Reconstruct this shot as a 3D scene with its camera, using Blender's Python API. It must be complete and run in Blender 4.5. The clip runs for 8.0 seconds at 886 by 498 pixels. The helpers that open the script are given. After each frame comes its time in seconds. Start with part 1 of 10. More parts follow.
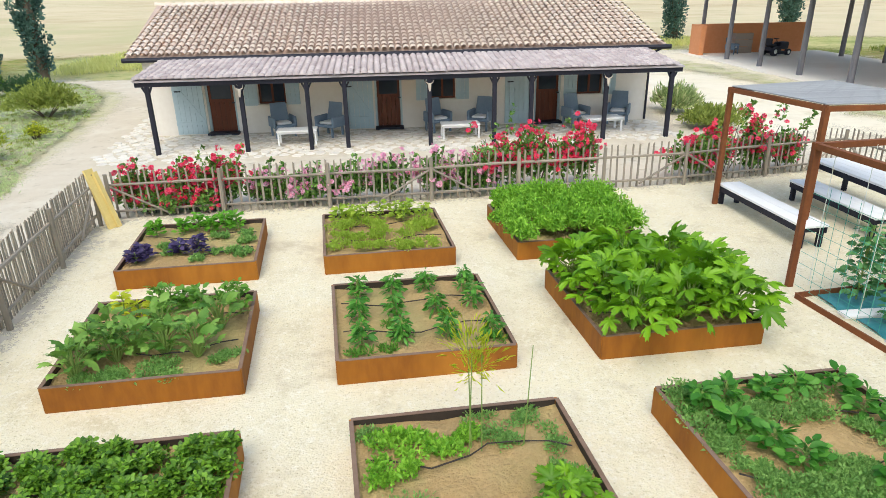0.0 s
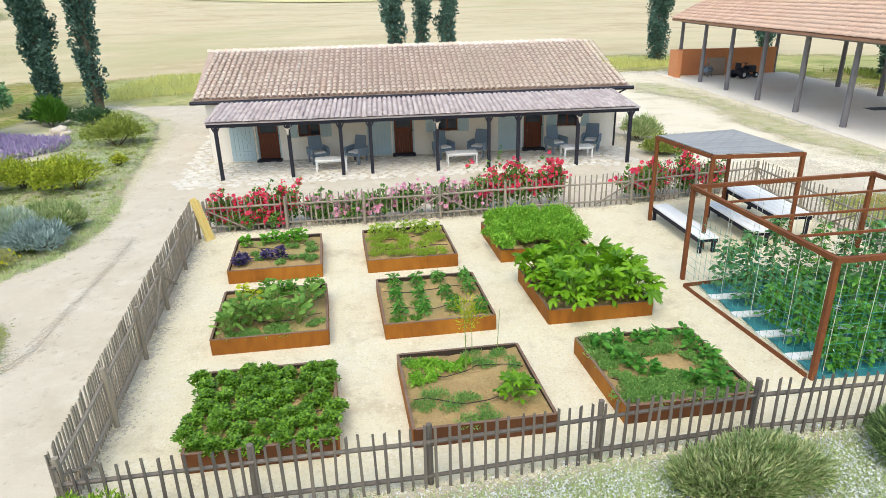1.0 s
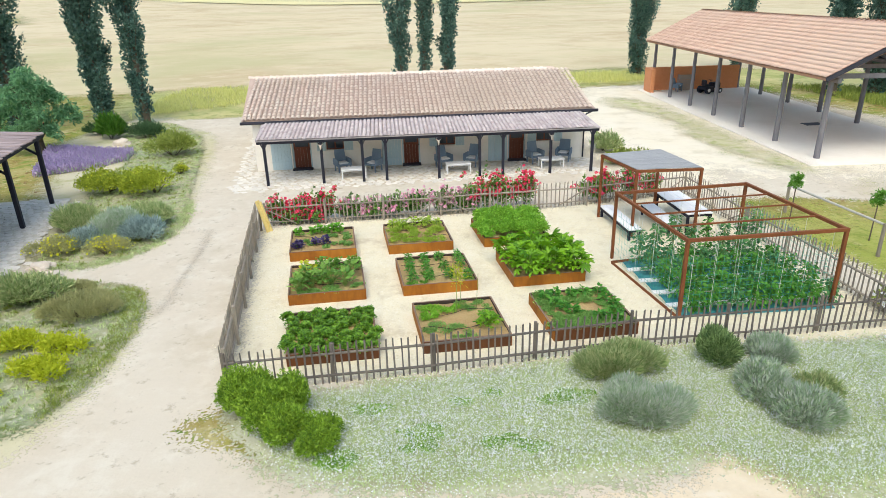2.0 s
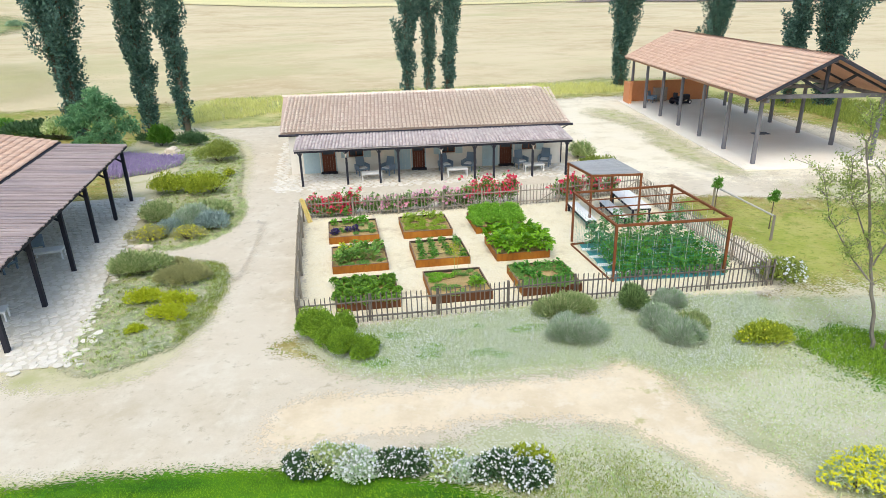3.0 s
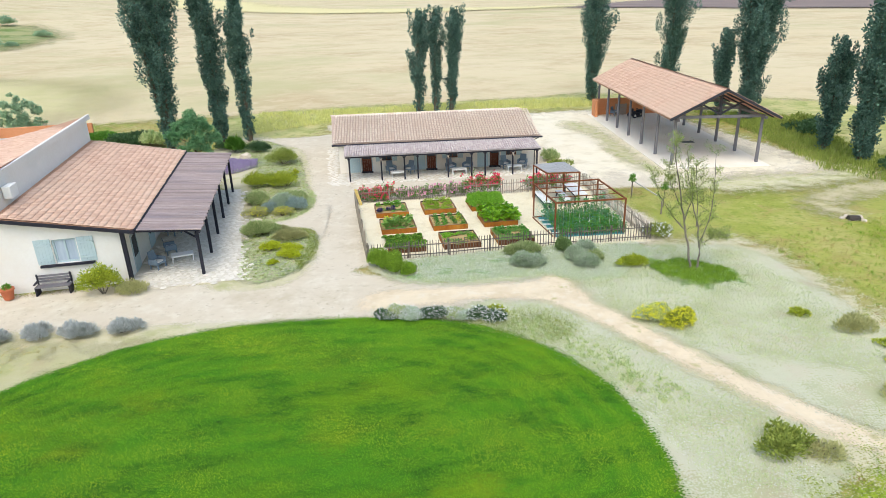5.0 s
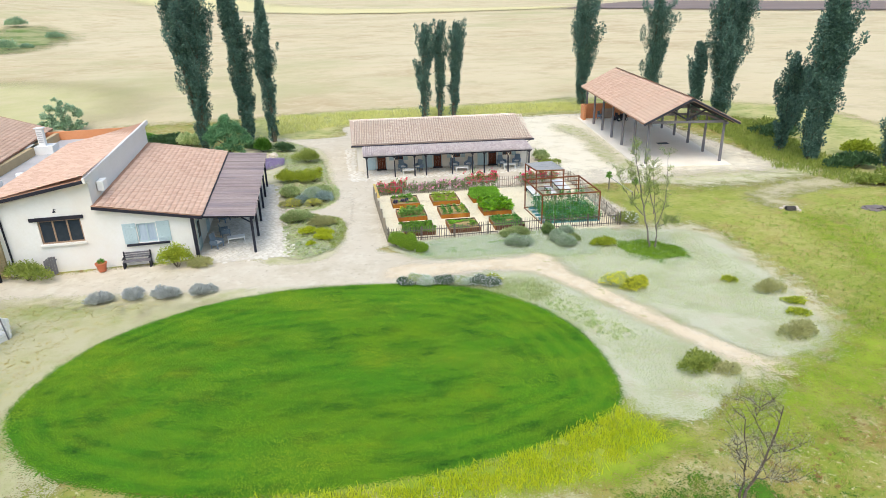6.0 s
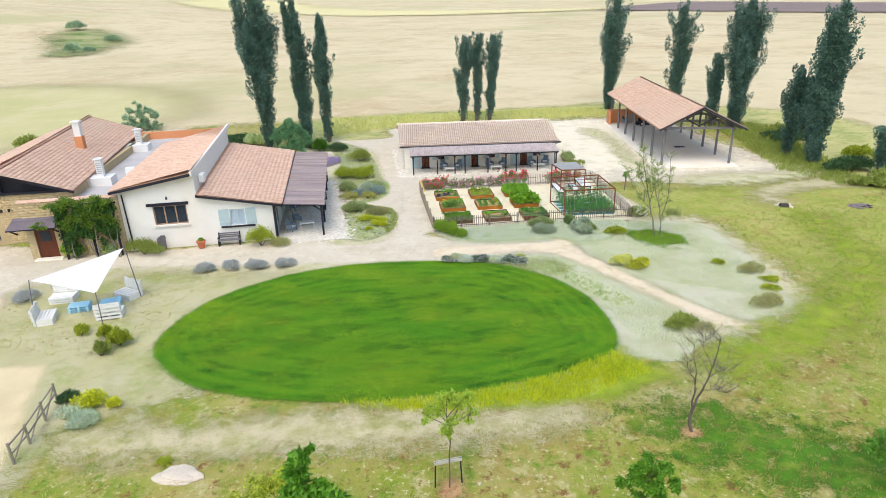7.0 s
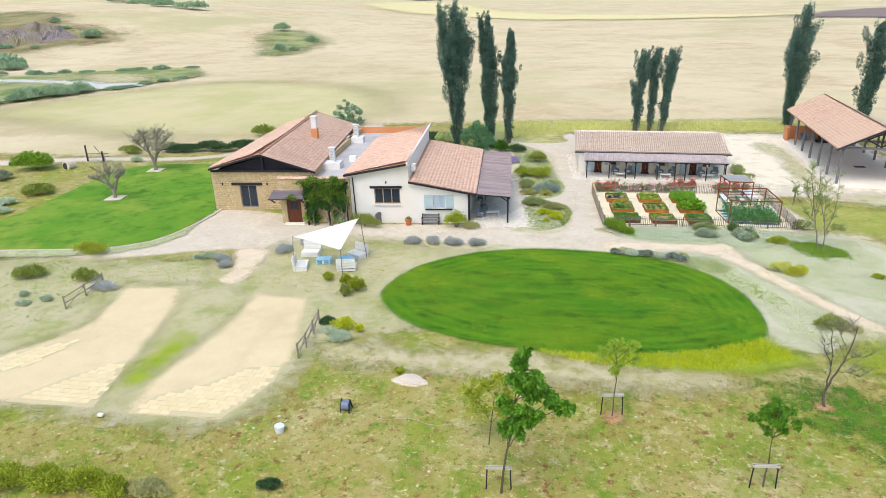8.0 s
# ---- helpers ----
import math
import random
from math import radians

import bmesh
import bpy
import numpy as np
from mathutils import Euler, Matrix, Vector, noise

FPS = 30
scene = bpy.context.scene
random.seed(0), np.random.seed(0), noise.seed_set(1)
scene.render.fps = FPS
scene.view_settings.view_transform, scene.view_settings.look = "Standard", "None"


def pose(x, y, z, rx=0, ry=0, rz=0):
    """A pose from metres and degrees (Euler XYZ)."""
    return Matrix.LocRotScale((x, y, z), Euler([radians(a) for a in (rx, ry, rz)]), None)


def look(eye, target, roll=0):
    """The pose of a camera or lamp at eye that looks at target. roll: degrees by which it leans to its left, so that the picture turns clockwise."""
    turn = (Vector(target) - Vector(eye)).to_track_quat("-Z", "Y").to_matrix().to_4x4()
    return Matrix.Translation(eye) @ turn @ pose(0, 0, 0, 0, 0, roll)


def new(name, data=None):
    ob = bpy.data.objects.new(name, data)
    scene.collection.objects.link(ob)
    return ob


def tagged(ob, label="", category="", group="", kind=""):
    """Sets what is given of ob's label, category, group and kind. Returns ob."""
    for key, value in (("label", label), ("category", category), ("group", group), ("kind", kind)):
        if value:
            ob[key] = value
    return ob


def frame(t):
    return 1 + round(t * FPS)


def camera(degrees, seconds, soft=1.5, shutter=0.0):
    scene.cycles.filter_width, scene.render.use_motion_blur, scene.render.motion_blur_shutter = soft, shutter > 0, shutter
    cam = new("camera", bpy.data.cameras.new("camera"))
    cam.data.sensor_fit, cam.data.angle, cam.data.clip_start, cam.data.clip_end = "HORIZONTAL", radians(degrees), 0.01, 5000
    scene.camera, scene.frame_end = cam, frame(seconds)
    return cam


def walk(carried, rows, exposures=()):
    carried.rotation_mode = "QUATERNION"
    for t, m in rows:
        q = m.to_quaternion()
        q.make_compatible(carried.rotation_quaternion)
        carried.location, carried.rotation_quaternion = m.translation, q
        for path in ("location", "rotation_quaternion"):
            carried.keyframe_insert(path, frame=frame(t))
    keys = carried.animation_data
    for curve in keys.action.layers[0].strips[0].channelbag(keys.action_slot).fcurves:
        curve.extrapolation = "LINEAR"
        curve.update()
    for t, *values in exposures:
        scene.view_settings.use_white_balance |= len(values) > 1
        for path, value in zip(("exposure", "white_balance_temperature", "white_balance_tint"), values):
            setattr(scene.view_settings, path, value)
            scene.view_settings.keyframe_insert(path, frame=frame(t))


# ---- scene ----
cam = camera(69.2, 8.0, soft=0.8)
PATH = [
    (0, (8.137, -21.764, 4.365), (8.286, -19.916, 3.613), -1.1),
    (0.5, (7.922, -23.759, 5.368), (8.068, -21.91, 4.62), -1.2),
    (1, (7.729, -26.187, 6.269), (7.866, -24.336, 5.524), -1.5),
    (1.5, (7.541, -28.954, 7.187), (7.676, -27.103, 6.442), -1.5),
    (3, (6.878, -38.534, 10.18), (7.004, -36.683, 9.433), -1.6),
    (3.5, (6.553, -41.993, 11.1), (6.677, -40.141, 10.355), -1.6),
    (4, (6.223, -45.625, 12.036), (6.345, -43.773, 11.292), -1.7),
    (4.5, (5.871, -49.393, 13.028), (5.991, -47.54, 12.284), -1.8),
    (6, (4.342, -61.128, 16.195), (4.466, -59.279, 15.444), -1.7),
    (6.5, (3.832, -65.163, 17.232), (3.952, -63.314, 16.48), -1.7),
    (7, (3.463, -69.278, 18.307), (3.486, -67.424, 17.557), -1.9),
    (7.5, (2.588, -73.374, 19.232), (2.385, -71.527, 18.493), -1.9),
    (8, (1.932, -77.952, 20.388), (1.496, -76.143, 19.656), -1.9),
]
walk(cam, [(t, look(eye, target, roll)) for t, eye, target, roll in PATH], exposures=[(0, 0.70, 6500, 5.0), (3, 0.69, 6500, 5.5), (6, 0.69, 6500, 6.0), (8, 0.68, 6500, 9.0)])

# ---- light ----
world = bpy.data.worlds.new("sky")
scene.world = world
world.use_nodes = True
wn = world.node_tree.nodes
sky = wn.new("ShaderNodeTexSky")
sky.sky_type = 'NISHITA'
sky.sun_disc = False
sky.sun_elevation = radians(60)
sky.sun_rotation = radians(195)
sky.air_density = 1.3
sky.dust_density = 3.0
sky.ozone_density = 1.0
wn["Background"].inputs["Strength"].default_value = 0.15
world.node_tree.links.new(sky.outputs["Color"], wn["Background"].inputs["Color"])
sun = new("sun", bpy.data.lights.new("sun", 'SUN'))
sun.data.energy = 0.75
sun.data.angle = radians(40)
sun.data.color = (1.0, 0.99, 0.975)
sun.matrix_world = look((-14, -54, 96), (0, 0, 0))

# ---- helpers of this scene ----
rng = np.random.default_rng(7)
LEAF_LIGHT = 1.4


def srgb(r, g, b):
    return tuple(((c / 255 + 0.055) / 1.055) ** 2.4 if c > 10 else c / 3294 for c in (r, g, b)) + (1.0,)


def material(name, a, b, s1=1.0, s2=12.0, rough=0.85, bump=0.15, metal=0.0, island=0.0, rand=0.0, edge=False, c=None,
             stretch=(1, 1, 1), local=False, see=0.0, cells=0.0, dist=0.02, fray=1.0):
    """Two colours mixed by noise at two scales (cycles per metre), a third one in patches; variation per island or object."""
    if see:
        a, b = (tuple(min(0.85, v * LEAF_LIGHT) for v in q[:3]) + (1.0,) for q in (a, b))
    m = bpy.data.materials.new(name)
    m.use_nodes = True
    t = m.node_tree
    n, lk = t.nodes, t.links
    p = n["Principled BSDF"]
    p.inputs["Roughness"].default_value = rough
    p.inputs["Metallic"].default_value = metal
    p.inputs["Specular IOR Level"].default_value = 0.3
    if local:
        co = n.new("ShaderNodeTexCoord").outputs["Object"]
    else:
        co = n.new("ShaderNodeNewGeometry").outputs["Position"]
    mp = n.new("ShaderNodeMapping")
    mp.inputs["Scale"].default_value = stretch
    lk.new(co, mp.inputs["Vector"])

    def noise_at(s, detail=4.0):
        x = n.new("ShaderNodeTexNoise")
        x.inputs["Scale"].default_value = s
        x.inputs["Detail"].default_value = detail
        x.inputs["Roughness"].default_value = 0.6
        lk.new(mp.outputs["Vector"], x.inputs["Vector"])
        return x.outputs["Fac"]

    def maths(op, x, y, clamp=False):
        q = n.new("ShaderNodeMath")
        q.operation = op
        q.use_clamp = clamp
        for k, v in enumerate((x, y)):
            if isinstance(v, (int, float)):
                q.inputs[k].default_value = v
            else:
                lk.new(v, q.inputs[k])
        return q.outputs[0]

    n1, n2 = noise_at(s1), noise_at(s2)
    f = maths('ADD', maths('MULTIPLY', n1, 0.55), maths('MULTIPLY', n2, 0.45))
    f = maths('ADD', maths('MULTIPLY', maths('SUBTRACT', f, 0.5), 2.6), 0.5, True)
    if island:
        g = n.new("ShaderNodeNewGeometry").outputs["Random Per Island"]
        f = maths('ADD', maths('MULTIPLY', f, 1 - island), maths('MULTIPLY', g, island), True)
    if rand:
        g = n.new("ShaderNodeObjectInfo").outputs["Random"]
        f = maths('ADD', maths('MULTIPLY', f, 1 - rand), maths('MULTIPLY', g, rand), True)

    def mix(fac, x, y):
        q = n.new("ShaderNodeMix")
        q.data_type = 'RGBA'
        lk.new(fac, q.inputs[0])
        for k, v in ((6, x), (7, y)):
            if isinstance(v, tuple):
                q.inputs[k].default_value = v
            else:
                lk.new(v, q.inputs[k])
        return q.outputs[2]

    col = mix(f, a, b)
    if c:
        n3 = noise_at(s1 * 0.37, 6.0)
        col = mix(maths('MULTIPLY', maths('SUBTRACT', n3, 0.5), 5.0, True), col, c)
    if cells:
        v = n.new("ShaderNodeTexVoronoi")
        v.feature = 'DISTANCE_TO_EDGE'
        v.inputs["Scale"].default_value = cells
        lk.new(mp.outputs["Vector"], v.inputs["Vector"])
        gap = maths('LESS_THAN', v.outputs["Distance"], 0.06)
        col = mix(maths('MULTIPLY', gap, 0.5), col, tuple(x * 0.5 for x in a[:3]) + (1.0,))
    lk.new(col, p.inputs["Base Color"])
    if bump:
        q = n.new("ShaderNodeBump")
        q.inputs["Strength"].default_value = bump
        q.inputs["Distance"].default_value = dist
        lk.new(n2, q.inputs["Height"])
        lk.new(q.outputs["Normal"], p.inputs["Normal"])
    out = p.outputs["BSDF"]
    if see:
        tr = n.new("ShaderNodeBsdfTranslucent")
        lk.new(col, tr.inputs["Color"])
        ms = n.new("ShaderNodeMixShader")
        ms.inputs[0].default_value = see
        lk.new(out, ms.inputs[1])
        lk.new(tr.outputs[0], ms.inputs[2])
        out = ms.outputs[0]
    if edge:
        at = n.new("ShaderNodeAttribute")
        at.attribute_name = "edge"
        e = maths('ADD', at.outputs["Fac"], maths('MULTIPLY', maths('SUBTRACT', f, 0.5), 0.9 * fray))
        big = n.new("ShaderNodeTexNoise")
        big.inputs["Scale"].default_value = 0.9
        big.inputs["Detail"].default_value = 5.0
        lk.new(mp.outputs["Vector"], big.inputs["Vector"])
        e = maths('ADD', e, maths('MULTIPLY', maths('SUBTRACT', big.outputs["Fac"], 0.5), 1.2 * fray))
        fine = n.new("ShaderNodeTexNoise")
        fine.inputs["Scale"].default_value, fine.inputs["Detail"].default_value = 16.0, 3.0
        lk.new(mp.outputs["Vector"], fine.inputs["Vector"])
        e = maths('ADD', e, maths('MULTIPLY', maths('SUBTRACT', fine.outputs["Fac"], 0.5), 2.2))
        e = maths('ADD', maths('MULTIPLY', maths('SUBTRACT', e, 0.5), 9.0), 0.5, True)
        tp = n.new("ShaderNodeBsdfTransparent")
        ms = n.new("ShaderNodeMixShader")
        lk.new(e, ms.inputs[0])
        lk.new(tp.outputs[0], ms.inputs[1])
        lk.new(out, ms.inputs[2])
        out = ms.outputs[0]
    lk.new(out, n["Material Output"].inputs["Surface"])
    return m


def mesh_of(name, data):
    """A mesh from a bmesh or from (vertices, faces)."""
    me = bpy.data.meshes.new(name)
    if isinstance(data, tuple):
        v, f = np.asarray(data[0], np.float32), np.asarray(data[1], np.int32)
        me.vertices.add(len(v))
        me.vertices.foreach_set("co", v.ravel())
        me.loops.add(f.size)
        me.loops.foreach_set("vertex_index", f.ravel())
        me.polygons.add(len(f))
        me.polygons.foreach_set("loop_start", np.arange(len(f), dtype=np.int32) * f.shape[1])
        me.update(calc_edges=True)
    else:
        bmesh.ops.recalc_face_normals(data, faces=data.faces)
        data.to_mesh(me)
        data.free()
    return me


def part(name, data, mat, parent=None, label="", m=None):
    me = data if isinstance(data, bpy.types.Mesh) else mesh_of(name, data)
    ob = new(name, me)
    if not me.materials:
        me.materials.append(mat)
    if parent is not None:
        ob.parent = parent
    if m is not None:
        ob.matrix_basis = m
    if label:
        tagged(ob, label)
    return ob


def thing(name, x, y, z, label, category, group="", rz=0.0, kind=""):
    ob = new(name)
    ob.empty_display_size = 0.2
    ob.matrix_basis = pose(x, y, z, 0, 0, rz)
    return tagged(ob, label, category, group, kind)


def box(bm, x0, x1, y0, y1, z0, z1, bevel=0.0):
    vs = [bm.verts.new(p) for p in ((x0, y0, z0), (x1, y0, z0), (x1, y1, z0), (x0, y1, z0), (x0, y0, z1), (x1, y0, z1), (x1, y1, z1), (x0, y1, z1))]
    fs = [bm.faces.new([vs[i] for i in q]) for q in ((0, 3, 2, 1), (4, 5, 6, 7), (0, 1, 5, 4), (1, 2, 6, 5), (2, 3, 7, 6), (3, 0, 4, 7))]
    if bevel:
        bmesh.ops.bevel(bm, geom=list({e for f in fs for e in f.edges}), offset=bevel, segments=1, affect='EDGES')
    return vs


def boxed(*a, **k):
    bm = bmesh.new()
    box(bm, *a, **k)
    return bm


def limb(bm, p, q, r0, r1, n=6, cap=True):
    """A tapered round bar from p to q."""
    p, q = Vector(p), Vector(q)
    d = (q - p).normalized()
    s = d.orthogonal().normalized()
    w = d.cross(s)
    rings = []
    for c, r in ((p, r0), (q, r1)):
        rings.append([bm.verts.new(c + (s * math.cos(2 * math.pi * k / n) + w * math.sin(2 * math.pi * k / n)) * r) for k in range(n)])
    for k in range(n):
        bm.faces.new((rings[0][k], rings[0][(k + 1) % n], rings[1][(k + 1) % n], rings[1][k]))
    if cap:
        bm.faces.new(rings[0][::-1])
        bm.faces.new(rings[1])


def tube(bm, pts, r, n=5):
    """One bent round bar through points, r a radius or one for each point."""
    pts = [Vector(p) for p in pts]
    rings = []
    for k, p in enumerate(pts):
        d = (pts[min(k + 1, len(pts) - 1)] - pts[max(k - 1, 0)]).normalized()
        a = d.orthogonal().normalized()
        b = d.cross(a)
        q = r[k] if isinstance(r, (list, tuple)) else r
        rings.append([bm.verts.new(p + (a * math.cos(2 * math.pi * i / n) + b * math.sin(2 * math.pi * i / n)) * q) for i in range(n)])
    for u, v in zip(rings, rings[1:]):
        d = [min(range(n), key=lambda j: (v[j].co - u[0].co).length)][0]
        for i in range(n):
            bm.faces.new((u[i], u[(i + 1) % n], v[(i + 1 + d) % n], v[(i + d) % n]))
    bm.faces.new(rings[0][::-1])
    bm.faces.new(rings[-1])


def beam(bm, p, q, w, h):
    """A square bar from p to q, w wide and h high."""
    p, q = Vector(p), Vector(q)
    d = (q - p).normalized()
    s = d.cross(Vector((0, 0, 1)))
    s = s.normalized() if s.length > 1e-4 else Vector((1, 0, 0))
    u = s.cross(d).normalized()
    vs = [bm.verts.new(c + s * a * w / 2 + u * b * h / 2) for c in (p, q) for a, b in ((-1, -1), (1, -1), (1, 1), (-1, 1))]
    for k in ((0, 1, 2, 3), (7, 6, 5, 4), (0, 4, 5, 1), (1, 5, 6, 2), (2, 6, 7, 3), (3, 7, 4, 0)):
        bm.faces.new([vs[i] for i in k])


def beamed(*a):
    bm = bmesh.new()
    beam(bm, *a)
    return bm


def slab(bm, corners, down):
    """A sheet of four corners with a thickness straight down."""
    top = [bm.verts.new(c) for c in corners]
    low = [bm.verts.new((c[0], c[1], c[2] - down)) for c in corners]
    n = len(corners)
    bm.faces.new(top)
    bm.faces.new(low[::-1])
    for k in range(n):
        bm.faces.new((top[k], low[k], low[(k + 1) % n], top[(k + 1) % n]))


def slabbed(corners, down):
    bm = bmesh.new()
    slab(bm, corners, down)
    return bm


def wall_cells(bm, x0, x1, z0, z1, y0, y1, openings):
    """A wall along x with openings (x0, x1, z0, z1) that go through it, in one piece."""
    xs = sorted({x0, x1, *(v for o in openings for v in o[:2])})
    zs = sorted({z0, z1, *(v for o in openings for v in o[2:])})
    made = []
    for a, b in zip(xs, xs[1:]):
        for c, d in zip(zs, zs[1:]):
            if not any(o[0] <= a and b <= o[1] and o[2] <= c and d <= o[3] for o in openings):
                made += box(bm, a, b, y0, y1, c, d)
    bmesh.ops.remove_doubles(bm, verts=made, dist=0.001)


def inside(poly, x, y):
    """Signed distance to a closed polygon, positive inside."""
    d = np.full(x.shape, 1e9)
    odd = np.zeros(x.shape, bool)
    for (ax, ay), (bx, by) in zip(poly, poly[1:] + poly[:1]):
        ex, ey = bx - ax, by - ay
        t = np.clip(((x - ax) * ex + (y - ay) * ey) / (ex * ex + ey * ey + 1e-9), 0, 1)
        d = np.minimum(d, np.hypot(x - ax - t * ex, y - ay - t * ey))
        cross = (ay > y) != (by > y)
        odd ^= cross & (x < ax + (y - ay) * ex / (ey if ey else 1e-9))
    return np.where(odd, d, -d)


def smooth(poly, n=5):
    """A closed curve through the given corners."""
    out = []
    k = len(poly)
    for i in range(k):
        p0, p1, p2, p3 = (np.array(poly[(i + j) % k], float) for j in (-1, 0, 1, 2))
        for s in range(n):
            t = s / n
            out.append(tuple(0.5 * (2 * p1 + (p2 - p0) * t + (2 * p0 - 5 * p1 + 4 * p2 - p3) * t * t + (3 * p1 - p0 - 3 * p2 + p3) * t ** 3)))
    return out


def sheet(name, poly, z, mat, soft, label, cell=0.5, category="ground", curved=True, sag=0.0):
    """A thin ground cover over a polygon, whose border frays over soft metres."""
    poly = smooth(poly) if curved else list(poly)
    px, py = np.array(poly).T
    xs = np.arange(px.min() - soft - cell, px.max() + soft + 2 * cell, cell)
    ys = np.arange(py.min() - soft - cell, py.max() + soft + 2 * cell, cell)
    gx, gy = np.meshgrid(xs, ys)
    sd = inside(poly, gx, gy)
    keep = sd > -soft * 0.75
    cells = keep[:-1, :-1] | keep[1:, :-1] | keep[:-1, 1:] | keep[1:, 1:]
    used = np.zeros(sd.shape, bool)
    for a in (slice(None, -1), slice(1, None)):
        for b in (slice(None, -1), slice(1, None)):
            used[a, b] |= cells
    ids = np.cumsum(used.ravel()).reshape(used.shape) - 1
    f = np.stack([ids[:-1, :-1][cells], ids[:-1, 1:][cells], ids[1:, 1:][cells], ids[1:, :-1][cells]], 1)
    v = np.stack([gx[used], gy[used], np.full(used.sum(), z)], 1)
    me = mesh_of(name, (v, f))
    at = me.attributes.new("edge", 'FLOAT', 'POINT')
    at.data.foreach_set("value", np.clip(sd[used] / soft * 0.5 + 0.5, 0, 2.2).astype(np.float32))
    rg = me.attributes.new("ring", 'FLOAT', 'POINT')
    rg.data.foreach_set("value", sd[used].astype(np.float32))
    me.materials.append(mat)
    return tagged(new(name, me), label, category, kind="structure")


def leaf_mesh(c, out, size, slim=0.45, wild=0.8, fold=0.15, seed=0):
    """Leaves as folded diamonds at points c, turned along out with some disorder."""
    r = np.random.default_rng(seed)
    n = len(c)
    a = out + r.normal(0, wild, (n, 3))
    a /= np.linalg.norm(a, axis=1)[:, None] + 1e-9
    b = np.cross(a, r.normal(0, 1, (n, 3)))
    b /= np.linalg.norm(b, axis=1)[:, None] + 1e-9
    k = np.cross(a, b)
    s = (size * r.uniform(0.6, 1.35, n))[:, None]
    v = np.stack([c - a * s * 0.5, c + b * s * slim * 0.5 + k * s * fold, c + a * s * 0.5, c - b * s * slim * 0.5 + k * s * fold], 1).reshape(-1, 3)
    i = np.arange(n)[:, None] * 4
    f = np.concatenate([i + [0, 1, 2], i + [0, 2, 3]])
    order = np.argsort(np.tile(np.arange(n), 2), kind="stable")
    return v, f[order]


def lobes_points(lobes, n, seed=0, shell=(0.55, 1.0), up=None):
    """Points and outward directions in the shells of ellipsoids (x, y, z, rx, ry, rz)."""
    r = np.random.default_rng(seed)
    lobes = np.array(lobes, float)
    w = (lobes[:, 3] * lobes[:, 5])
    pick = r.choice(len(lobes), n, p=w / w.sum())
    d = r.normal(0, 1, (n, 3))
    d /= np.linalg.norm(d, axis=1)[:, None]
    if up is not None:
        d[:, 2] = np.abs(d[:, 2]) * up + d[:, 2] * (1 - up)
    q = lobes[pick]
    return q[:, :3] + d * q[:, 3:] * r.uniform(*shell, n)[:, None], d


def scatter_in(poly, n, seed, margin=0.0):
    """n points in a polygon."""
    r = np.random.default_rng(seed)
    px, py = np.array(poly).T
    out = np.zeros((0, 2))
    while len(out) < n:
        q = np.stack([r.uniform(px.min(), px.max(), n * 2), r.uniform(py.min(), py.max(), n * 2)], 1)
        out = np.concatenate([out, q[inside(list(poly), q[:, 0], q[:, 1]) > margin]])
    return out[:n]

# ---- materials ----
M = {}


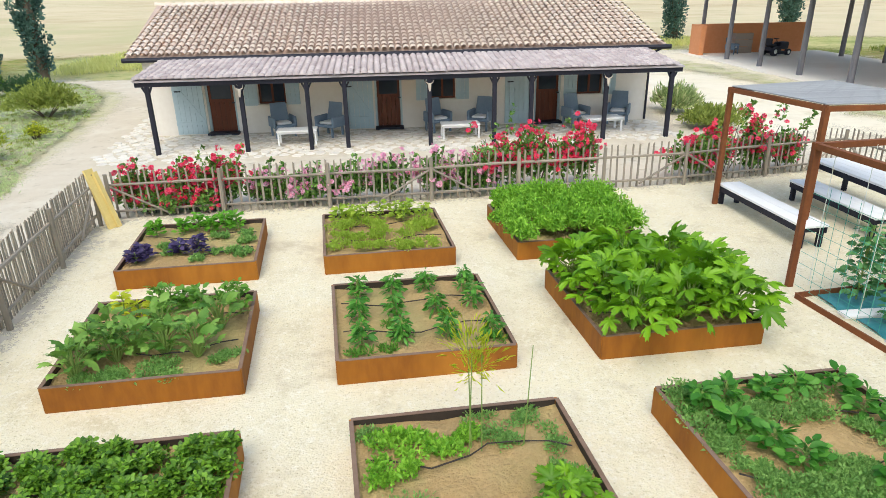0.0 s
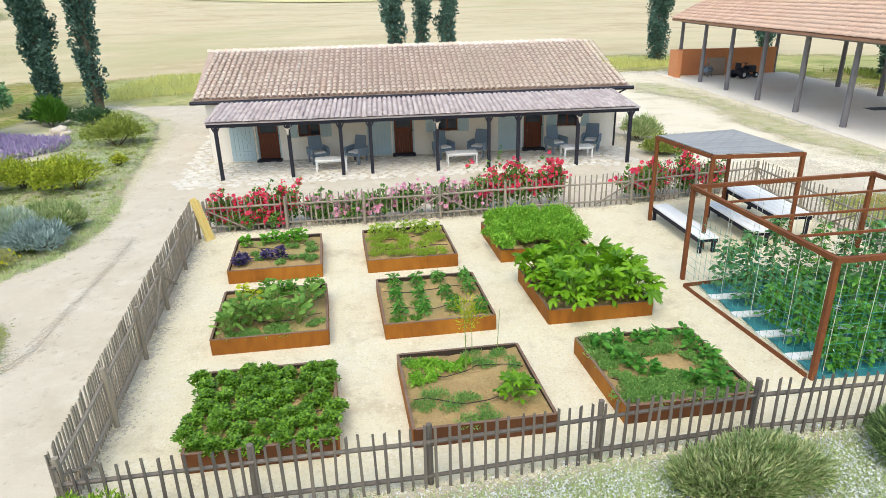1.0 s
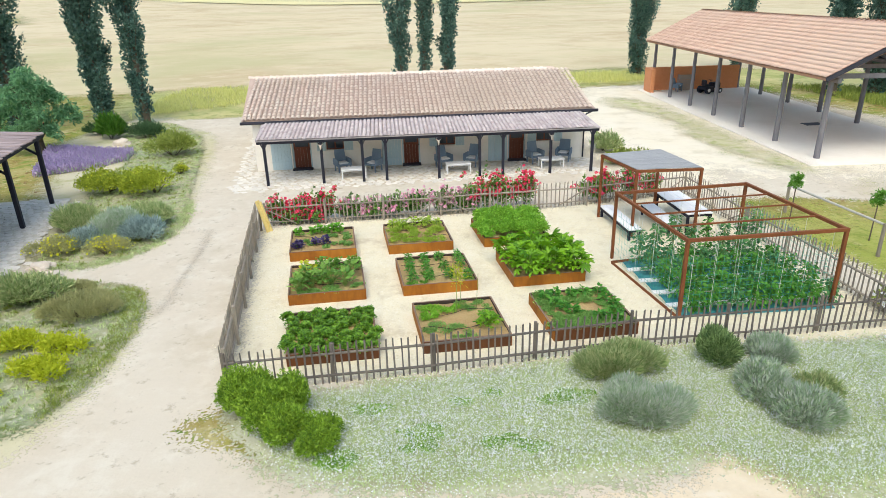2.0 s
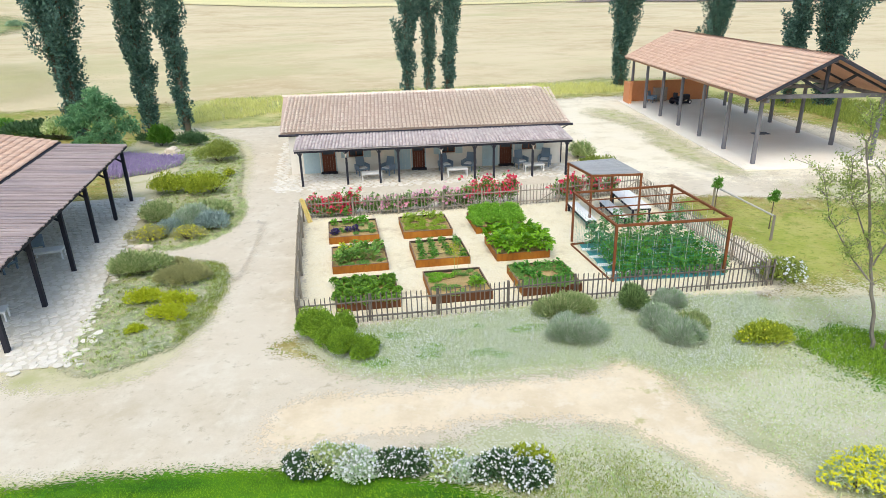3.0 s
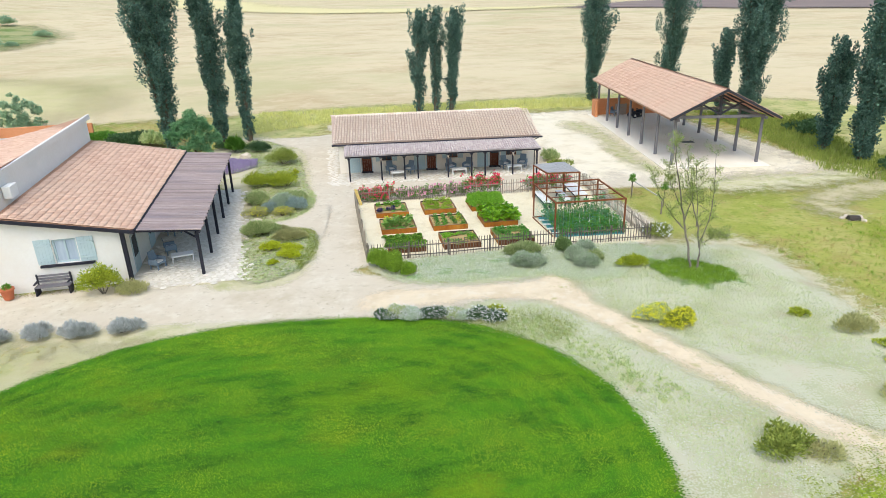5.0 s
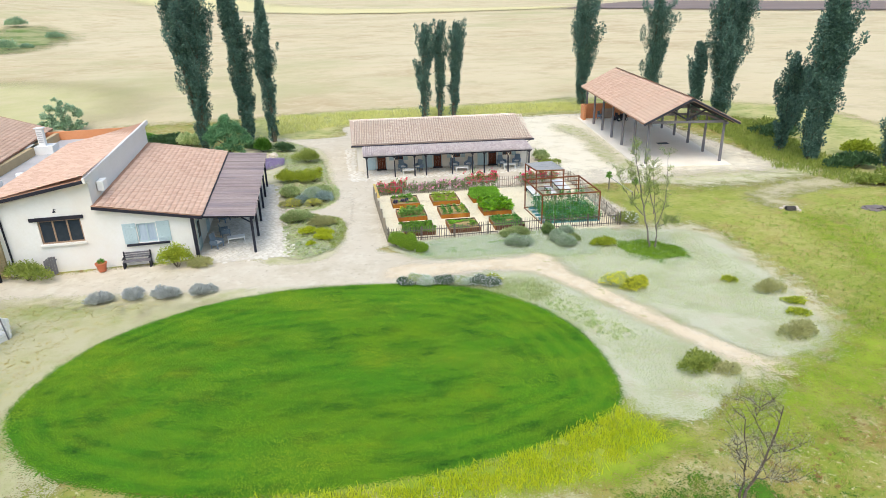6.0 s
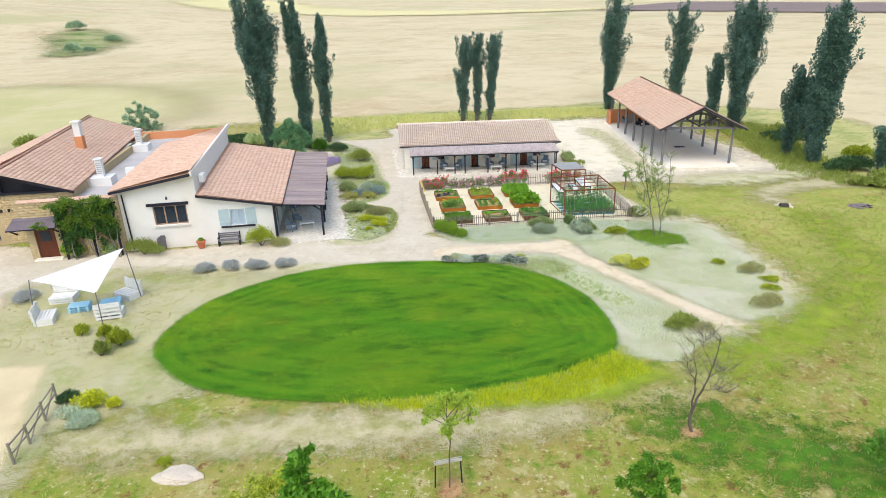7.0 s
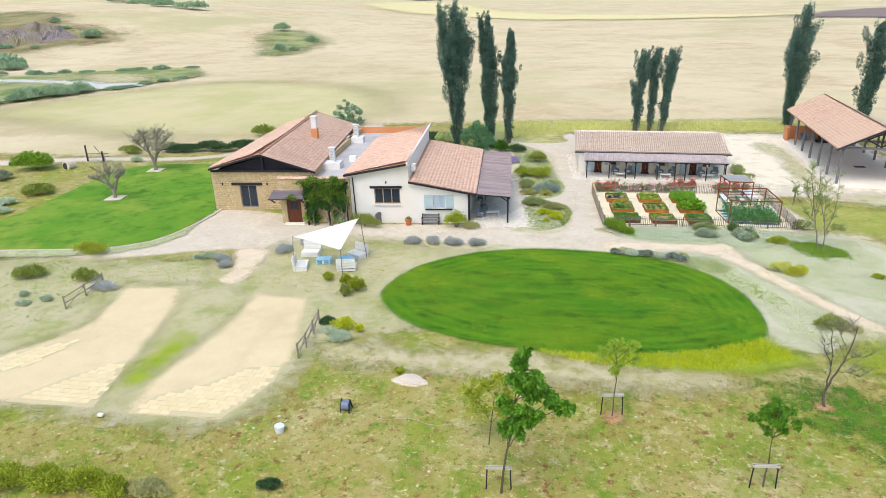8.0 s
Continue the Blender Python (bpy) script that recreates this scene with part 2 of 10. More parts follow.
def ground_mix(name, base, layers, grain=9.0, rough=0.95, bump=0.7, dist=0.06, edge=True, stretch=(1, 1, 1), rings=None, speck=None, fray=1.0):
    """Ground of one colour with patches of others: layers of (colour, cycles per metre, threshold, softness)."""
    m = material(name, base, tuple(min(1.0, c * 1.14) for c in base[:3]) + (1.0,), grain * 0.12, grain, rough, bump, edge=edge, dist=dist, stretch=stretch, fray=fray)
    n, lk = m.node_tree.nodes, m.node_tree.links
    p = n["Principled BSDF"]
    mp = next(x for x in n if x.bl_idname == "ShaderNodeMapping")
    col = p.inputs["Base Color"].links[0].from_socket

    def patch(fac, colour):
        nonlocal col
        q = n.new("ShaderNodeMix")
        q.data_type = 'RGBA'
        lk.new(fac, q.inputs[0])
        lk.new(col, q.inputs[6])
        q.inputs[7].default_value = colour
        col = q.outputs[2]

    def ramp(src, lo, hi):
        q = n.new("ShaderNodeMapRange")
        q.interpolation_type = 'SMOOTHSTEP'
        q.inputs["From Min"].default_value, q.inputs["From Max"].default_value = lo, hi
        lk.new(src, q.inputs["Value"])
        return q.outputs["Result"]

    for k, (colour, s, at, soft) in enumerate(layers):
        off = n.new("ShaderNodeVectorMath")
        off.operation = 'ADD'
        off.inputs[1].default_value = (17.3 * k + 3, 9.1 * k, 5.7 * k)
        lk.new(mp.outputs["Vector"], off.inputs[0])
        x = n.new("ShaderNodeTexNoise")
        x.inputs["Scale"].default_value, x.inputs["Detail"].default_value, x.inputs["Roughness"].default_value = s, 7.0, 0.68
        lk.new(off.outputs[0], x.inputs["Vector"])
        patch(ramp(x.outputs["Fac"], at - soft, at + soft), colour)
    before = col
    if rings:
        at = n.new("ShaderNodeAttribute")
        at.attribute_name = "ring"
        wob = n.new("ShaderNodeTexNoise")
        wob.inputs["Scale"].default_value = 0.35
        lk.new(mp.outputs["Vector"], wob.inputs["Vector"])
        ad = n.new("ShaderNodeMath")
        ad.operation = 'MULTIPLY_ADD'
        ad.inputs[1].default_value = 0.9
        lk.new(wob.outputs["Fac"], ad.inputs[0])
        lk.new(at.outputs["Fac"], ad.inputs[2])
        w = n.new("ShaderNodeMath")
        w.operation = 'PINGPONG'
        w.inputs[1].default_value = rings[1]
        lk.new(ad.outputs[0], w.inputs[0])
        rim = n.new("ShaderNodeMath")
        rim.operation = 'MULTIPLY'
        lk.new(ramp(w.outputs[0], rings[1] * 0.2, rings[1] * 0.85), rim.inputs[0])
        fade = n.new("ShaderNodeMapRange")
        fade.inputs["From Min"].default_value, fade.inputs["From Max"].default_value = 1.5, 5.5
        fade.inputs["To Min"].default_value, fade.inputs["To Max"].default_value = 1.0, 0.25
        lk.new(at.outputs["Fac"], fade.inputs["Value"])
        lk.new(fade.outputs["Result"], rim.inputs[1])
        patch(rim.outputs[0], rings[0])
        q2 = n.new("ShaderNodeMix")
        q2.data_type = 'RGBA'
        q2.inputs[0].default_value = rings[2]
        lk.new(before, q2.inputs[6])
        lk.new(col, q2.inputs[7])
        col = q2.outputs[2]
    if speck:
        v = n.new("ShaderNodeTexVoronoi")
        v.inputs["Scale"].default_value = speck[1]
        lk.new(mp.outputs["Vector"], v.inputs["Vector"])
        x = n.new("ShaderNodeTexNoise")
        x.inputs["Scale"].default_value, x.inputs["Detail"].default_value = 0.5, 5.0
        lk.new(mp.outputs["Vector"], x.inputs["Vector"])
        lt = n.new("ShaderNodeMath")
        lt.operation = 'LESS_THAN'
        lk.new(v.outputs["Distance"], lt.inputs[0])
        lk.new(ramp(x.outputs["Fac"], 0.2, 0.75), lt.inputs[1])
        sc = n.new("ShaderNodeMath")
        sc.operation = 'MULTIPLY'
        sc.inputs[1].default_value = speck[2]
        lk.new(lt.outputs[0], sc.inputs[0])
        patch(sc.outputs[0], speck[0])
    lk.new(col, p.inputs["Base Color"])
    return m


M["wheat"] = ground_mix("wheat", srgb(198, 182, 146), [(srgb(208, 194, 160), 0.012, 0.5, 0.14), (srgb(192, 178, 140), 0.022, 0.56, 0.1), (srgb(186, 165, 128), 0.05, 0.57, 0.1), (srgb(188, 173, 136), 0.13, 0.6, 0.1), (srgb(206, 189, 156), 0.3, 0.58, 0.12), (srgb(182, 174, 130), 0.008, 0.6, 0.08)], 1.5, bump=0.4, dist=0.15, edge=False, stretch=(0.9, 1, 1))
M["meadow"] = ground_mix("meadow", srgb(152, 142, 76), [(srgb(170, 158, 104), 0.2, 0.53, 0.1), (srgb(132, 144, 48), 0.16, 0.54, 0.1), (srgb(146, 128, 68), 0.4, 0.59, 0.08), (srgb(108, 134, 36), 0.7, 0.58, 0.08), (srgb(182, 170, 122), 0.9, 0.61, 0.08), (srgb(124, 90, 52), 1.8, 0.61, 0.06), (srgb(94, 118, 34), 2.6, 0.61, 0.06), (srgb(196, 184, 140), 4.0, 0.62, 0.05)], 6.0)
M["verge"] = ground_mix("verge", srgb(176, 172, 112), [(srgb(148, 156, 86), 0.25, 0.54, 0.12), (srgb(196, 186, 130), 0.4, 0.55, 0.1), (srgb(126, 142, 72), 1.2, 0.62, 0.1)], 6.0, dist=0.1)
M["tan_earth"] = ground_mix("tan_earth", srgb(210, 194, 166), [(srgb(204, 186, 156), 0.5, 0.54, 0.12), (srgb(216, 203, 180), 1.4, 0.58, 0.08), (srgb(182, 172, 128), 1.1, 0.64, 0.06)], 9.0, bump=0.4, dist=0.03, fray=0.6)
M["lawn"] = ground_mix("lawn", srgb(66, 118, 16), [(srgb(74, 124, 16), 0.5, 0.53, 0.16), (srgb(88, 124, 10), 0.22, 0.57, 0.14), (srgb(28, 72, 4), 0.7, 0.58, 0.16), (srgb(116, 136, 18), 0.4, 0.66, 0.12), (srgb(78, 112, 12), 5.0, 0.64, 0.12)], 16.0, bump=0.7, dist=0.04, stretch=(0.6, 1.2, 1), rings=(srgb(100, 138, 16), 0.42, 0.26), fray=0.5)
M["chamomile"] = ground_mix("chamomile", srgb(164, 166, 128), [(srgb(180, 180, 148), 0.3, 0.5, 0.14), (srgb(152, 162, 104), 0.45, 0.64, 0.1), (srgb(176, 167, 138), 0.6, 0.6, 0.1)], 10.0, speck=(srgb(216, 212, 196), 13.0, 0.32), fray=0.8)
M["planting"] = ground_mix("planting", srgb(162, 158, 120), [(srgb(180, 174, 142), 0.5, 0.5, 0.12), (srgb(128, 138, 86), 0.4, 0.56, 0.1), (srgb(150, 158, 132), 0.25, 0.56, 0.1), (srgb(112, 122, 72), 2.2, 0.58, 0.07), (srgb(188, 184, 160), 5.0, 0.58, 0.06)], 10.0, fray=0.8)
M["gravel"] = ground_mix("gravel", srgb(196, 184, 163), [(srgb(204, 193, 173), 0.25, 0.52, 0.18), (srgb(186, 173, 148), 0.4, 0.62, 0.16), (srgb(210, 201, 182), 1.1, 0.58, 0.12), (srgb(178, 166, 144), 3.0, 0.63, 0.06)], 14.0, bump=0.4, dist=0.02, fray=0.55)
M["garden_gravel"] = ground_mix("garden_gravel", srgb(220, 209, 176), [(srgb(227, 217, 187), 0.5, 0.5, 0.16), (srgb(211, 198, 163), 1.6, 0.6, 0.12), (srgb(230, 221, 196), 18.0, 0.56, 0.08), (srgb(198, 185, 150), 26.0, 0.61, 0.06), (srgb(234, 226, 204), 9.0, 0.61, 0.08), (srgb(204, 190, 158), 0.9, 0.64, 0.08)], 36.0, bump=0.9, dist=0.025)
M["yard_gravel"] = ground_mix("yard_gravel", srgb(218, 208, 184), [(srgb(226, 217, 196), 0.3, 0.5, 0.16), (srgb(206, 194, 166), 0.5, 0.6, 0.12), (srgb(196, 190, 158), 0.9, 0.66, 0.06)], 12.0, bump=0.4, dist=0.02)
M["green_wheat"] = ground_mix("green_wheat", srgb(190, 181, 134), [(srgb(180, 176, 122), 0.03, 0.5, 0.14), (srgb(198, 186, 144), 0.06, 0.56, 0.12)], 1.5, bump=0.4, dist=0.15, fray=0.4)
M["bright_grass"] = ground_mix("bright_grass", srgb(142, 158, 46), [(srgb(122, 148, 32), 0.4, 0.54, 0.16), (srgb(164, 166, 72), 0.5, 0.58, 0.14)], 8.0, fray=0.8)
M["slab"] = material("slab", srgb(236, 228, 212), srgb(243, 236, 222), 0.35, 7.0, 0.9, 0.15, c=srgb(226, 216, 198))
M["paver"] = material("paver", srgb(206, 188, 148), srgb(218, 202, 164), 0.5, 10.0, 0.95, 0.3, edge=True, c=srgb(198, 180, 142), fray=0.5)
M["plough"] = material("plough", srgb(120, 104, 100), srgb(140, 124, 116), 0.03, 0.5, 0.95, 0.3, edge=True)
M["plaster"] = material("plaster", srgb(226, 218, 206), srgb(236, 230, 220), 0.5, 8.0, 0.9, 0.12, c=srgb(216, 204, 188))
M["white_wall"] = material("white_wall", srgb(222, 219, 214), srgb(231, 229, 226), 0.4, 7.0, 0.9, 0.12, c=srgb(222, 214, 204))
M["ochre_wall"] = material("ochre_wall", srgb(204, 134, 90), srgb(216, 150, 106), 0.5, 6.0, 0.9, 0.15)
M["tile"] = material("tile", srgb(240, 228, 212), srgb(208, 182, 163), 0.4, 9.0, 0.85, 0.3, island=0.6, c=srgb(218, 201, 182))
M["tile_piece"] = material("tile_piece", srgb(240, 228, 212), srgb(208, 182, 163), 0.4, 9.0, 0.85, 0.3, rand=0.6, c=srgb(218, 201, 182))
M["pale_tile"] = material("pale_tile", srgb(200, 190, 188), srgb(162, 148, 148), 0.5, 9.0, 0.85, 0.3, island=0.6)
M["red_tile"] = material("red_tile", srgb(228, 196, 173), srgb(198, 158, 136), 0.3, 9.0, 0.85, 0.25, island=0.6, c=srgb(214, 184, 162))
M["dark_wood"] = material("dark_wood", srgb(28, 29, 40), srgb(45, 44, 54), 1.0, 20.0, 0.7, 0.2, stretch=(1, 1, 0.1))
M["grey_wood"] = material("grey_wood", srgb(124, 116, 104), srgb(170, 158, 140), 1.5, 25.0, 0.85, 0.3, stretch=(1, 1, 0.12), rand=0.5)
M["dark_picket"] = material("dark_picket", srgb(86, 80, 76), srgb(132, 122, 110), 1.5, 25.0, 0.85, 0.3, stretch=(1, 1, 0.12), rand=0.5)
M["barn_wood"] = material("barn_wood", srgb(134, 130, 132), srgb(98, 96, 102), 1.5, 20.0, 0.85, 0.3, stretch=(1, 1, 0.12))
M["door_wood"] = material("door_wood", srgb(110, 58, 34), srgb(82, 42, 26), 2.0, 25.0, 0.55, 0.2, stretch=(1, 1, 0.1))
M["shutter"] = material("shutter", srgb(168, 188, 194), srgb(184, 200, 204), 1.0, 14.0, 0.7, 0.1)
M["glass"] = material("glass", srgb(40, 48, 58), srgb(52, 60, 70), 1.0, 4.0, 0.08, 0.0)
# darker brown than corten, for the front side of the first bed row
M["front_corten"] = material("front_corten", srgb(104, 62, 30), srgb(80, 48, 28), 1.4, 9.0, 0.75, 0.2, c=srgb(128, 78, 38), stretch=(1, 1, 0.3))
M["corten"] = material("corten", srgb(166, 104, 28), srgb(122, 72, 22), 1.4, 9.0, 0.75, 0.2, c=srgb(184, 122, 40), stretch=(1, 1, 0.3))
M["rim"] = material("rim", srgb(142, 116, 98), srgb(110, 86, 70), 2.0, 14.0, 0.8, 0.2)
M["soil"] = material("soil", srgb(196, 166, 116), srgb(158, 130, 84), 1.6, 22.0, 0.95, 0.9, c=srgb(168, 156, 102), dist=0.05)
M["white_paint"] = material("white_paint", srgb(232, 230, 226), srgb(240, 239, 236), 1.0, 10.0, 0.6, 0.05)
M["wicker"] = material("wicker", srgb(104, 120, 136), srgb(130, 145, 158), 2.0, 40.0, 0.8, 0.4)
M["gutter"] = material("gutter", srgb(28, 30, 42), srgb(42, 42, 52), 1.0, 10.0, 0.5, 0.05)
M["reed"] = material("reed", srgb(158, 142, 130), srgb(184, 168, 154), 0.6, 12.0, 0.9, 0.3, island=0.6)
M["flag"] = material("flag", srgb(206, 199, 186), srgb(230, 224, 212), 0.6, 9.0, 0.9, 0.3, rand=0.6)
M["joint"] = material("joint", srgb(196, 188, 172), srgb(214, 206, 190), 0.6, 9.0, 0.95, 0.4)
M["bark"] = material("bark", srgb(112, 100, 84), srgb(84, 74, 62), 2.0, 20.0, 0.9, 0.5, stretch=(1, 1, 0.3))
M["poplar_leaf"] = material("poplar_leaf", srgb(14, 42, 44), srgb(104, 136, 118), 0.9, 2.4, 0.5, 0.0, island=0.5, see=0.22)
M["leaf"] = material("leaf", srgb(70, 118, 40), srgb(112, 152, 60), 1.0, 6.0, 0.6, 0.0, island=0.6, see=0.40)
M["reed_piece"] = material("reed_piece", srgb(136, 120, 118), srgb(188, 170, 165), 0.9, 7.0, 0.9, 0.3, rand=0.45, c=srgb(140, 130, 136), stretch=(0.35, 1.4, 1))
M["stone_wall"] = material("stone_wall", srgb(174, 153, 118), srgb(190, 170, 134), 0.7, 9.0, 0.9, 0.4)
M["stone_island"] = material("stone_island", srgb(182, 160, 122), srgb(202, 182, 144), 0.6, 9.0, 0.9, 0.4, island=0.6)
M["yellow_wood"] = material("yellow_wood", srgb(222, 196, 120), srgb(232, 208, 136), 2.0, 20.0, 0.8, 0.2)
M["rust"] = material("rust", srgb(140, 84, 46), srgb(108, 62, 38), 1.5, 18.0, 0.75, 0.2)
M["string"] = material("string", srgb(214, 214, 200), srgb(224, 222, 210), 1, 10, 0.9, 0.0)
M["net"] = material("net", srgb(70, 150, 128), srgb(84, 164, 140), 1, 10, 0.8, 0.0)
M["reed_grey"] = material("reed_grey", srgb(142, 142, 142), srgb(168, 168, 166), 1.0, 16.0, 0.9, 0.3, rand=0.5)
M["pepper"] = material("pepper", srgb(50, 98, 66), srgb(128, 168, 116), 0.9, 3.0, 0.6, 0.0, island=0.45, see=0.28)
M["sparse"] = material("sparse", srgb(112, 132, 66), srgb(164, 174, 104), 1.0, 6.0, 0.7, 0.0, island=0.6, see=0.45)
M["oak"] = material("oak", srgb(34, 84, 16), srgb(110, 156, 44), 1.2, 4.0, 0.5, 0.0, island=0.55, see=0.3)
M["olive"] = material("olive", srgb(118, 128, 104), srgb(146, 152, 128), 0.8, 5.0, 0.7, 0.0, island=0.6, see=0.35)
M["dark_leaf"] = material("dark_leaf", srgb(34, 60, 36), srgb(84, 112, 70), 1.2, 4.0, 0.6, 0.0, island=0.5, see=0.22)
M["olive_green"] = material("olive_green", srgb(88, 106, 42), srgb(158, 166, 82), 1.2, 4.0, 0.7, 0.0, island=0.5, see=0.26)
M["lime"] = material("lime", srgb(82, 106, 22), srgb(182, 188, 66), 1.2, 4.0, 0.7, 0.0, island=0.5, see=0.28)
M["yellow_leaf"] = material("yellow_leaf", srgb(152, 164, 36), srgb(192, 194, 60), 1.0, 6.0, 0.7, 0.0, island=0.6, see=0.45)
M["lavender"] = material("lavender", srgb(138, 168, 112), srgb(228, 240, 198), 1.4, 5.0, 0.75, 0.0, island=0.7, see=0.32)
M["dark_herb"] = material("dark_herb", srgb(62, 94, 48), srgb(158, 180, 116), 1.6, 5.0, 0.75, 0.0, island=0.7, see=0.24)
M["rosemary"] = material("rosemary", srgb(106, 142, 70), srgb(216, 230, 156), 1.6, 5.0, 0.75, 0.0, island=0.7, see=0.32)
M["straw_leaf"] = material("straw_leaf", srgb(150, 152, 104), srgb(180, 176, 124), 1.0, 6.0, 0.8, 0.0, island=0.6, see=0.40)
M["grey_leaf"] = material("grey_leaf", srgb(84, 126, 58), srgb(140, 172, 94), 1.5, 8.0, 0.75, 0.0, island=0.7, see=0.40)
M["straw_berry"] = material("straw_berry", srgb(22, 62, 14), srgb(122, 162, 50), 2.5, 8.0, 0.4, 0.0, island=0.75, see=0.28)
M["aubergine"] = material("aubergine", srgb(48, 96, 28), srgb(144, 176, 82), 2.5, 8.0, 0.5, 0.0, island=0.65, see=0.28)
M["squash"] = material("squash", srgb(28, 80, 10), srgb(124, 166, 34), 2.5, 8.0, 0.4, 0.0, island=0.7, see=0.28)
M["pepper_leaf"] = material("pepper_leaf", srgb(40, 98, 28), srgb(108, 162, 66), 1.5, 8.0, 0.4, 0.0, island=0.8, see=0.42)
M["basil"] = material("basil", srgb(80, 140, 38), srgb(122, 172, 58), 1.5, 8.0, 0.55, 0.0, island=0.6, see=0.50)
M["pale_leaf"] = material("pale_leaf", srgb(128, 156, 52), srgb(172, 188, 78), 1.5, 8.0, 0.6, 0.0, island=0.6, see=0.50)
M["purple_leaf"] = material("purple_leaf", srgb(52, 44, 78), srgb(84, 72, 108), 1.5, 8.0, 0.5, 0.0, island=0.6, see=0.35)
M["tomato"] = material("tomato", srgb(30, 78, 44), srgb(104, 152, 88), 2.0, 8.0, 0.5, 0.0, island=0.6, see=0.26)
M["rose_leaf"] = material("rose_leaf", srgb(38, 78, 30), srgb(126, 162, 74), 2.0, 8.0, 0.5, 0.0, island=0.6, see=0.26)
M["rose_red"] = material("rose_red", srgb(212, 26, 54), srgb(242, 90, 120), 1.2, 9.0, 0.6, 0.0, island=0.7, see=0.35)
M["rose_pink"] = material("rose_pink", srgb(232, 120, 150), srgb(240, 176, 190), 2.0, 9.0, 0.6, 0.0, island=0.7, see=0.35)
M["white_flower"] = material("white_flower", srgb(226, 226, 222), srgb(240, 238, 232), 2.0, 9.0, 0.7, 0.0, island=0.5, see=0.35)
M["yellow_flower"] = material("yellow_flower", srgb(230, 198, 36), srgb(242, 216, 70), 2.0, 9.0, 0.7, 0.0, island=0.5, see=0.35)
M["purple"] = material("purple", srgb(150, 132, 168), srgb(180, 166, 190), 2.0, 9.0, 0.8, 0.0, island=0.6, see=0.35)
M["stem"] = material("stem", srgb(120, 146, 70), srgb(140, 160, 84), 2.0, 12.0, 0.7, 0.0)
M["film"] = material("film", srgb(26, 100, 112), srgb(82, 150, 154), 1.5, 9.0, 0.4, 0.2)
M["hose"] = material("hose", srgb(52, 45, 40), srgb(70, 60, 52), 1.0, 10.0, 0.7, 0.0)
M["rock"] = material("rock", srgb(112, 102, 104), srgb(158, 146, 140), 0.15, 0.8, 0.95, 0.8, c=srgb(138, 128, 92), dist=0.5)
M["stone"] = material("stone", srgb(196, 182, 164), srgb(214, 202, 186), 1.0, 8.0, 0.9, 0.6)
M["water"] = material("water", srgb(190, 189, 178), srgb(204, 203, 192), 0.2, 2.0, 0.5, 0.05, edge=True, fray=1.9)
M["sail"] = material("sail", srgb(236, 236, 234), srgb(242, 242, 240), 0.5, 6.0, 0.8, 0.05, see=0.3)
M["pallet_white"] = material("pallet_white", srgb(218, 216, 210), srgb(232, 230, 226), 1.5, 14.0, 0.8, 0.2, rand=0.4)
M["pallet_blue"] = material("pallet_blue", srgb(156, 204, 224), srgb(178, 218, 234), 1.5, 14.0, 0.8, 0.2, rand=0.4)
M["terracotta"] = material("terracotta", srgb(176, 98, 66), srgb(194, 116, 82), 2.0, 14.0, 0.8, 0.2)
M["paver_piece"] = material("paver_piece", srgb(212, 195, 152), srgb(226, 211, 170), 0.8, 9.0, 0.95, 0.3, rand=0.5)
M["ivy"] = material("ivy", srgb(58, 94, 28), srgb(128, 152, 56), 1.0, 6.0, 0.6, 0.0, island=0.6, see=0.35)
M["straw_grass"] = material("straw_grass", srgb(150, 138, 82), srgb(184, 170, 114), 0.3, 6.0, 0.9, 0.0, island=0.6, see=0.4)
M["green_grass"] = material("green_grass", srgb(96, 130, 42), srgb(150, 170, 70), 0.3, 6.0, 0.9, 0.0, island=0.6, see=0.4)
M["wild_grass"] = material("wild_grass", srgb(150, 166, 24), srgb(200, 198, 54), 0.3, 6.0, 0.9, 0.0, island=0.6, see=0.45)
M["brown_grass"] = material("brown_grass", srgb(150, 116, 84), srgb(176, 146, 104), 0.3, 6.0, 0.9, 0.0, island=0.6, see=0.4)
M["blue_plastic"] = material("blue_plastic", srgb(96, 108, 132), srgb(120, 130, 150), 1.0, 10.0, 0.5, 0.0)
M["pale_plastic"] = material("pale_plastic", srgb(206, 212, 222), srgb(218, 222, 230), 1.0, 10.0, 0.5, 0.0)
M["bare"] = ground_mix("bare", srgb(184, 174, 138), [(srgb(164, 158, 108), 0.5, 0.55, 0.12), (srgb(150, 150, 88), 0.9, 0.61, 0.1)], 8.0, fray=0.8)
M["far_yellow"] = material("far_yellow", srgb(208, 196, 142), srgb(216, 205, 156), 0.02, 0.4, 0.95, 0.1, edge=True)
M["lawn_blade"] = ground_mix("lawn_blade", srgb(92, 148, 22), [(srgb(102, 154, 24), 0.5, 0.53, 0.16), (srgb(130, 166, 28), 0.22, 0.56, 0.14), (srgb(74, 134, 20), 0.7, 0.58, 0.16), (srgb(176, 190, 46), 0.24, 0.57, 0.12)], 16.0, bump=0.0, edge=False, stretch=(0.6, 1.2, 1), rings=(srgb(148, 182, 36), 0.42, 0.44))
M["flag_island"] = material("flag_island", srgb(204, 197, 185), srgb(230, 224, 212), 0.6, 9.0, 0.9, 0.3, island=0.6)
M["paver_joint"] = material("paver_joint", srgb(190, 178, 140), srgb(204, 192, 156), 0.8, 9.0, 0.95, 0.4)
M["herb_floor"] = ground_mix("herb_floor", srgb(172, 167, 124), [(srgb(184, 178, 142), 0.3, 0.5, 0.14), (srgb(154, 158, 98), 0.3, 0.56, 0.1), (srgb(174, 164, 126), 0.7, 0.6, 0.1)], 9.0)
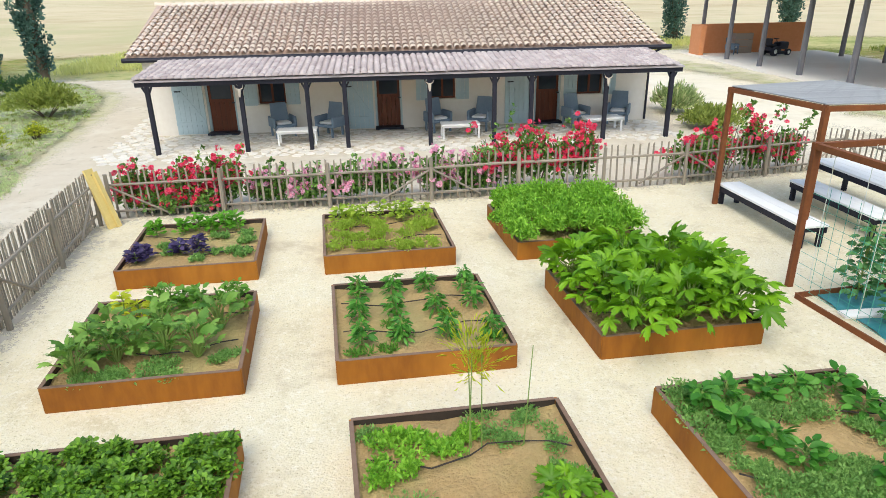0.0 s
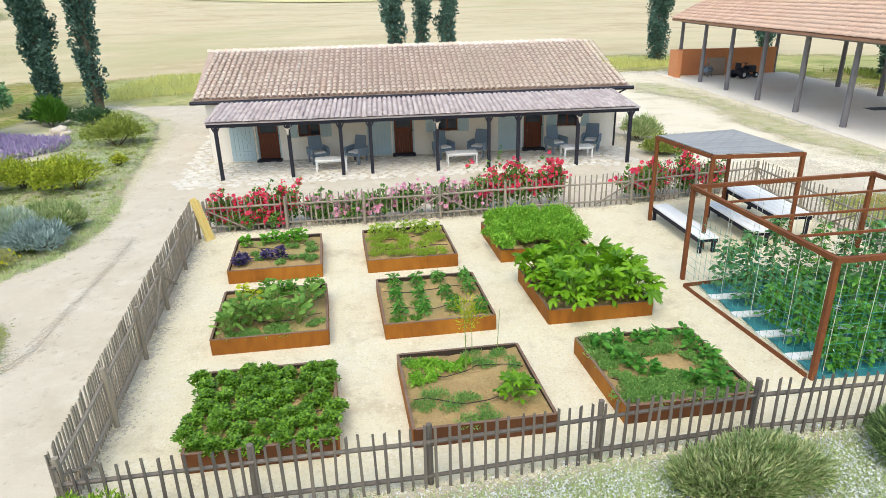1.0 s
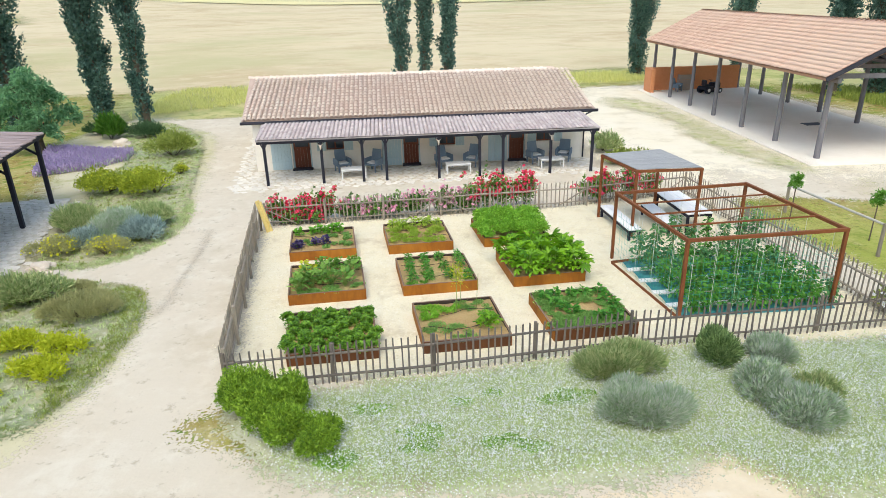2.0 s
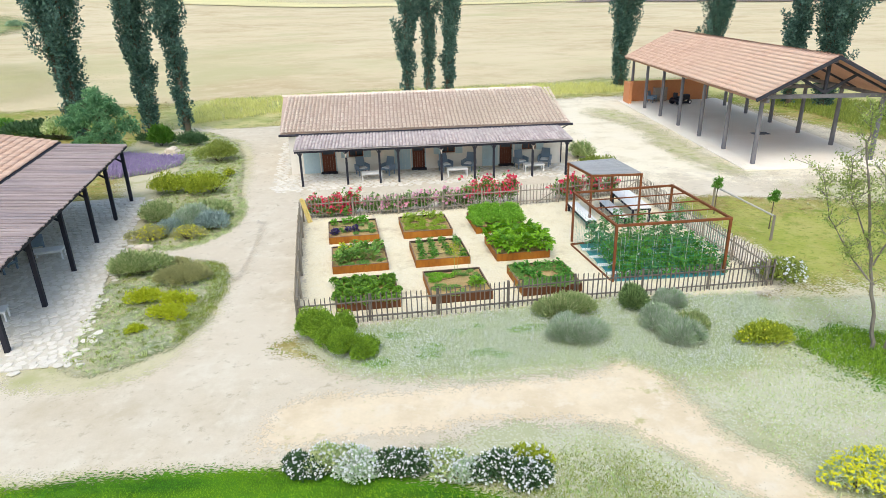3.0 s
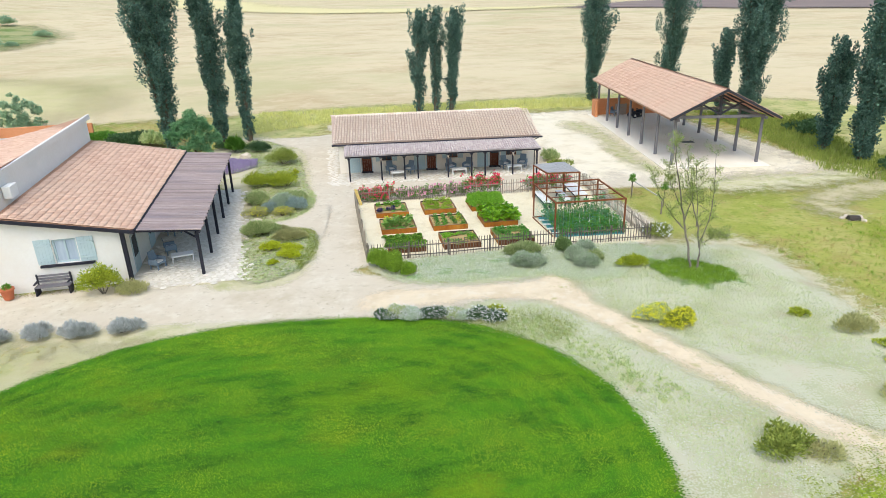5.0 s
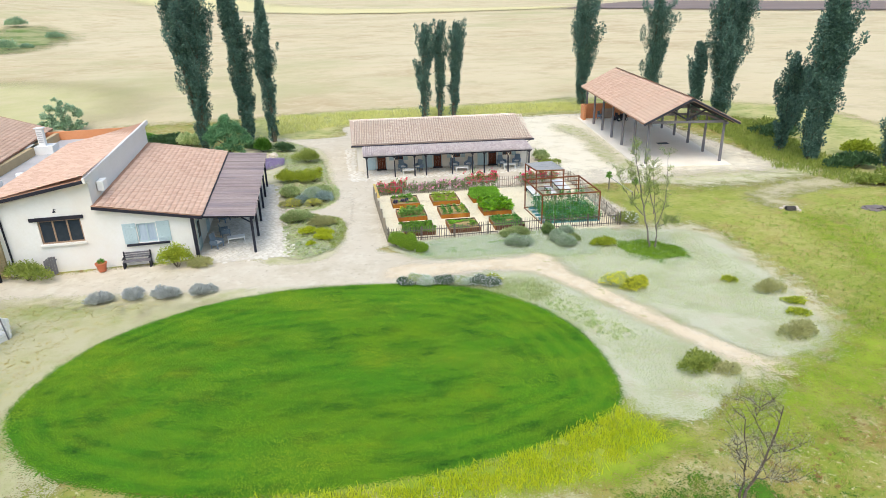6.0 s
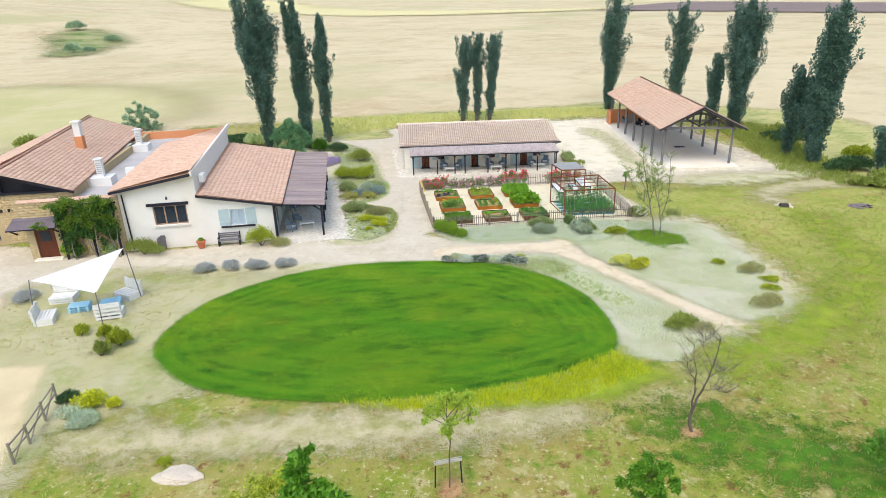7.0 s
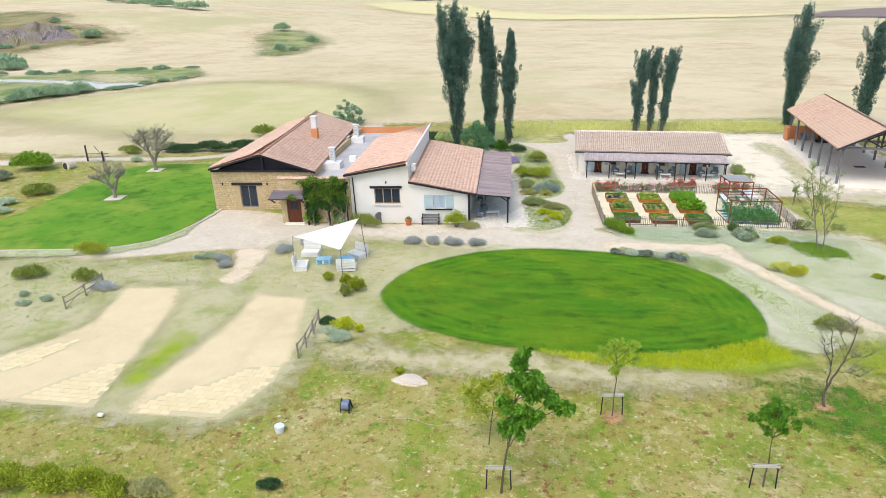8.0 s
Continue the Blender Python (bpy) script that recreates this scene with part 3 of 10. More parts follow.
M["far_leaf"] = material("far_leaf", srgb(92, 124, 100), srgb(164, 182, 146), 0.35, 1.2, 0.7, 0.0, island=0.35, see=0.25)
M["olive_lawn"] = ground_mix("olive_lawn", srgb(84, 132, 22), [(srgb(110, 146, 38), 0.2, 0.5, 0.14), (srgb(66, 116, 18), 0.45, 0.57, 0.12), (srgb(134, 154, 54), 0.1, 0.58, 0.1)], 14.0, bump=0.8, dist=0.05, fray=0.5)
M["tree_grass"] = ground_mix("tree_grass", srgb(92, 132, 26), [(srgb(76, 118, 20), 0.6, 0.54, 0.12), (srgb(134, 150, 50), 0.7, 0.55, 0.1), (srgb(156, 154, 80), 1.4, 0.6, 0.08)], 10.0, fray=1.3)
M["feathery"] = material("feathery", srgb(56, 116, 20), srgb(156, 196, 70), 3.0, 9.0, 0.55, 0.0, island=0.5, see=0.3)
M["grey_bark"] = material("grey_bark", srgb(112, 100, 90), srgb(78, 70, 64), 2.0, 20.0, 0.9, 0.5, stretch=(1, 1, 0.3))
M["mulch"] = ground_mix("mulch", srgb(176, 140, 98), [(srgb(150, 112, 76), 3.0, 0.55, 0.1), (srgb(192, 164, 124), 5.0, 0.6, 0.1)], 14.0, fray=0.6)
M["olive_bark"] = material("olive_bark", srgb(150, 140, 130), srgb(116, 108, 98), 2.0, 20.0, 0.9, 0.5, stretch=(1, 1, 0.3))
M["damp_grass"] = ground_mix("damp_grass", srgb(78, 118, 24), [(srgb(60, 102, 18), 0.6, 0.54, 0.12), (srgb(120, 138, 44), 0.7, 0.57, 0.1), (srgb(140, 140, 70), 1.4, 0.62, 0.08)], 10.0, fray=1.3)
M["twig_leaf"] = material("twig_leaf", srgb(146, 142, 128), srgb(170, 166, 146), 0.8, 5.0, 0.8, 0.0, island=0.6, see=0.3)
M["right_meadow"] = ground_mix("right_meadow", srgb(156, 158, 76), [(srgb(140, 150, 62), 0.12, 0.52, 0.16), (srgb(172, 164, 98), 0.3, 0.56, 0.14), (srgb(162, 146, 88), 0.5, 0.61, 0.1), (srgb(126, 142, 54), 1.1, 0.62, 0.1), (srgb(182, 172, 112), 1.4, 0.63, 0.1), (srgb(120, 134, 50), 4.0, 0.6, 0.08)], 7.0, fray=0.7)
M["verge_blade"] = material("verge_blade", srgb(178, 178, 104), srgb(208, 202, 140), 0.3, 6.0, 0.9, 0.0, island=0.6, see=0.4)
# dark colour standing for the shade inside pipe mouths
M["hole_shade"] = material("hole_shade", srgb(58, 54, 50), srgb(78, 72, 66), 1.0, 9.0, 0.95, 0.3)
M["sage_blue"] = material("sage_blue", srgb(104, 126, 116), srgb(190, 206, 200), 1.6, 6.0, 0.8, 0.0, island=0.65, see=0.3)
M["sage_grey"] = material("sage_grey", srgb(146, 152, 142), srgb(214, 216, 206), 1.6, 6.0, 0.8, 0.0, island=0.6, see=0.3)
M["tile_bed"] = material("tile_bed", srgb(198, 176, 160), srgb(172, 150, 136), 0.6, 9.0, 0.9, 0.3)
M["creek_green"] = ground_mix("creek_green", srgb(150, 150, 104), [(srgb(104, 126, 60), 0.06, 0.5, 0.1), (srgb(166, 160, 112), 0.1, 0.58, 0.1)], 2.0, fray=1.3)
M["truss_wood"] = material("truss_wood", srgb(66, 66, 74), srgb(48, 48, 56), 1.5, 20.0, 0.85, 0.3, stretch=(1, 1, 0.12))
M["thin_weeds"] = ground_mix("thin_weeds", srgb(190, 185, 146), [(srgb(156, 162, 100), 0.8, 0.56, 0.1), (srgb(204, 197, 166), 1.4, 0.54, 0.12)], 8.0, fray=1.0)
M["curtain"] = material("curtain", srgb(150, 166, 186), srgb(184, 196, 208), 2.0, 14.0, 0.6, 0.1, stretch=(1, 1, 0.1))
M["roof_deck"] = material("roof_deck", srgb(178, 174, 174), srgb(196, 192, 190), 0.4, 6.0, 0.9, 0.15, c=srgb(164, 160, 158))
M["scrub"] = ground_mix("scrub", srgb(150, 138, 96), [(srgb(118, 122, 72), 0.05, 0.52, 0.1), (srgb(136, 112, 80), 0.09, 0.58, 0.1), (srgb(96, 108, 62), 0.12, 0.63, 0.08)], 1.0, fray=1.3)
M["dust"] = ground_mix("dust", srgb(188, 180, 146), [(srgb(198, 190, 160), 0.4, 0.5, 0.14), (srgb(172, 170, 124), 0.6, 0.58, 0.12)], 10.0, bump=0.4, dist=0.03)
M["fresh"] = material("fresh", srgb(40, 84, 18), srgb(156, 184, 62), 1.6, 5.0, 0.6, 0.0, island=0.65, see=0.26)
M["red_bed"] = material("red_bed", srgb(190, 148, 122), srgb(168, 128, 104), 0.6, 9.0, 0.9, 0.3)
M["chamomile_leaf"] = material("chamomile_leaf", srgb(150, 165, 108), srgb(190, 199, 150), 1.0, 6.0, 0.75, 0.0, island=0.6, see=0.35)
M["pale_rail"] = material("pale_rail", srgb(176, 172, 160), srgb(196, 192, 180), 1.5, 14.0, 0.85, 0.2, stretch=(0.2, 1, 1))
M["vine_leaf"] = material("vine_leaf", srgb(24, 54, 24), srgb(78, 110, 48), 1.2, 4.0, 0.6, 0.0, island=0.5, see=0.2)
M["oak_frame"] = material("oak_frame", srgb(142, 116, 96), srgb(166, 140, 116), 1.5, 14.0, 0.8, 0.2, stretch=(0.3, 1, 0.3))
M["slate"] = material("slate", srgb(92, 84, 92), srgb(122, 112, 118), 1.0, 9.0, 0.8, 0.4, rand=0.5)

# ---- ground ----
def terrain(x, y):
    """Height of the land: flat round the houses, with low hills far off."""
    far = np.clip((np.hypot(x, y + 10) - 200) / 160, 0, 1)
    h = 0.0 * x
    for hx, hy, r, k in ((-330, 300, 130, 14), (-520, 520, 220, 26), (-900, 1000, 420, 60), (-1500, 1500, 700, 90), (-220, 420, 110, 6), (260, 900, 300, 4)):
        h = h + k * np.exp(-((x - hx) ** 2 + (y - hy) ** 2) / r ** 2)
    return h * far


def drape(ob):
    """Lay a far ground cover over the hills."""
    n = len(ob.data.vertices)
    v = np.zeros(n * 3, np.float32)
    ob.data.vertices.foreach_get("co", v)
    v = v.reshape(-1, 3)
    v[:, 2] += terrain(v[:, 0], v[:, 1]) + 0.25
    ob.data.vertices.foreach_set("co", v.ravel())
    ob.data.update()


def ground():
    s = np.sinh(np.linspace(-7.2, 7.2, 321)) / np.sinh(7.2) * 3600
    gx, gy = np.meshgrid(s, s + 20)
    z = terrain(gx, gy)
    ids = np.arange(gx.size).reshape(gx.shape)
    f = np.stack([ids[:-1, :-1], ids[:-1, 1:], ids[1:, 1:], ids[1:, :-1]], -1).reshape(-1, 4)
    me = mesh_of("ground", (np.stack([gx, gy, z], -1).reshape(-1, 3), f))
    me.materials.append(M["wheat"])
    tagged(new("ground", me), "wide pale golden wheat field with faint tractor lines", "field", kind="structure")


ground()
LAWN = [(-12.5, -37.9), (-12.6, -35.0), (-11.05, -31.3), (-7.3, -28.1), (-2.7, -26.55), (3.4, -26.4), (8.6, -27.8), (11.95, -31.0), (13.3, -34.6),
        (13.4, -38.3), (12.2, -40.2), (9.4, -41.6), (5.4, -42.7), (1.3, -43.2), (-2.55, -43.2), (-6.6, -42.4), (-9.9, -40.9)]
sheet("meadow", [(-100, -70), (-100, -6), (-70, 1), (-50, 8), (-36, 27), (-12, 31), (24, 34), (34, 36), (54, 26), (52, 8), (47, -4), (52, -14), (70, -40), (90, -90), (-60, -100)],
      0.008, M["meadow"], 2.5, "dry meadow with patchy green and straw-coloured grass", cell=1.0)
sheet("verge", [(-12, 16), (-3, 16.5), (-1, 23), (22, 25), (30, 25), (50, 16), (45, 0), (44, -12), (52, -14), (60, 4), (58, 24), (34, 37), (22, 36), (-14, 32)],
      0.012, M["verge"], 2.0, "tall yellow-green grass verge beside the wheat field", cell=0.8)
sheet("right_meadow", [(26, -10.5), (33, -10.5), (41, -8), (45, -13), (52, -18), (62, -40), (70, -80), (38, -80), (26, -62), (22, -54), (24, -47), (25, -43), (28, -37), (26.5, -26), (25, -19), (20.8, -18.5), (20.8, -10)],
      0.014, M["right_meadow"], 3.0, "yellow-green rough meadow grass", cell=0.8)
sheet("pale_verge", [(-27.5, -31), (-25, -25), (-12, -24.5), (3, -22.5), (4.5, -19.4), (20, -18.8), (25.6, -20), (26.5, -27), (26, -35), (21.5, -37.6), (18.6, -39), (13, -31), (6, -27.8), (-4, -28.2), (-11, -31), (-14, -36), (-26, -36)],
      0.015, M["dust"], 1.2, "thin pale grass and herbs between paths and lawn", cell=0.6)
sheet("pale_verge", [(-11, 17), (-6, 14), (-2.5, 9), (-1, 2), (0.5, -8), (1.6, -16), (1.2, -21), (-2, -24.5), (-6, -24.5), (-6, -18), (-9, -2), (-13, 8)], 0.0155, M["dust"], 0.8, "pale thin grass beside the drive", cell=0.5)
sheet("gravel_yard", [(-47, -37.2), (-38, -34), (-31, -31), (-27.5, -30.5), (-26.2, -32.5), (-25.5, -37.2), (-24, -37.2), (-24.4, -31), (-23, -26.2), (-18.5, -25.5), (-10.8, -25.8), (-3, -26), (4, -26.3), (8, -26.0),
      (10.5, -25.8), (13.4, -25.2), (13.2, -22.6), (6.8, -22.4), (3.2, -20.3), (20.3, -19), (20.5, -9), (23, -8), (28, -9.2), (36, -8), (41, -6), (40, -1), (38, 10), (36, 22), (28, 24.5), (21, 24), (-1, 23), (-2, 16.6), (-10.6, 15.5),
      (-7.5, 13.5), (-4, 9.4), (-2.4, 2.1), (-1.6, -3.5), (-1.0, -8), (-0.6, -12), (0.15, -15.5), (0.3, -19), (-0.6, -21.6), (-2.4, -22.6), (-4.5, -22.2), (-6, -20.9), (-9, -20.9), (-14, -21.5), (-21, -22), (-36.2, -19.5), (-35.8, -26), (-37.6, -30.3), (-42.4, -34), (-48, -36)],
      0.016, M["gravel"], 0.45, "pale compacted gravel yard and drive", category="gravel drive")
sheet("yard_ground", [(20.8, -6), (22.5, -4), (26.2, -5.5), (36.5, -5.5), (39, -3), (37.5, 10), (35.5, 22), (28, 24), (21, 23.5), (18.3, 20), (18.2, 4), (19, -3)], 0.018, M["yard_gravel"], 2.2, "pale sun-bleached gravel of the barn yard", category="gravel yard")
sheet("green_wheat", [(-125, 40), (-95, 22), (-60, 16), (-38, 34), (-44, 60), (-70, 84), (-105, 84)], 0.006, M["green_wheat"], 12.0, "greenish part of the wheat field", cell=2.0, category="field")
sheet("back_track", [(-95, -9), (-80, -5.4), (-68, -1.6), (-50, 2.2), (-38, 20), (-33, 26), (-35, 28), (-40, 23), (-51, 3.9), (-69, 0.8), (-82, -2.8), (-95, -6.0)], 0.020, M["gravel"], 0.8,
      "pale gravel track along the field", category="track")
sheet("garden_floor", [(3.3, -19.5), (20, -19), (19.4, -7), (14, -7.9), (2.3, -8.6)], 0.024, M["garden_gravel"], 0.3, "cream crushed gravel floor of the vegetable garden", category="gravel", curved=False)
sheet("tan_path", [(3.2, -25.6), (3.8, -23.7), (6.9, -23.65), (9, -23.55), (10.6, -23.5), (11.9, -23.4), (12.8, -22.85), (13.2, -22.65), (13.75, -23.1), (14.1, -24.4), (14.25, -25.5), (14.55, -26.6), (15.2, -27.6), (16.1, -29.4), (17.2, -31.4), (18.4, -33.5), (19.8, -35.4), (21.5, -38), (20.6, -38.2), (18.8, -36.2),
      (17.4, -33.8), (15.9, -31.5), (14.8, -29.7), (14.1, -28.4), (13.5, -27.5), (13.15, -26.85), (12.6, -26.25), (12.1, -25.7), (11.3, -25.45), (10.2, -25.25), (8.8, -25.15), (6.3, -25.4)], 0.028, M["tan_earth"], 0.4, "sandy tan footpath worn into the ground", category="path", cell=0.3)
sheet("chamomile_ground", [(3.5, -20.0), (4.7, -22.3), (6.2, -23.0), (8.3, -23.4), (10.6, -23.3), (11.9, -23.25), (12.8, -22.7), (13.2, -22.5), (13.9, -23.0), (14.25, -24.3), (14.4, -25.4), (14.75, -26.5), (15.4, -27.5), (16.3, -29.2), (17.4, -31.2), (19, -34), (21, -36.8), (24.2, -35.9), (25.3, -34), (25.8, -26.5), (24.7, -20.7), (20.2, -19.6), (14, -18.9), (8, -19.5)],
      0.032, M["chamomile"], 0.35, "grey-green ground cover speckled with white chamomile flowers", category="ground cover", cell=0.3)
sheet("chamomile_strip", [(6.5, -26.5), (8.8, -25.4), (10.2, -25.5), (11.3, -25.65), (12.0, -25.95), (12.5, -26.5), (13.0, -27.1), (13.4, -27.8), (14.0, -28.7), (15.7, -31.7), (17.2, -34.1), (18.6, -36.5), (19, -38.2), (17.5, -39.6), (15.6, -40.9), (12.6, -39.6), (12.6, -36), (11.8, -33), (9.8, -30), (7.6, -28)],
      0.036, M["chamomile"], 0.35, "pale grey-green ground cover beside the lawn", category="ground cover", cell=0.3)
BED_N = [(-10, 15.2), (-7.6, 13.8), (-4.7, 9.0), (-3.2, 3.5), (-2.1, -2.6), (-1.2, -6.2), (-1.05, -8.1), (-1.3, -9.9), (-2.0, -11.2), (-3.2, -11.8), (-4.8, -11.4), (-5.4, -8), (-6.8, 0), (-7.2, 5), (-10, 10)]
BED_S = [(-4.5, -12.5), (-3.3, -12.8), (-2, -13.1), (-0.9, -13.5), (-0.05, -15), (0.15, -16.6), (0, -19), (-0.6, -20.5), (-2.4, -21.9), (-3.6, -20.8), (-4.2, -17), (-4.6, -14)]
sheet("garden_path", [(-5.4, -11.2), (-3.2, -11.4), (-1.9, -10.8), (-1.1, -9.3), (0.2, -8.6), (0.5, -12), (0.5, -15.4), (-0.5, -14.0), (-1.1, -13.4), (-2, -13.1), (-3.3, -12.9), (-5.2, -12.8)], 0.037, M["gravel"], 0.3, "pale gravel footpath between two planted islands", category="path", cell=0.3)
for island in (BED_N, BED_S):
    sheet("planting_bed", island, 0.040, M["planting"], 0.3, "grey-green planted island with low herbs", category="flower bed", cell=0.3)
sheet("lawn", LAWN, 0.064, M["lawn"], 0.25, "mown oval lawn of deep green grass with mowing stripes", category="lawn", cell=0.4)
sheet("lawn", [(-57.5, -34.8), (-52, -34.0), (-46.6, -33.1), (-42.6, -32.3), (-39.8, -31.2), (-37.8, -29.4), (-36.9, -27.3), (-36.5, -24), (-36.7, -18.7), (-38, -12), (-45, -2.6), (-54.6, -2.2), (-60.0, -5.8), (-59.2, -12.2), (-58.8, -16), (-57.7, -22.4), (-58.2, -27)],
      0.044, M["olive_lawn"], 0.3, "bright green lawn under olive trees", category="lawn")
sheet("grass_patch", [(18.6, -22.0), (20.5, -21.9), (22.6, -23.4), (22.3, -25.0), (20.3, -25.2), (18.9, -23.9)], 0.052, M["tree_grass"], 0.8, "bright green grass round the young tree", cell=0.3)
sheet("grass_patch", [(12.6, -45.4), (15, -45.2), (19, -46.6), (24, -49.6), (27, -53), (23, -54), (17.5, -50.2), (13.4, -47.4)], 0.054, M["damp_grass"], 2.2, "bright green grass patch in the dry meadow", cell=0.4)
sheet("grass_patch", [(25, -36), (29, -33), (32, -29.6), (33.2, -23.6), (34, -19.5), (35, -20), (34.6, -25), (33.6, -30.5), (29, -36), (25, -39), (20, -41.5), (17, -42), (18.5, -40), (22, -38)], 0.056, M["bright_grass"], 2.6, "yellow-green damp grass strip", cell=0.4)
sheet("grass_patch", [(-1.5, -42), (2, -42.4), (9, -41), (12, -39), (14.8, -42), (10, -44.4), (4, -44.6), (0, -43.9)], 0.058, M["bright_grass"], 1.0, "rough yellow-green grass below the lawn", cell=0.4)
sheet("bare_ground", [(-14, -44.6), (-8, -44.6), (-2, -44.0), (2, -44.3), (6, -44.6), (10, -44.4), (9.4, -45.9), (4, -46.7), (-2, -46.7), (-8, -46.9), (-13, -46.6)], 0.060, M["bare"], 1.2, "pale bare soil strip in the meadow", cell=0.4)
sheet("herb_ground", [(-26, -31.5), (-24, -27.5), (-18, -26.3), (-12.5, -27), (-6, -28), (-9.5, -31), (-11, -35), (-11, -39), (-9, -42), (-14.5, -44.5), (-15.8, -42), (-17, -38.5), (-24, -38), (-26.5, -39.5), (-28, -37.5), (-25.8, -36)],
      0.062, M["herb_floor"], 1.6, "pale grey-green ground cover round the seating", category="ground cover", cell=0.4)
sheet("mulch_ring", [(13.95, -46.2), (14.65, -46.2), (14.65, -46.8), (13.95, -46.8)], 0.066, M["mulch"], 0.25, "ring of tan mulch round the bare tree", cell=0.12)
sheet("mulch_ring", [(3.3, -49.0), (4.1, -49.0), (4.1, -49.8), (3.3, -49.8)], 0.066, M["mulch"], 0.4, "ring of brown soil round the sapling", cell=0.12)
sheet("grass_margin", [(-50, -37), (-31, -33.5), (-25.5, -33), (-22, -34), (-14.2, -38), (-14.2, -46), (-15.6, -53.4), (-24, -54.4), (-38.5, -53.6), (-50, -50)], 0.0625, M["herb_floor"], 1.2, "thin pale grass round the parking strips", cell=0.5)
sheet("parking_pad", [(-32.9, -39.2), (-28.7, -38.5), (-27.1, -41.4), (-26.0, -45.2), (-25.0, -49.3), (-24.2, -53.6), (-29.7, -54.0), (-37, -53), (-34.2, -50.2), (-32.7, -48.2), (-31.2, -44.8)], 0.068, M["paver"], 0.6, "sandy paved parking strip", category="parking", curved=False)
sheet("parking_pad", [(-22.2, -38.6), (-17.9, -38.9), (-16.5, -43), (-15.3, -47.1), (-16.4, -53.2), (-21.8, -53.6), (-22.3, -51), (-21.8, -45.8), (-21.5, -42.9)], 0.068, M["paver"], 0.6, "sandy paved parking strip", category="parking", curved=False)
drape(sheet("creek_bank", [(-250, 112), (-188, 101), (-172, 112), (-158, 117), (-135, 124), (-117, 104), (-115, 95), (-120, 83), (-126, 68), (-129, 59), (-134, 48), (-160, 30), (-230, 20)], 0.08, M["creek_green"], 3.0, "green reedy bank of a small creek", cell=2.0))
drape(sheet("creek_bed", [(-141, 86), (-157, 104), (-143, 106), (-131, 98), (-126, 90), (-131, 84)], 0.11, M["bare"], 4.0, "pale stony bed beside the creek", cell=1.5))
drape(sheet("creek_water", [(-134, 71), (-127, 72), (-119, 78), (-123, 84), (-134, 83), (-140, 86), (-170, 92), (-215, 94), (-215, 88), (-165, 86), (-140, 79)], 0.12, M["water"], 1.6, "shallow pale water of the creek", category="water", cell=1.0))
drape(sheet("green_knoll", [(-131, 172), (-121, 172), (-124, 200), (-134, 237), (-158, 276), (-177, 282), (-169, 244), (-146, 205)], 0.1, M["creek_green"], 8.0, "green knoll with bushes in the wheat", cell=4.0))
drape(sheet("ploughed_field", [(132, 430), (170, 370), (252, 262), (420, 240), (520, 330), (330, 380), (236, 530)], 0.3, M["plough"], 10.0, "dark ploughed strip beyond the wheat", category="field", cell=8.0))
drape(sheet("far_field", [(-340, 900), (-100, 480), (90, 430), (130, 470), (-60, 600), (-250, 1100)], 0.3, M["far_yellow"], 20.0, "yellow far field beyond the wheat", category="field", cell=12.0))
sheet("weed_strip", [(24.5, 18), (26, 16), (26.6, 8), (26.2, 0), (26.8, -3.6), (25.6, -4.2), (24.6, 2), (25.2, 9), (23.6, 15)], 0.070, M["thin_weeds"], 1.0, "patchy green weeds growing in the gravel", cell=0.4)
sheet("weed_strip", [(28, -7.5), (33, -6.6), (38, -7), (41, -5), (42, -8), (36, -10), (29, -10)], 0.072, M["thin_weeds"], 1.6, "patchy green weeds growing in the gravel", cell=0.5)
sheet("grass_margin", [(-52, -38.5), (-45, -37), (-36, -35.6), (-30, -33), (-27.4, -37), (-29, -38), (-33.4, -38.8), (-31.8, -44.6), (-33.4, -48.2), (-37, -51.5), (-52, -51)], 0.074, M["herb_floor"], 0.8, "thin pale grass beside the drive", cell=0.5)
sheet("tan_path", [(-28.2, -30.6), (-25.3, -30.2), (-24.6, -33.6), (-24.5, -37.0), (-26.0, -37.1), (-26.6, -33.8)], 0.076, M["tan_earth"], 0.5, "sandy tan path from the drive to the parking strips", category="path", cell=0.25)
sheet("green_strip", [(-27.0, -38.8), (-22.8, -38.8), (-22.1, -43), (-22.3, -47), (-22.9, -52), (-23.9, -53.3), (-24.6, -49.5), (-26.4, -42)], 0.078, M["herb_floor"], 0.5, "pale thin grass between the parking strips", cell=0.3)
sheet("green_strip", [(-24.3, -46), (-22.8, -45.8), (-23.0, -50.5), (-24.0, -51.2)], 0.080, M["bright_grass"], 0.9, "yellow-green weeds between the parking strips", cell=0.3)
drape(sheet("scrub_slope", [(-366, 180), (-300, 158), (-256, 166), (-244, 190), (-238, 215), (-246, 230), (-291, 242), (-315, 269), (-372, 284), (-430, 260)], 0.35, M["scrub"], 14.0, "brownish scrub slope round the rocks", cell=6.0))
sheet("worn_track", [(44, -9.6), (40, -9.8), (36, -11), (33.6, -12.6), (32.2, -14.6), (33.0, -16.4), (34.4, -16.6), (34.6, -14.4), (36.4, -13.4), (40, -12.4), (44, -12)], 0.082, M["bare"], 1.4, "pale worn track from the barn to the culvert", category="path", cell=0.4)


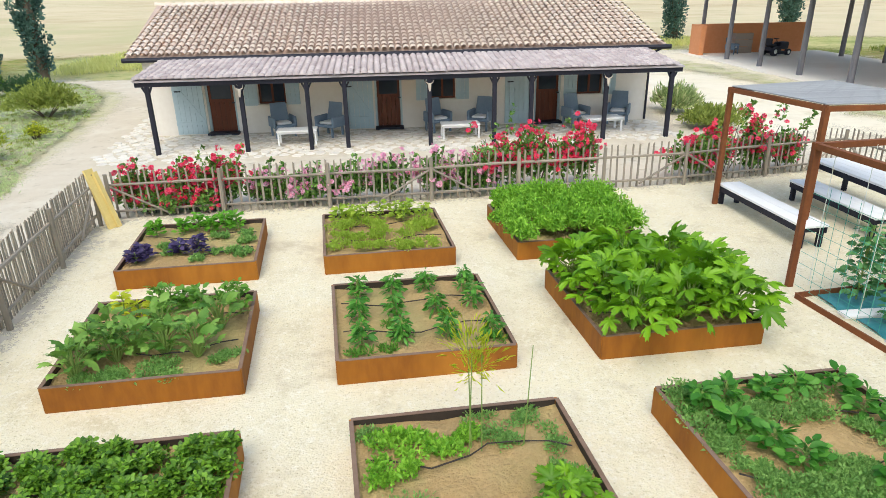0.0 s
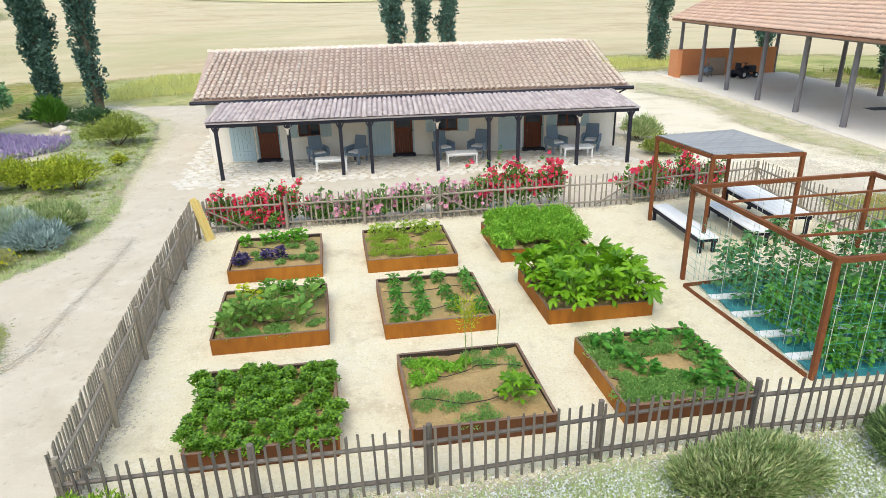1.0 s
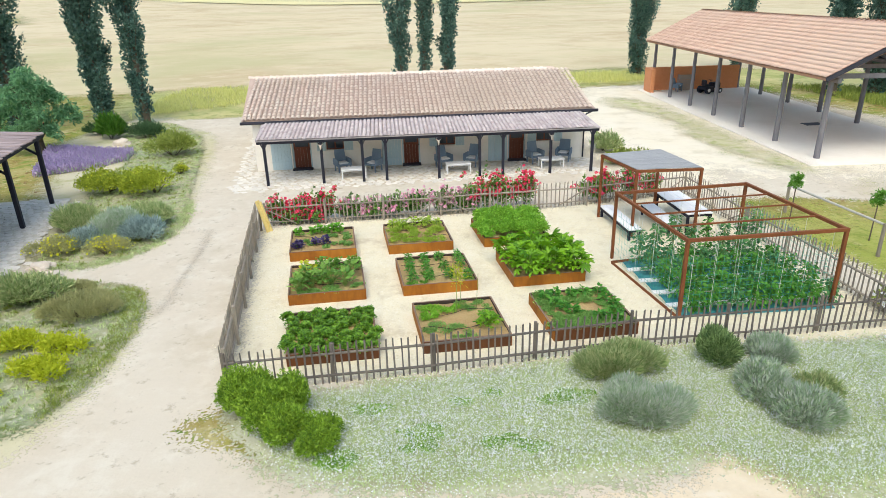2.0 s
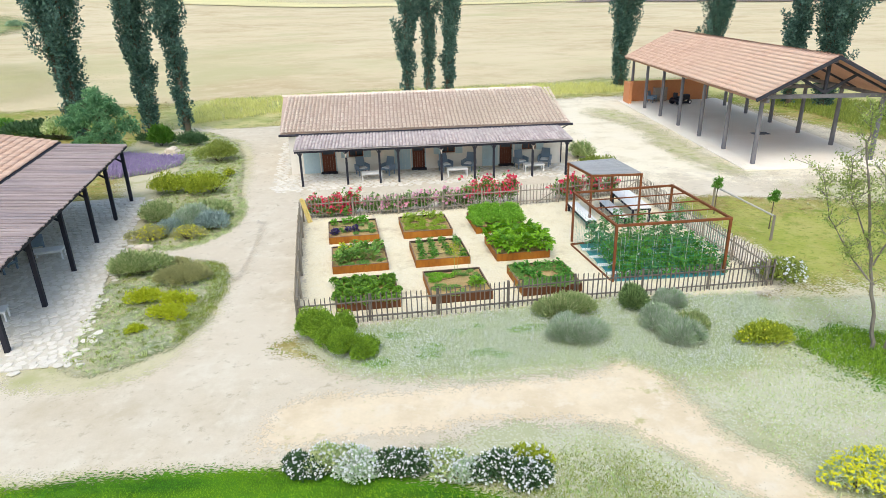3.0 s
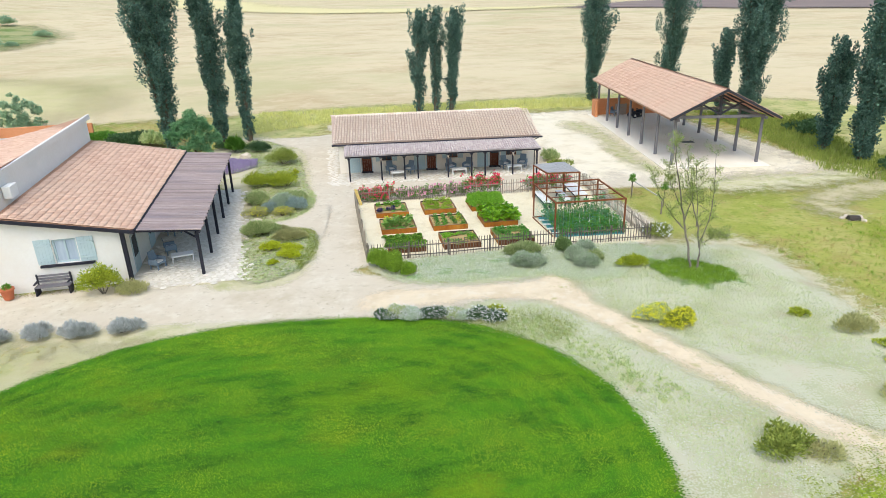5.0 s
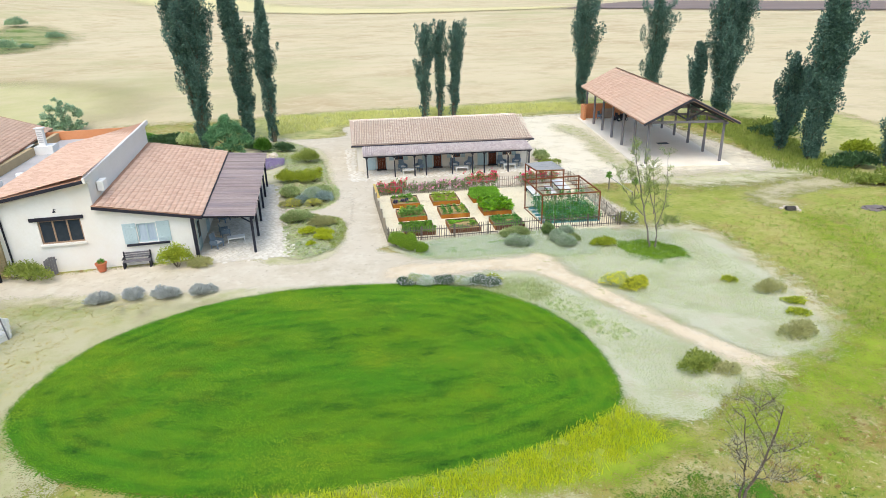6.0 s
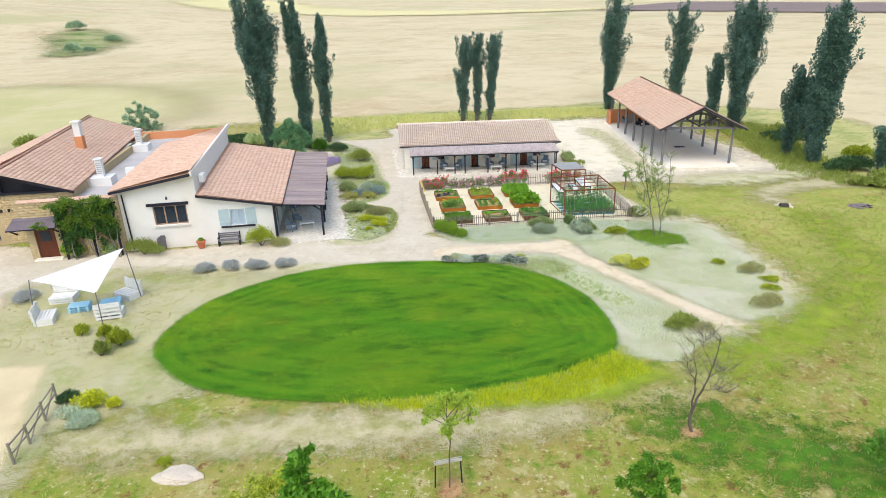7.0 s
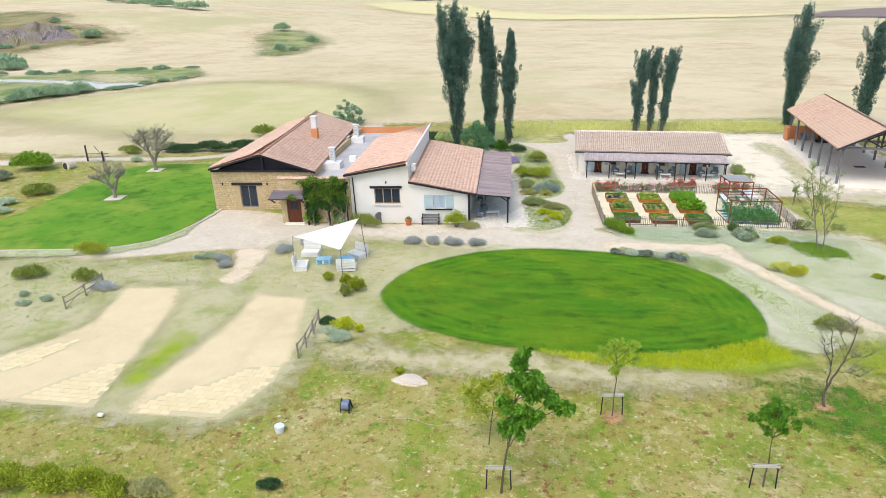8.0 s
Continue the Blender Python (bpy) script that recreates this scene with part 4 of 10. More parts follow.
# ---- tiled roofs ----
def tile_shape(w, length, lift=0.06, closed=False, rise=0.9):
    """One barrel roof tile, open below, its lower end raised."""
    v = []
    for y, r, up in ((0.0, 0.5, lift), (length, 0.38, 0.0)):
        for k in range(6):
            a = math.pi * k / 5
            v.append((-math.cos(a) * w * r, y, math.sin(a) * w * r * rise + up))
    f = [(k, k + 1, k + 7, k + 6) for k in range(5)] + ([(0, 5, 4, 1), (1, 4, 3, 2)] if closed else [])
    return np.array(v), np.array(f)


def tile_spots(p0, u, v, across, along, w, length, seed, shear=0.0):
    """Poses of the tiles of a roof slope from its lower left corner, along the eave u and up the slope v; row by row."""
    r = np.random.default_rng(seed)
    p0, u, v = Vector(p0), Vector(u).normalized(), Vector(v).normalized()
    nrm = u.cross(v).normalized()
    out = []
    for j in range(int(along / (length * 0.82))):
        for i in range(int(across / w)):
            at = p0 + u * (w * (i + 0.5) + r.normal(0, 0.008) + shear * j * length * 0.82) + v * (j * length * 0.82 + r.normal(0, 0.012)) + nrm * r.uniform(0, 0.012)
            vv = (v + u * r.normal(0, 0.02)).normalized()
            uu = vv.cross(nrm).normalized()
            m = Matrix((uu, vv, nrm)).transposed().to_4x4()
            m.translation = at
            out.append(m)
    return out


def tiles_joined(spots, shape):
    v, f = shape
    mats = np.array([np.array(m) for m in spots])
    vs = np.einsum("nij,kj->nki", mats[:, :3, :3], v) + mats[:, None, :3, 3]
    fs = f[None] + (np.arange(len(spots)) * len(v))[:, None, None]
    return vs.reshape(-1, 3), fs.reshape(-1, 4)


# ---- furniture of the porches ----
def wicker_chair(x, y, z, rz):
    t = thing("armchair", x, y, z, "grey woven wicker armchair with a pale seat cushion", "armchair", "porch armchairs", rz)
    part("seat", boxed(-0.3, 0.3, -0.28, 0.3, 0.3, 0.4, bevel=0.02), M["wicker"], t)
    part("cushion", boxed(-0.24, 0.24, -0.24, 0.24, 0.4, 0.47, bevel=0.03), M["white_paint"], t, "pale seat cushion")
    bm = bmesh.new()
    slab(bm, [(-0.3, 0.24, 0.4), (0.3, 0.24, 0.4), (0.26, 0.38, 1.02), (-0.26, 0.38, 1.02)], 0.06)
    part("backrest", bm, M["wicker"], t)
    for s in (-1, 1):
        bm = bmesh.new()
        box(bm, min(s * 0.3, s * 0.38), max(s * 0.3, s * 0.38), -0.3, 0.34, 0.3, 0.64, bevel=0.03)
        part("armrest", bm, M["wicker"], t)
        for yy in (-0.26, 0.26):
            part("leg", boxed(s * 0.3 - 0.03, s * 0.3 + 0.03, yy - 0.03, yy + 0.03, 0, 0.3), M["wicker"], t)
    return t


def low_table(x, y, z, rz):
    t = thing("coffee_table", x, y, z, "low white-painted wooden table on the stone porch", "table", "porch tables", rz)
    part("tabletop", boxed(-0.6, 0.6, -0.3, 0.3, 0.4, 0.45, bevel=0.01), M["white_paint"], t)
    part("apron", boxed(-0.54, 0.54, -0.24, 0.24, 0.34, 0.398), M["white_paint"], t)
    for a in (-1, 1):
        for b in (-1, 1):
            part("leg", boxed(a * 0.55 - 0.025, a * 0.55 + 0.025, b * 0.25 - 0.025, b * 0.25 + 0.025, 0, 0.4), M["white_paint"], t)
    return t


def skull(x, y, z):
    """A bleached animal skull with horns, hung on a post."""
    bm = bmesh.new()
    limb(bm, (0, 0, 0.12), (0, -0.02, -0.05), 0.085, 0.075, 8)
    limb(bm, (0, -0.02, -0.05), (0, -0.04, -0.24), 0.075, 0.035, 8)
    for s in (-1, 1):
        limb(bm, (s * 0.06, 0, 0.1), (s * 0.15, 0, 0.15), 0.03, 0.022, 6)
        limb(bm, (s * 0.15, 0, 0.15), (s * 0.19, 0, 0.25), 0.022, 0.006, 6)
    ob = part("hanging_skull", bm, M["stone"], m=pose(x, y, z) @ Matrix.Scale(0.62, 4))
    return tagged(ob, "bleached white horned animal skull fixed to a porch post", "skull ornament", "porch skulls")


# ---- the cottage ----
def leaf_panel(x0, x1, z0, z1, y, ledges=3):
    """A boarded shutter leaf standing flat against a wall."""
    bm = bmesh.new()
    n = max(2, round((x1 - x0) / 0.16))
    for k in range(n):
        a, b = x0 + (x1 - x0) * k / n, x0 + (x1 - x0) * (k + 1) / n
        box(bm, a + 0.004, b - 0.004, y - 0.035, y, z0, z1)
    return bm


def cottage():
    c = thing("cottage", 8.7, 5.0, 0.0, "long single-storey cottage with cream walls, tiled roof and shaded porch", "house")
    o = (8.7, 5.0)

    def add(name, bm, mat, parent=None, label=""):
        ob = part(name, bm, M[mat], parent or c, label)
        if not parent:
            ob.matrix_basis = pose(-o[0], -o[1], 0)
        return ob

    doors = [(2.25, 3.2), (7.72, 8.62), (13.1, 14.0)]
    wins = [(3.95, 4.82), (9.55, 10.4), (14.55, 15.42)]
    bm = bmesh.new()
    wall_cells(bm, 0.45, 16.95, 0, 2.5, 0.0, 0.3, [(a, b, 0, 2.05) for a, b in doors] + [(a, b, 0.95, 1.98) for a, b in wins])
    add("wall", bm, "plaster", label="cream lime-plastered front wall")
    sh = lambda x, y: x - 0.07 * y
    for a, b in ((0.45, 0.75), (16.65, 16.95)):
        bm = bmesh.new()
        vs = [[bm.verts.new((sh(x, y), y, z)) for y, z in ((0.3, 0), (9.8, 0), (9.8, 2.5), (5.16, 3.86), (0.3, 2.5))] for x in (a, b)]
        bm.faces.new(vs[0])
        bm.faces.new(vs[1][::-1])
        for k in range(5):
            bm.faces.new((vs[0][k], vs[1][k], vs[1][(k + 1) % 5], vs[0][(k + 1) % 5]))
        add("wall", bm, "plaster", label="cream plastered gable wall")
    bm = bmesh.new()
    box(bm, sh(0.75, 9.8), sh(16.65, 9.8), 9.5, 9.8, 0, 2.5)
    add("wall", bm, "plaster")
    add("floor", boxed(0.75, 16.6, 0.3, 9.5, 0.0, 0.06), "slab")
    # roof
    e, k, back = (-0.12, 2.52), (5.16, 3.98), (10.4, 2.5)
    bm = bmesh.new()
    slab(bm, [(0.0, *e), (17.5, *e), (16.75, *k), (-0.4, *k)], 0.1)
    roof = add("roof", bm, "tile_bed", label="pitched roof of weathered barrel tiles")
    slope = Vector((-0.075 * 1.0, k[0] - e[0], k[1] - e[1]))
    spots = tile_spots((0.0, e[0] - 0.06, e[1] + 0.02), (1, 0, 0), slope, 17.5, 5.45, 0.235, 0.42, 3)
    shape = tile_shape(0.21, 0.42, 0.05, rise=0.8)
    near = mesh_of("roof_tile", shape)
    near.materials.append(M["tile_piece"])
    cols = int(17.5 / 0.235)
    for m in spots[:4 * cols]:
        part("roof_tile", near, None, roof, m=m)
    tagged(part("roof_tiles", tiles_joined(spots[4 * cols:], shape), M["tile"], roof, "rows of weathered terracotta barrel tiles"), kind="stuff")
    bm = bmesh.new()
    slab(bm, [(-0.4, *k), (16.75, *k), (16.4, *back), (-0.8, *back)], 0.1)
    add("roof", bm, "tile", label="rear slope of the tiled roof")
    ridge = tile_spots((-0.45, k[0] + 0.12, k[1] - 0.05), (0, -1, 0), (1, 0, 0), 0.24, 17.2, 0.24, 0.45, 5)
    tagged(part("ridge_tiles", tiles_joined(ridge, tile_shape(0.26, 0.45, 0.03)), M["tile"], roof, "row of ridge tiles"), kind="stuff")
    bm = bmesh.new()
    limb(bm, (-0.05, e[0] - 0.1, e[1] - 0.07), (17.6, e[0] - 0.1, e[1] - 0.07), 0.075, 0.075, 8)
    add("gutter", bm, "gutter", label="dark metal gutter")
    bm = bmesh.new()
    limb(bm, (17.3, e[0] - 0.08, e[1] - 0.12), (16.98, -0.06, 2.2), 0.04, 0.04)
    limb(bm, (16.98, -0.06, 2.2), (16.98, -0.06, 0.05), 0.04, 0.04)
    add("downpipe", bm, "gutter")
    # porch
    bm = bmesh.new()
    slab(bm, [(1.12, -2.92, 2.14), (16.9, -2.92, 2.14), (16.8, -0.02, 2.4), (0.95, -0.02, 2.4)], 0.05)
    porch = add("porch_roof", bm, "pale_tile", label="lean-to porch roof of small pale tiles")
    spots = tile_spots((1.14, -2.97, 2.15), (1, 0, 0), (-0.03, 2.9, 0.26), 15.75, 2.9, 0.19, 0.36, 9)
    tagged(part("porch_tiles", tiles_joined(spots, tile_shape(0.19, 0.36, 0.035, True)), M["pale_tile"], porch, "small pale mauve roof tiles"), kind="stuff")
    add("beam", boxed(1.15, 16.88, -2.86, -2.74, 1.96, 2.085), "dark_wood", label="dark timber edge beam")
    for x in (1.45, 4.0, 5.85, 6.92, 9.36, 11.27, 12.37, 14.62, 16.6):
        ob = part("post", boxed(-0.06, 0.06, -0.06, 0.06, 0, 1.96, bevel=0.008), M["dark_wood"], c, m=pose(x - o[0], -2.8 - o[1], 0.0))
        for s in (-1, 1):
            part("brace", beamed((s * 0.05, 0, 1.8), (s * 0.13, 0, 1.95), 0.05, 0.05), M["dark_wood"], ob)
    for x in np.arange(1.4, 16.9, 0.62):
        bm = bmesh.new()
        beam(bm, (x, -2.72, 2.06), (x, 0.0, 2.3), 0.06, 0.08)
        add("rafter", bm, "dark_wood")
    # doors with boarded outer leaves folded back on the wall
    for n, (a, b) in enumerate(doors):
        bm = bmesh.new()
        for x0, x1, z0, z1 in ((a, a + 0.07, 0, 2.05), (b - 0.07, b, 0, 2.05), (a + 0.07, b - 0.07, 1.98, 2.05)):
            box(bm, x0, x1, 0.08, 0.16, z0, z1)
        d = add("door", bm, "shutter", label="half-glazed brown wooden door in a pale blue frame")
        part("door_panel", leaf_panel(a + 0.08, b - 0.08, 0.08, 1.05, 0.14), M["door_wood"], d, "lower half of upright brown boards")
        bm = bmesh.new()
        for x0, x1, z0, z1 in ((a + 0.07, a + 0.15, 1.05, 1.98), (b - 0.15, b - 0.07, 1.05, 1.98), (a + 0.15, b - 0.15, 1.05, 1.14), (a + 0.15, b - 0.15, 1.9, 1.98)):
            box(bm, x0, x1, 0.1, 0.15, z0, z1)
        part("door_frame", bm, M["door_wood"], d)
        part("pane", boxed(a + 0.15, b - 0.15, 0.12, 0.13, 1.14, 1.9), M["glass"], d)
        part("door_handle", boxed(b - 0.14, b - 0.04, 0.06, 0.1, 1.0, 1.04), M["gutter"], d)
        part("threshold", boxed(a - 0.02, b + 0.02, -0.3, 0.12, 0.03, 0.1), M["gutter"], d, "dark doormat step")
        w = 0.96
        lf = add("door_leaf", leaf_panel(a - 0.06 - w, a - 0.06, 0.05, 2.0, -0.01), "shutter", label="pale blue boarded door leaf open against the wall")
        for z in (0.35, 1.7):
            part("ledge", boxed(a - 0.06 - w, a - 0.08, -0.07, -0.046, z, z + 0.1), M["shutter"], lf)
        bm = bmesh.new()
        beam(bm, (a - 0.12, -0.058, 0.45), (a - w, -0.058, 1.7), 0.02, 0.1)
        part("brace", bm, M["shutter"], lf)
        part("hinge", boxed(a - w + 0.02, a - w + 0.22, -0.08, -0.05, 1.42, 1.46), M["gutter"], lf)
    for a, b in wins:
        bm = bmesh.new()
        for x0, x1, z0, z1 in ((a, a + 0.06, 0.95, 1.98), (b - 0.06, b, 0.95, 1.98), (a + 0.06, b - 0.06, 0.95, 1.01), (a + 0.06, b - 0.06, 1.92, 1.98), ((a + b) / 2 - 0.035, (a + b) / 2 + 0.035, 1.01, 1.92)):
            box(bm, x0, x1, 0.1, 0.17, z0, z1)
        wd = add("window", bm, "door_wood", label="two-light window in a brown wooden frame")
        for x0, x1 in ((a + 0.06, (a + b) / 2 - 0.035), ((a + b) / 2 + 0.035, b - 0.06)):
            part("pane", boxed(x0, x1, 0.13, 0.14, 1.01, 1.92), M["glass"], wd)
        part("window_sill", boxed(a - 0.05, b + 0.05, -0.08, 0.1, 0.88, 0.945), M["plaster"], wd)
        for x0, x1 in ((a - 0.46, a - 0.02), (b + 0.02, b + 0.46)):
            s = add("shutter", leaf_panel(x0, x1, 0.92, 1.98, -0.01), "shutter", label="pale blue boarded window shutter folded open")
            for z in (1.08, 1.74):
                part("ledge", boxed(x0 + 0.02, x1 - 0.02, -0.065, -0.046, z, z + 0.08), M["shutter"], s)


cottage()
for x in (4.0, 9.36, 14.62):
    skull(x, -2.95, 1.78)
for x, y, rz in ((4.75, -0.75, 25), (6.25, -0.95, -35), (9.75, -0.8, 25), (11.15, -0.8, -30), (14.35, -0.75, 20), (15.85, -0.55, -25)):
    wicker_chair(x, y, 0.036, rz)
for x, y, rz in ((5.35, -1.95, 2), (10.35, -1.85, 2), (14.95, -1.65, 3)):
    low_table(x, y, 0.036, rz)


# ---- the open barn ----
def barn():
    rz = -2.4
    b = thing("open_barn", 27.95, -2.6, 0.0, "open-sided timber barn with a shallow terracotta tiled roof", "barn", rz=rz)
    w, d, zl, zr, zk = 7.35, 24.0, 4.1, 3.95, 6.15

    def add(name, bm, mat, label="", parent=None):
        return part(name, bm, M[mat], parent or b, label)

    ys = [0.15 + 3.95 * k for k in range(7)]
    for x in (0.1, w - 0.1):
        for y in ys:
            bm = bmesh.new()
            limb(bm, (x, y, 0.06), (x + 0.02, y, 3.95), 0.15, 0.12, 8)
            add("post", bm, "barn_wood", "weathered round timber post")
    for side in (0, 1):
        x0, x1 = (-0.55, w / 2) if side == 0 else (w / 2, w + 0.95)
        z0, z1 = (zl - 0.1, zk) if side == 0 else (zk, zr - 0.1)
        bm = bmesh.new()
        slab(bm, [(x0, -0.7, z0), (x1, -0.7, z1), (x1, d + 0.4, z1), (x0, d + 0.4, z0)], 0.12)
        r = add("roof", bm, "red_bed", "tiled roof slope on dark boards")
        if side == 0:
            spots = tile_spots((x0 - 0.06, d + 0.45, z0 + 0.01), (0, -1, 0), (x1 - x0, 0, z1 - z0), d + 1.2, 4.72, 0.26, 0.44, 21)
        else:
            spots = tile_spots((x1 + 0.06, -0.75, z1 + 0.01), (0, 1, 0), (x0 - x1, 0, z0 - z1), d + 1.2, 5.1, 0.26, 0.44, 22)
        tagged(part("roof_tiles", tiles_joined(spots, tile_shape(0.265, 0.44, 0.05, True, 0.52)), M["red_tile"], r, "rows of salmon terracotta tiles"), kind="stuff")
    ridge = tile_spots((w / 2 - 0.15, -0.72, zk - 0.02), (1, 0, 0), (0, 1, 0), 0.31, d + 1.2, 0.3, 0.45, 23)
    tagged(part("ridge_tiles", tiles_joined(ridge, tile_shape(0.34, 0.45)), M["red_tile"], b, "row of terracotta ridge tiles"), kind="stuff")
    for y in ys:
        t = add("tie_beam", beamed((-0.1, y, 4.0), (w + 0.1, y, 3.9), 0.18, 0.22), "barn_wood")
        part("rafter", beamed((-0.4, y, 3.98), (w / 2, y, zk - 0.16), 0.14, 0.2), M["truss_wood"], t)
        part("rafter", beamed((w + 0.8, y, 3.8), (w / 2, y, zk - 0.16), 0.14, 0.2), M["truss_wood"], t)
        part("king_post", beamed((w / 2, y, 4.0), (w / 2, y, zk - 0.2), 0.16, 0.16), M["truss_wood"], t)
        for s in (-1, 1):
            part("strut", beamed((w / 2, y, 4.15), (w / 2 + s * 1.75, y, 5.1), 0.12, 0.14), M["truss_wood"], t)
    for x in (0.1, w - 0.1):
        add("wall_plate", beamed((x, -0.5, 3.85), (x, d, 3.85), 0.18, 0.2), "barn_wood")
    add("ridge_beam", beamed((w / 2, -0.5, zk - 0.2), (w / 2, d, zk - 0.2), 0.14, 0.18), "barn_wood")
    bm = bmesh.new()
    for p, q, wd in (((-0.7, -0.9, zl - 0.05), (w / 2, -0.9, zk + 0.12), 0.05), ((w + 1.05, -0.9, zr - 0.05), (w / 2, -0.9, zk + 0.12), 0.05)):
        beam(bm, (p[0], -0.72, p[2] - 0.1), (q[0], -0.72, q[2] - 0.1), wd, 0.2)
    add("barge_board", bm, "truss_wood")
    # low ochre walls at the far end
    bm = bmesh.new()
    box(bm, -0.6, 7.2, 23.7, 24.0, 0.05, 1.9)
    box(bm, -0.6, -0.3, 22.4, 23.7, 0.05, 1.9)
    add("low_wall", bm, "ochre_wall", "low ochre-orange rendered wall closing one end")


barn()
tagged(part("barn_floor", slabbed([(26.95, -3.7, 0.07), (35.7, -4.1, 0.07), (37.2, 20.9, 0.07), (28.0, 21.8, 0.07)], 0.12), M["slab"]), "pale concrete floor slab of the open barn", "floor", kind="structure")
tagged(part("drain_cover", slabbed([(32.3, 5.0, 0.076), (33.5, 5.0, 0.076), (33.5, 5.8, 0.076), (32.3, 5.8, 0.076)], 0.01), M["gutter"]), "dark drain cover set in the concrete slab", "drain", kind="structure")


def mower(x, y, rz):
    t = thing("lawn_tractor", x, y, 0.07, "small dark ride-on lawn tractor parked in the barn", "tractor", rz=rz)
    part("hood", boxed(0.2, 1.0, -0.3, 0.3, 0.35, 0.8, bevel=0.08), M["gutter"], t)
    part("body", boxed(-0.7, 0.2, -0.4, 0.4, 0.3, 0.55, bevel=0.04), M["gutter"], t)
    bm = bmesh.new()
    box(bm, -0.5, -0.05, -0.25, 0.25, 0.56, 0.7, bevel=0.04)
    box(bm, -0.6, -0.48, -0.25, 0.25, 0.6, 1.05, bevel=0.04)
    part("seat", bm, M["gutter"], t)
    bm = bmesh.new()
    limb(bm, (0.25, 0, 0.7), (0.1, 0, 1.0), 0.025, 0.025)
    limb(bm, (0.1, -0.18, 1.0), (0.1, 0.18, 1.0), 0.03, 0.03)
    part("steering_wheel", bm, M["gutter"], t)
    for xx, r in ((-0.45, 0.28), (0.75, 0.2)):
        for s in (-1, 1):
            bm = bmesh.new()
            limb(bm, (xx, s * 0.32, r), (xx, s * 0.52, r), r, r, 14)
            wh = part("wheel", bm, M["gutter"], t)
            bm = bmesh.new()
            limb(bm, (xx, s * 0.5, r), (xx, s * 0.53, r), r * 0.5, r * 0.5, 12)
            part("rim", bm, M["white_paint"], wh, "pale wheel rim")
    part("deck", boxed(-0.2, 0.5, -0.55, 0.55, 0.1, 0.28, bevel=0.04), M["gutter"], t)


mower(32.6, 18.6, 20)
wicker_chair(30.6, 20.0, 0.07, 40)
t = thing("wooden_crate", 31.6, 20.8, 0.07, "stacked pale wooden crates against the low wall", "crate")
for k in range(3):
    for s in (-1, 1):
        part("crate_side", boxed(-0.6, 0.6, s * 0.3 - 0.02, s * 0.3 + 0.02, 0.02 + k * 0.42, 0.4 + k * 0.42), M["reed"], t)
        part("crate_end", boxed(s * 0.58 - 0.02, s * 0.58 + 0.02, -0.28, 0.28, 0.02 + k * 0.42, 0.4 + k * 0.42), M["reed"], t)
    part("crate_bottom", boxed(-0.6, 0.6, -0.32, 0.32, k * 0.42, k * 0.42 + 0.018), M["reed"], t)


# ---- the farmhouse ----
FX, FY, FR = -5.3, -20.3, 7.12


def prism_y(bm, outline, y0, y1):
    """An outline of (x, z) drawn out along y."""
    a = [bm.verts.new((x, y0, z)) for x, z in outline]
    b = [bm.verts.new((x, y1, z)) for x, z in outline]
    bm.faces.new(a)
    bm.faces.new(b[::-1])
    for k in range(len(a)):
        bm.faces.new((a[k], b[k], b[(k + 1) % len(a)], a[(k + 1) % len(a)]))


def window_parts(h, x0, x1, z0, z1, y, lights, frame_mat, label, pane="glass"):
    bm = bmesh.new()
    fr = 0.09
    box(bm, x0, x0 + fr, y, y + 0.1, z0, z1)
    box(bm, x1 - fr, x1, y, y + 0.1, z0, z1)
    box(bm, x0 + fr, x1 - fr, y, y + 0.1, z0, z0 + fr)
    box(bm, x0 + fr, x1 - fr, y, y + 0.1, z1 - fr, z1)
    step = (x1 - x0) / lights
    for k in range(1, lights):
        box(bm, x0 + step * k - fr / 2, x0 + step * k + fr / 2, y, y + 0.1, z0 + fr, z1 - fr)
    w = part("window", bm, M[frame_mat], h, label)
    for k in range(lights):
        part("pane", boxed(x0 + step * k + fr / 2, x0 + step * (k + 1) - fr / 2, y + 0.05, y + 0.06, z0 + fr / 2, z1 - fr / 2), M[pane], w)
    return w


def tiled_slope(h, low0, low1, high1, high0, mat, seed, label, w=0.24, length=0.42, base="red_bed"):
    """A roof slope given by its two eave corners and its two upper corners, in the house's own axes."""
    bm = bmesh.new()
    slab(bm, [low0, low1, high1, high0], 0.14)
    r = part("roof", bm, M[base], h, label)
    u = Vector(low1) - Vector(low0)
    v = (Vector(high0) + Vector(high1) - Vector(low0) - Vector(low1)) / 2
    v -= u * (v.dot(u) / u.length_squared)
    n = u.cross(v).normalized() * (1 if u.cross(v).z > 0 else -1)
    sp = tile_spots(Vector(low0) - v.normalized() * 0.05 + n * 0.01, u, v, u.length, v.length + 0.05, w, length, seed)
    tagged(part("roof_tiles", tiles_joined(sp, tile_shape(w * 1.03, length, 0.05, True, 0.52)), M[mat], r, "rows of terracotta roof tiles"), kind="stuff")
    return r


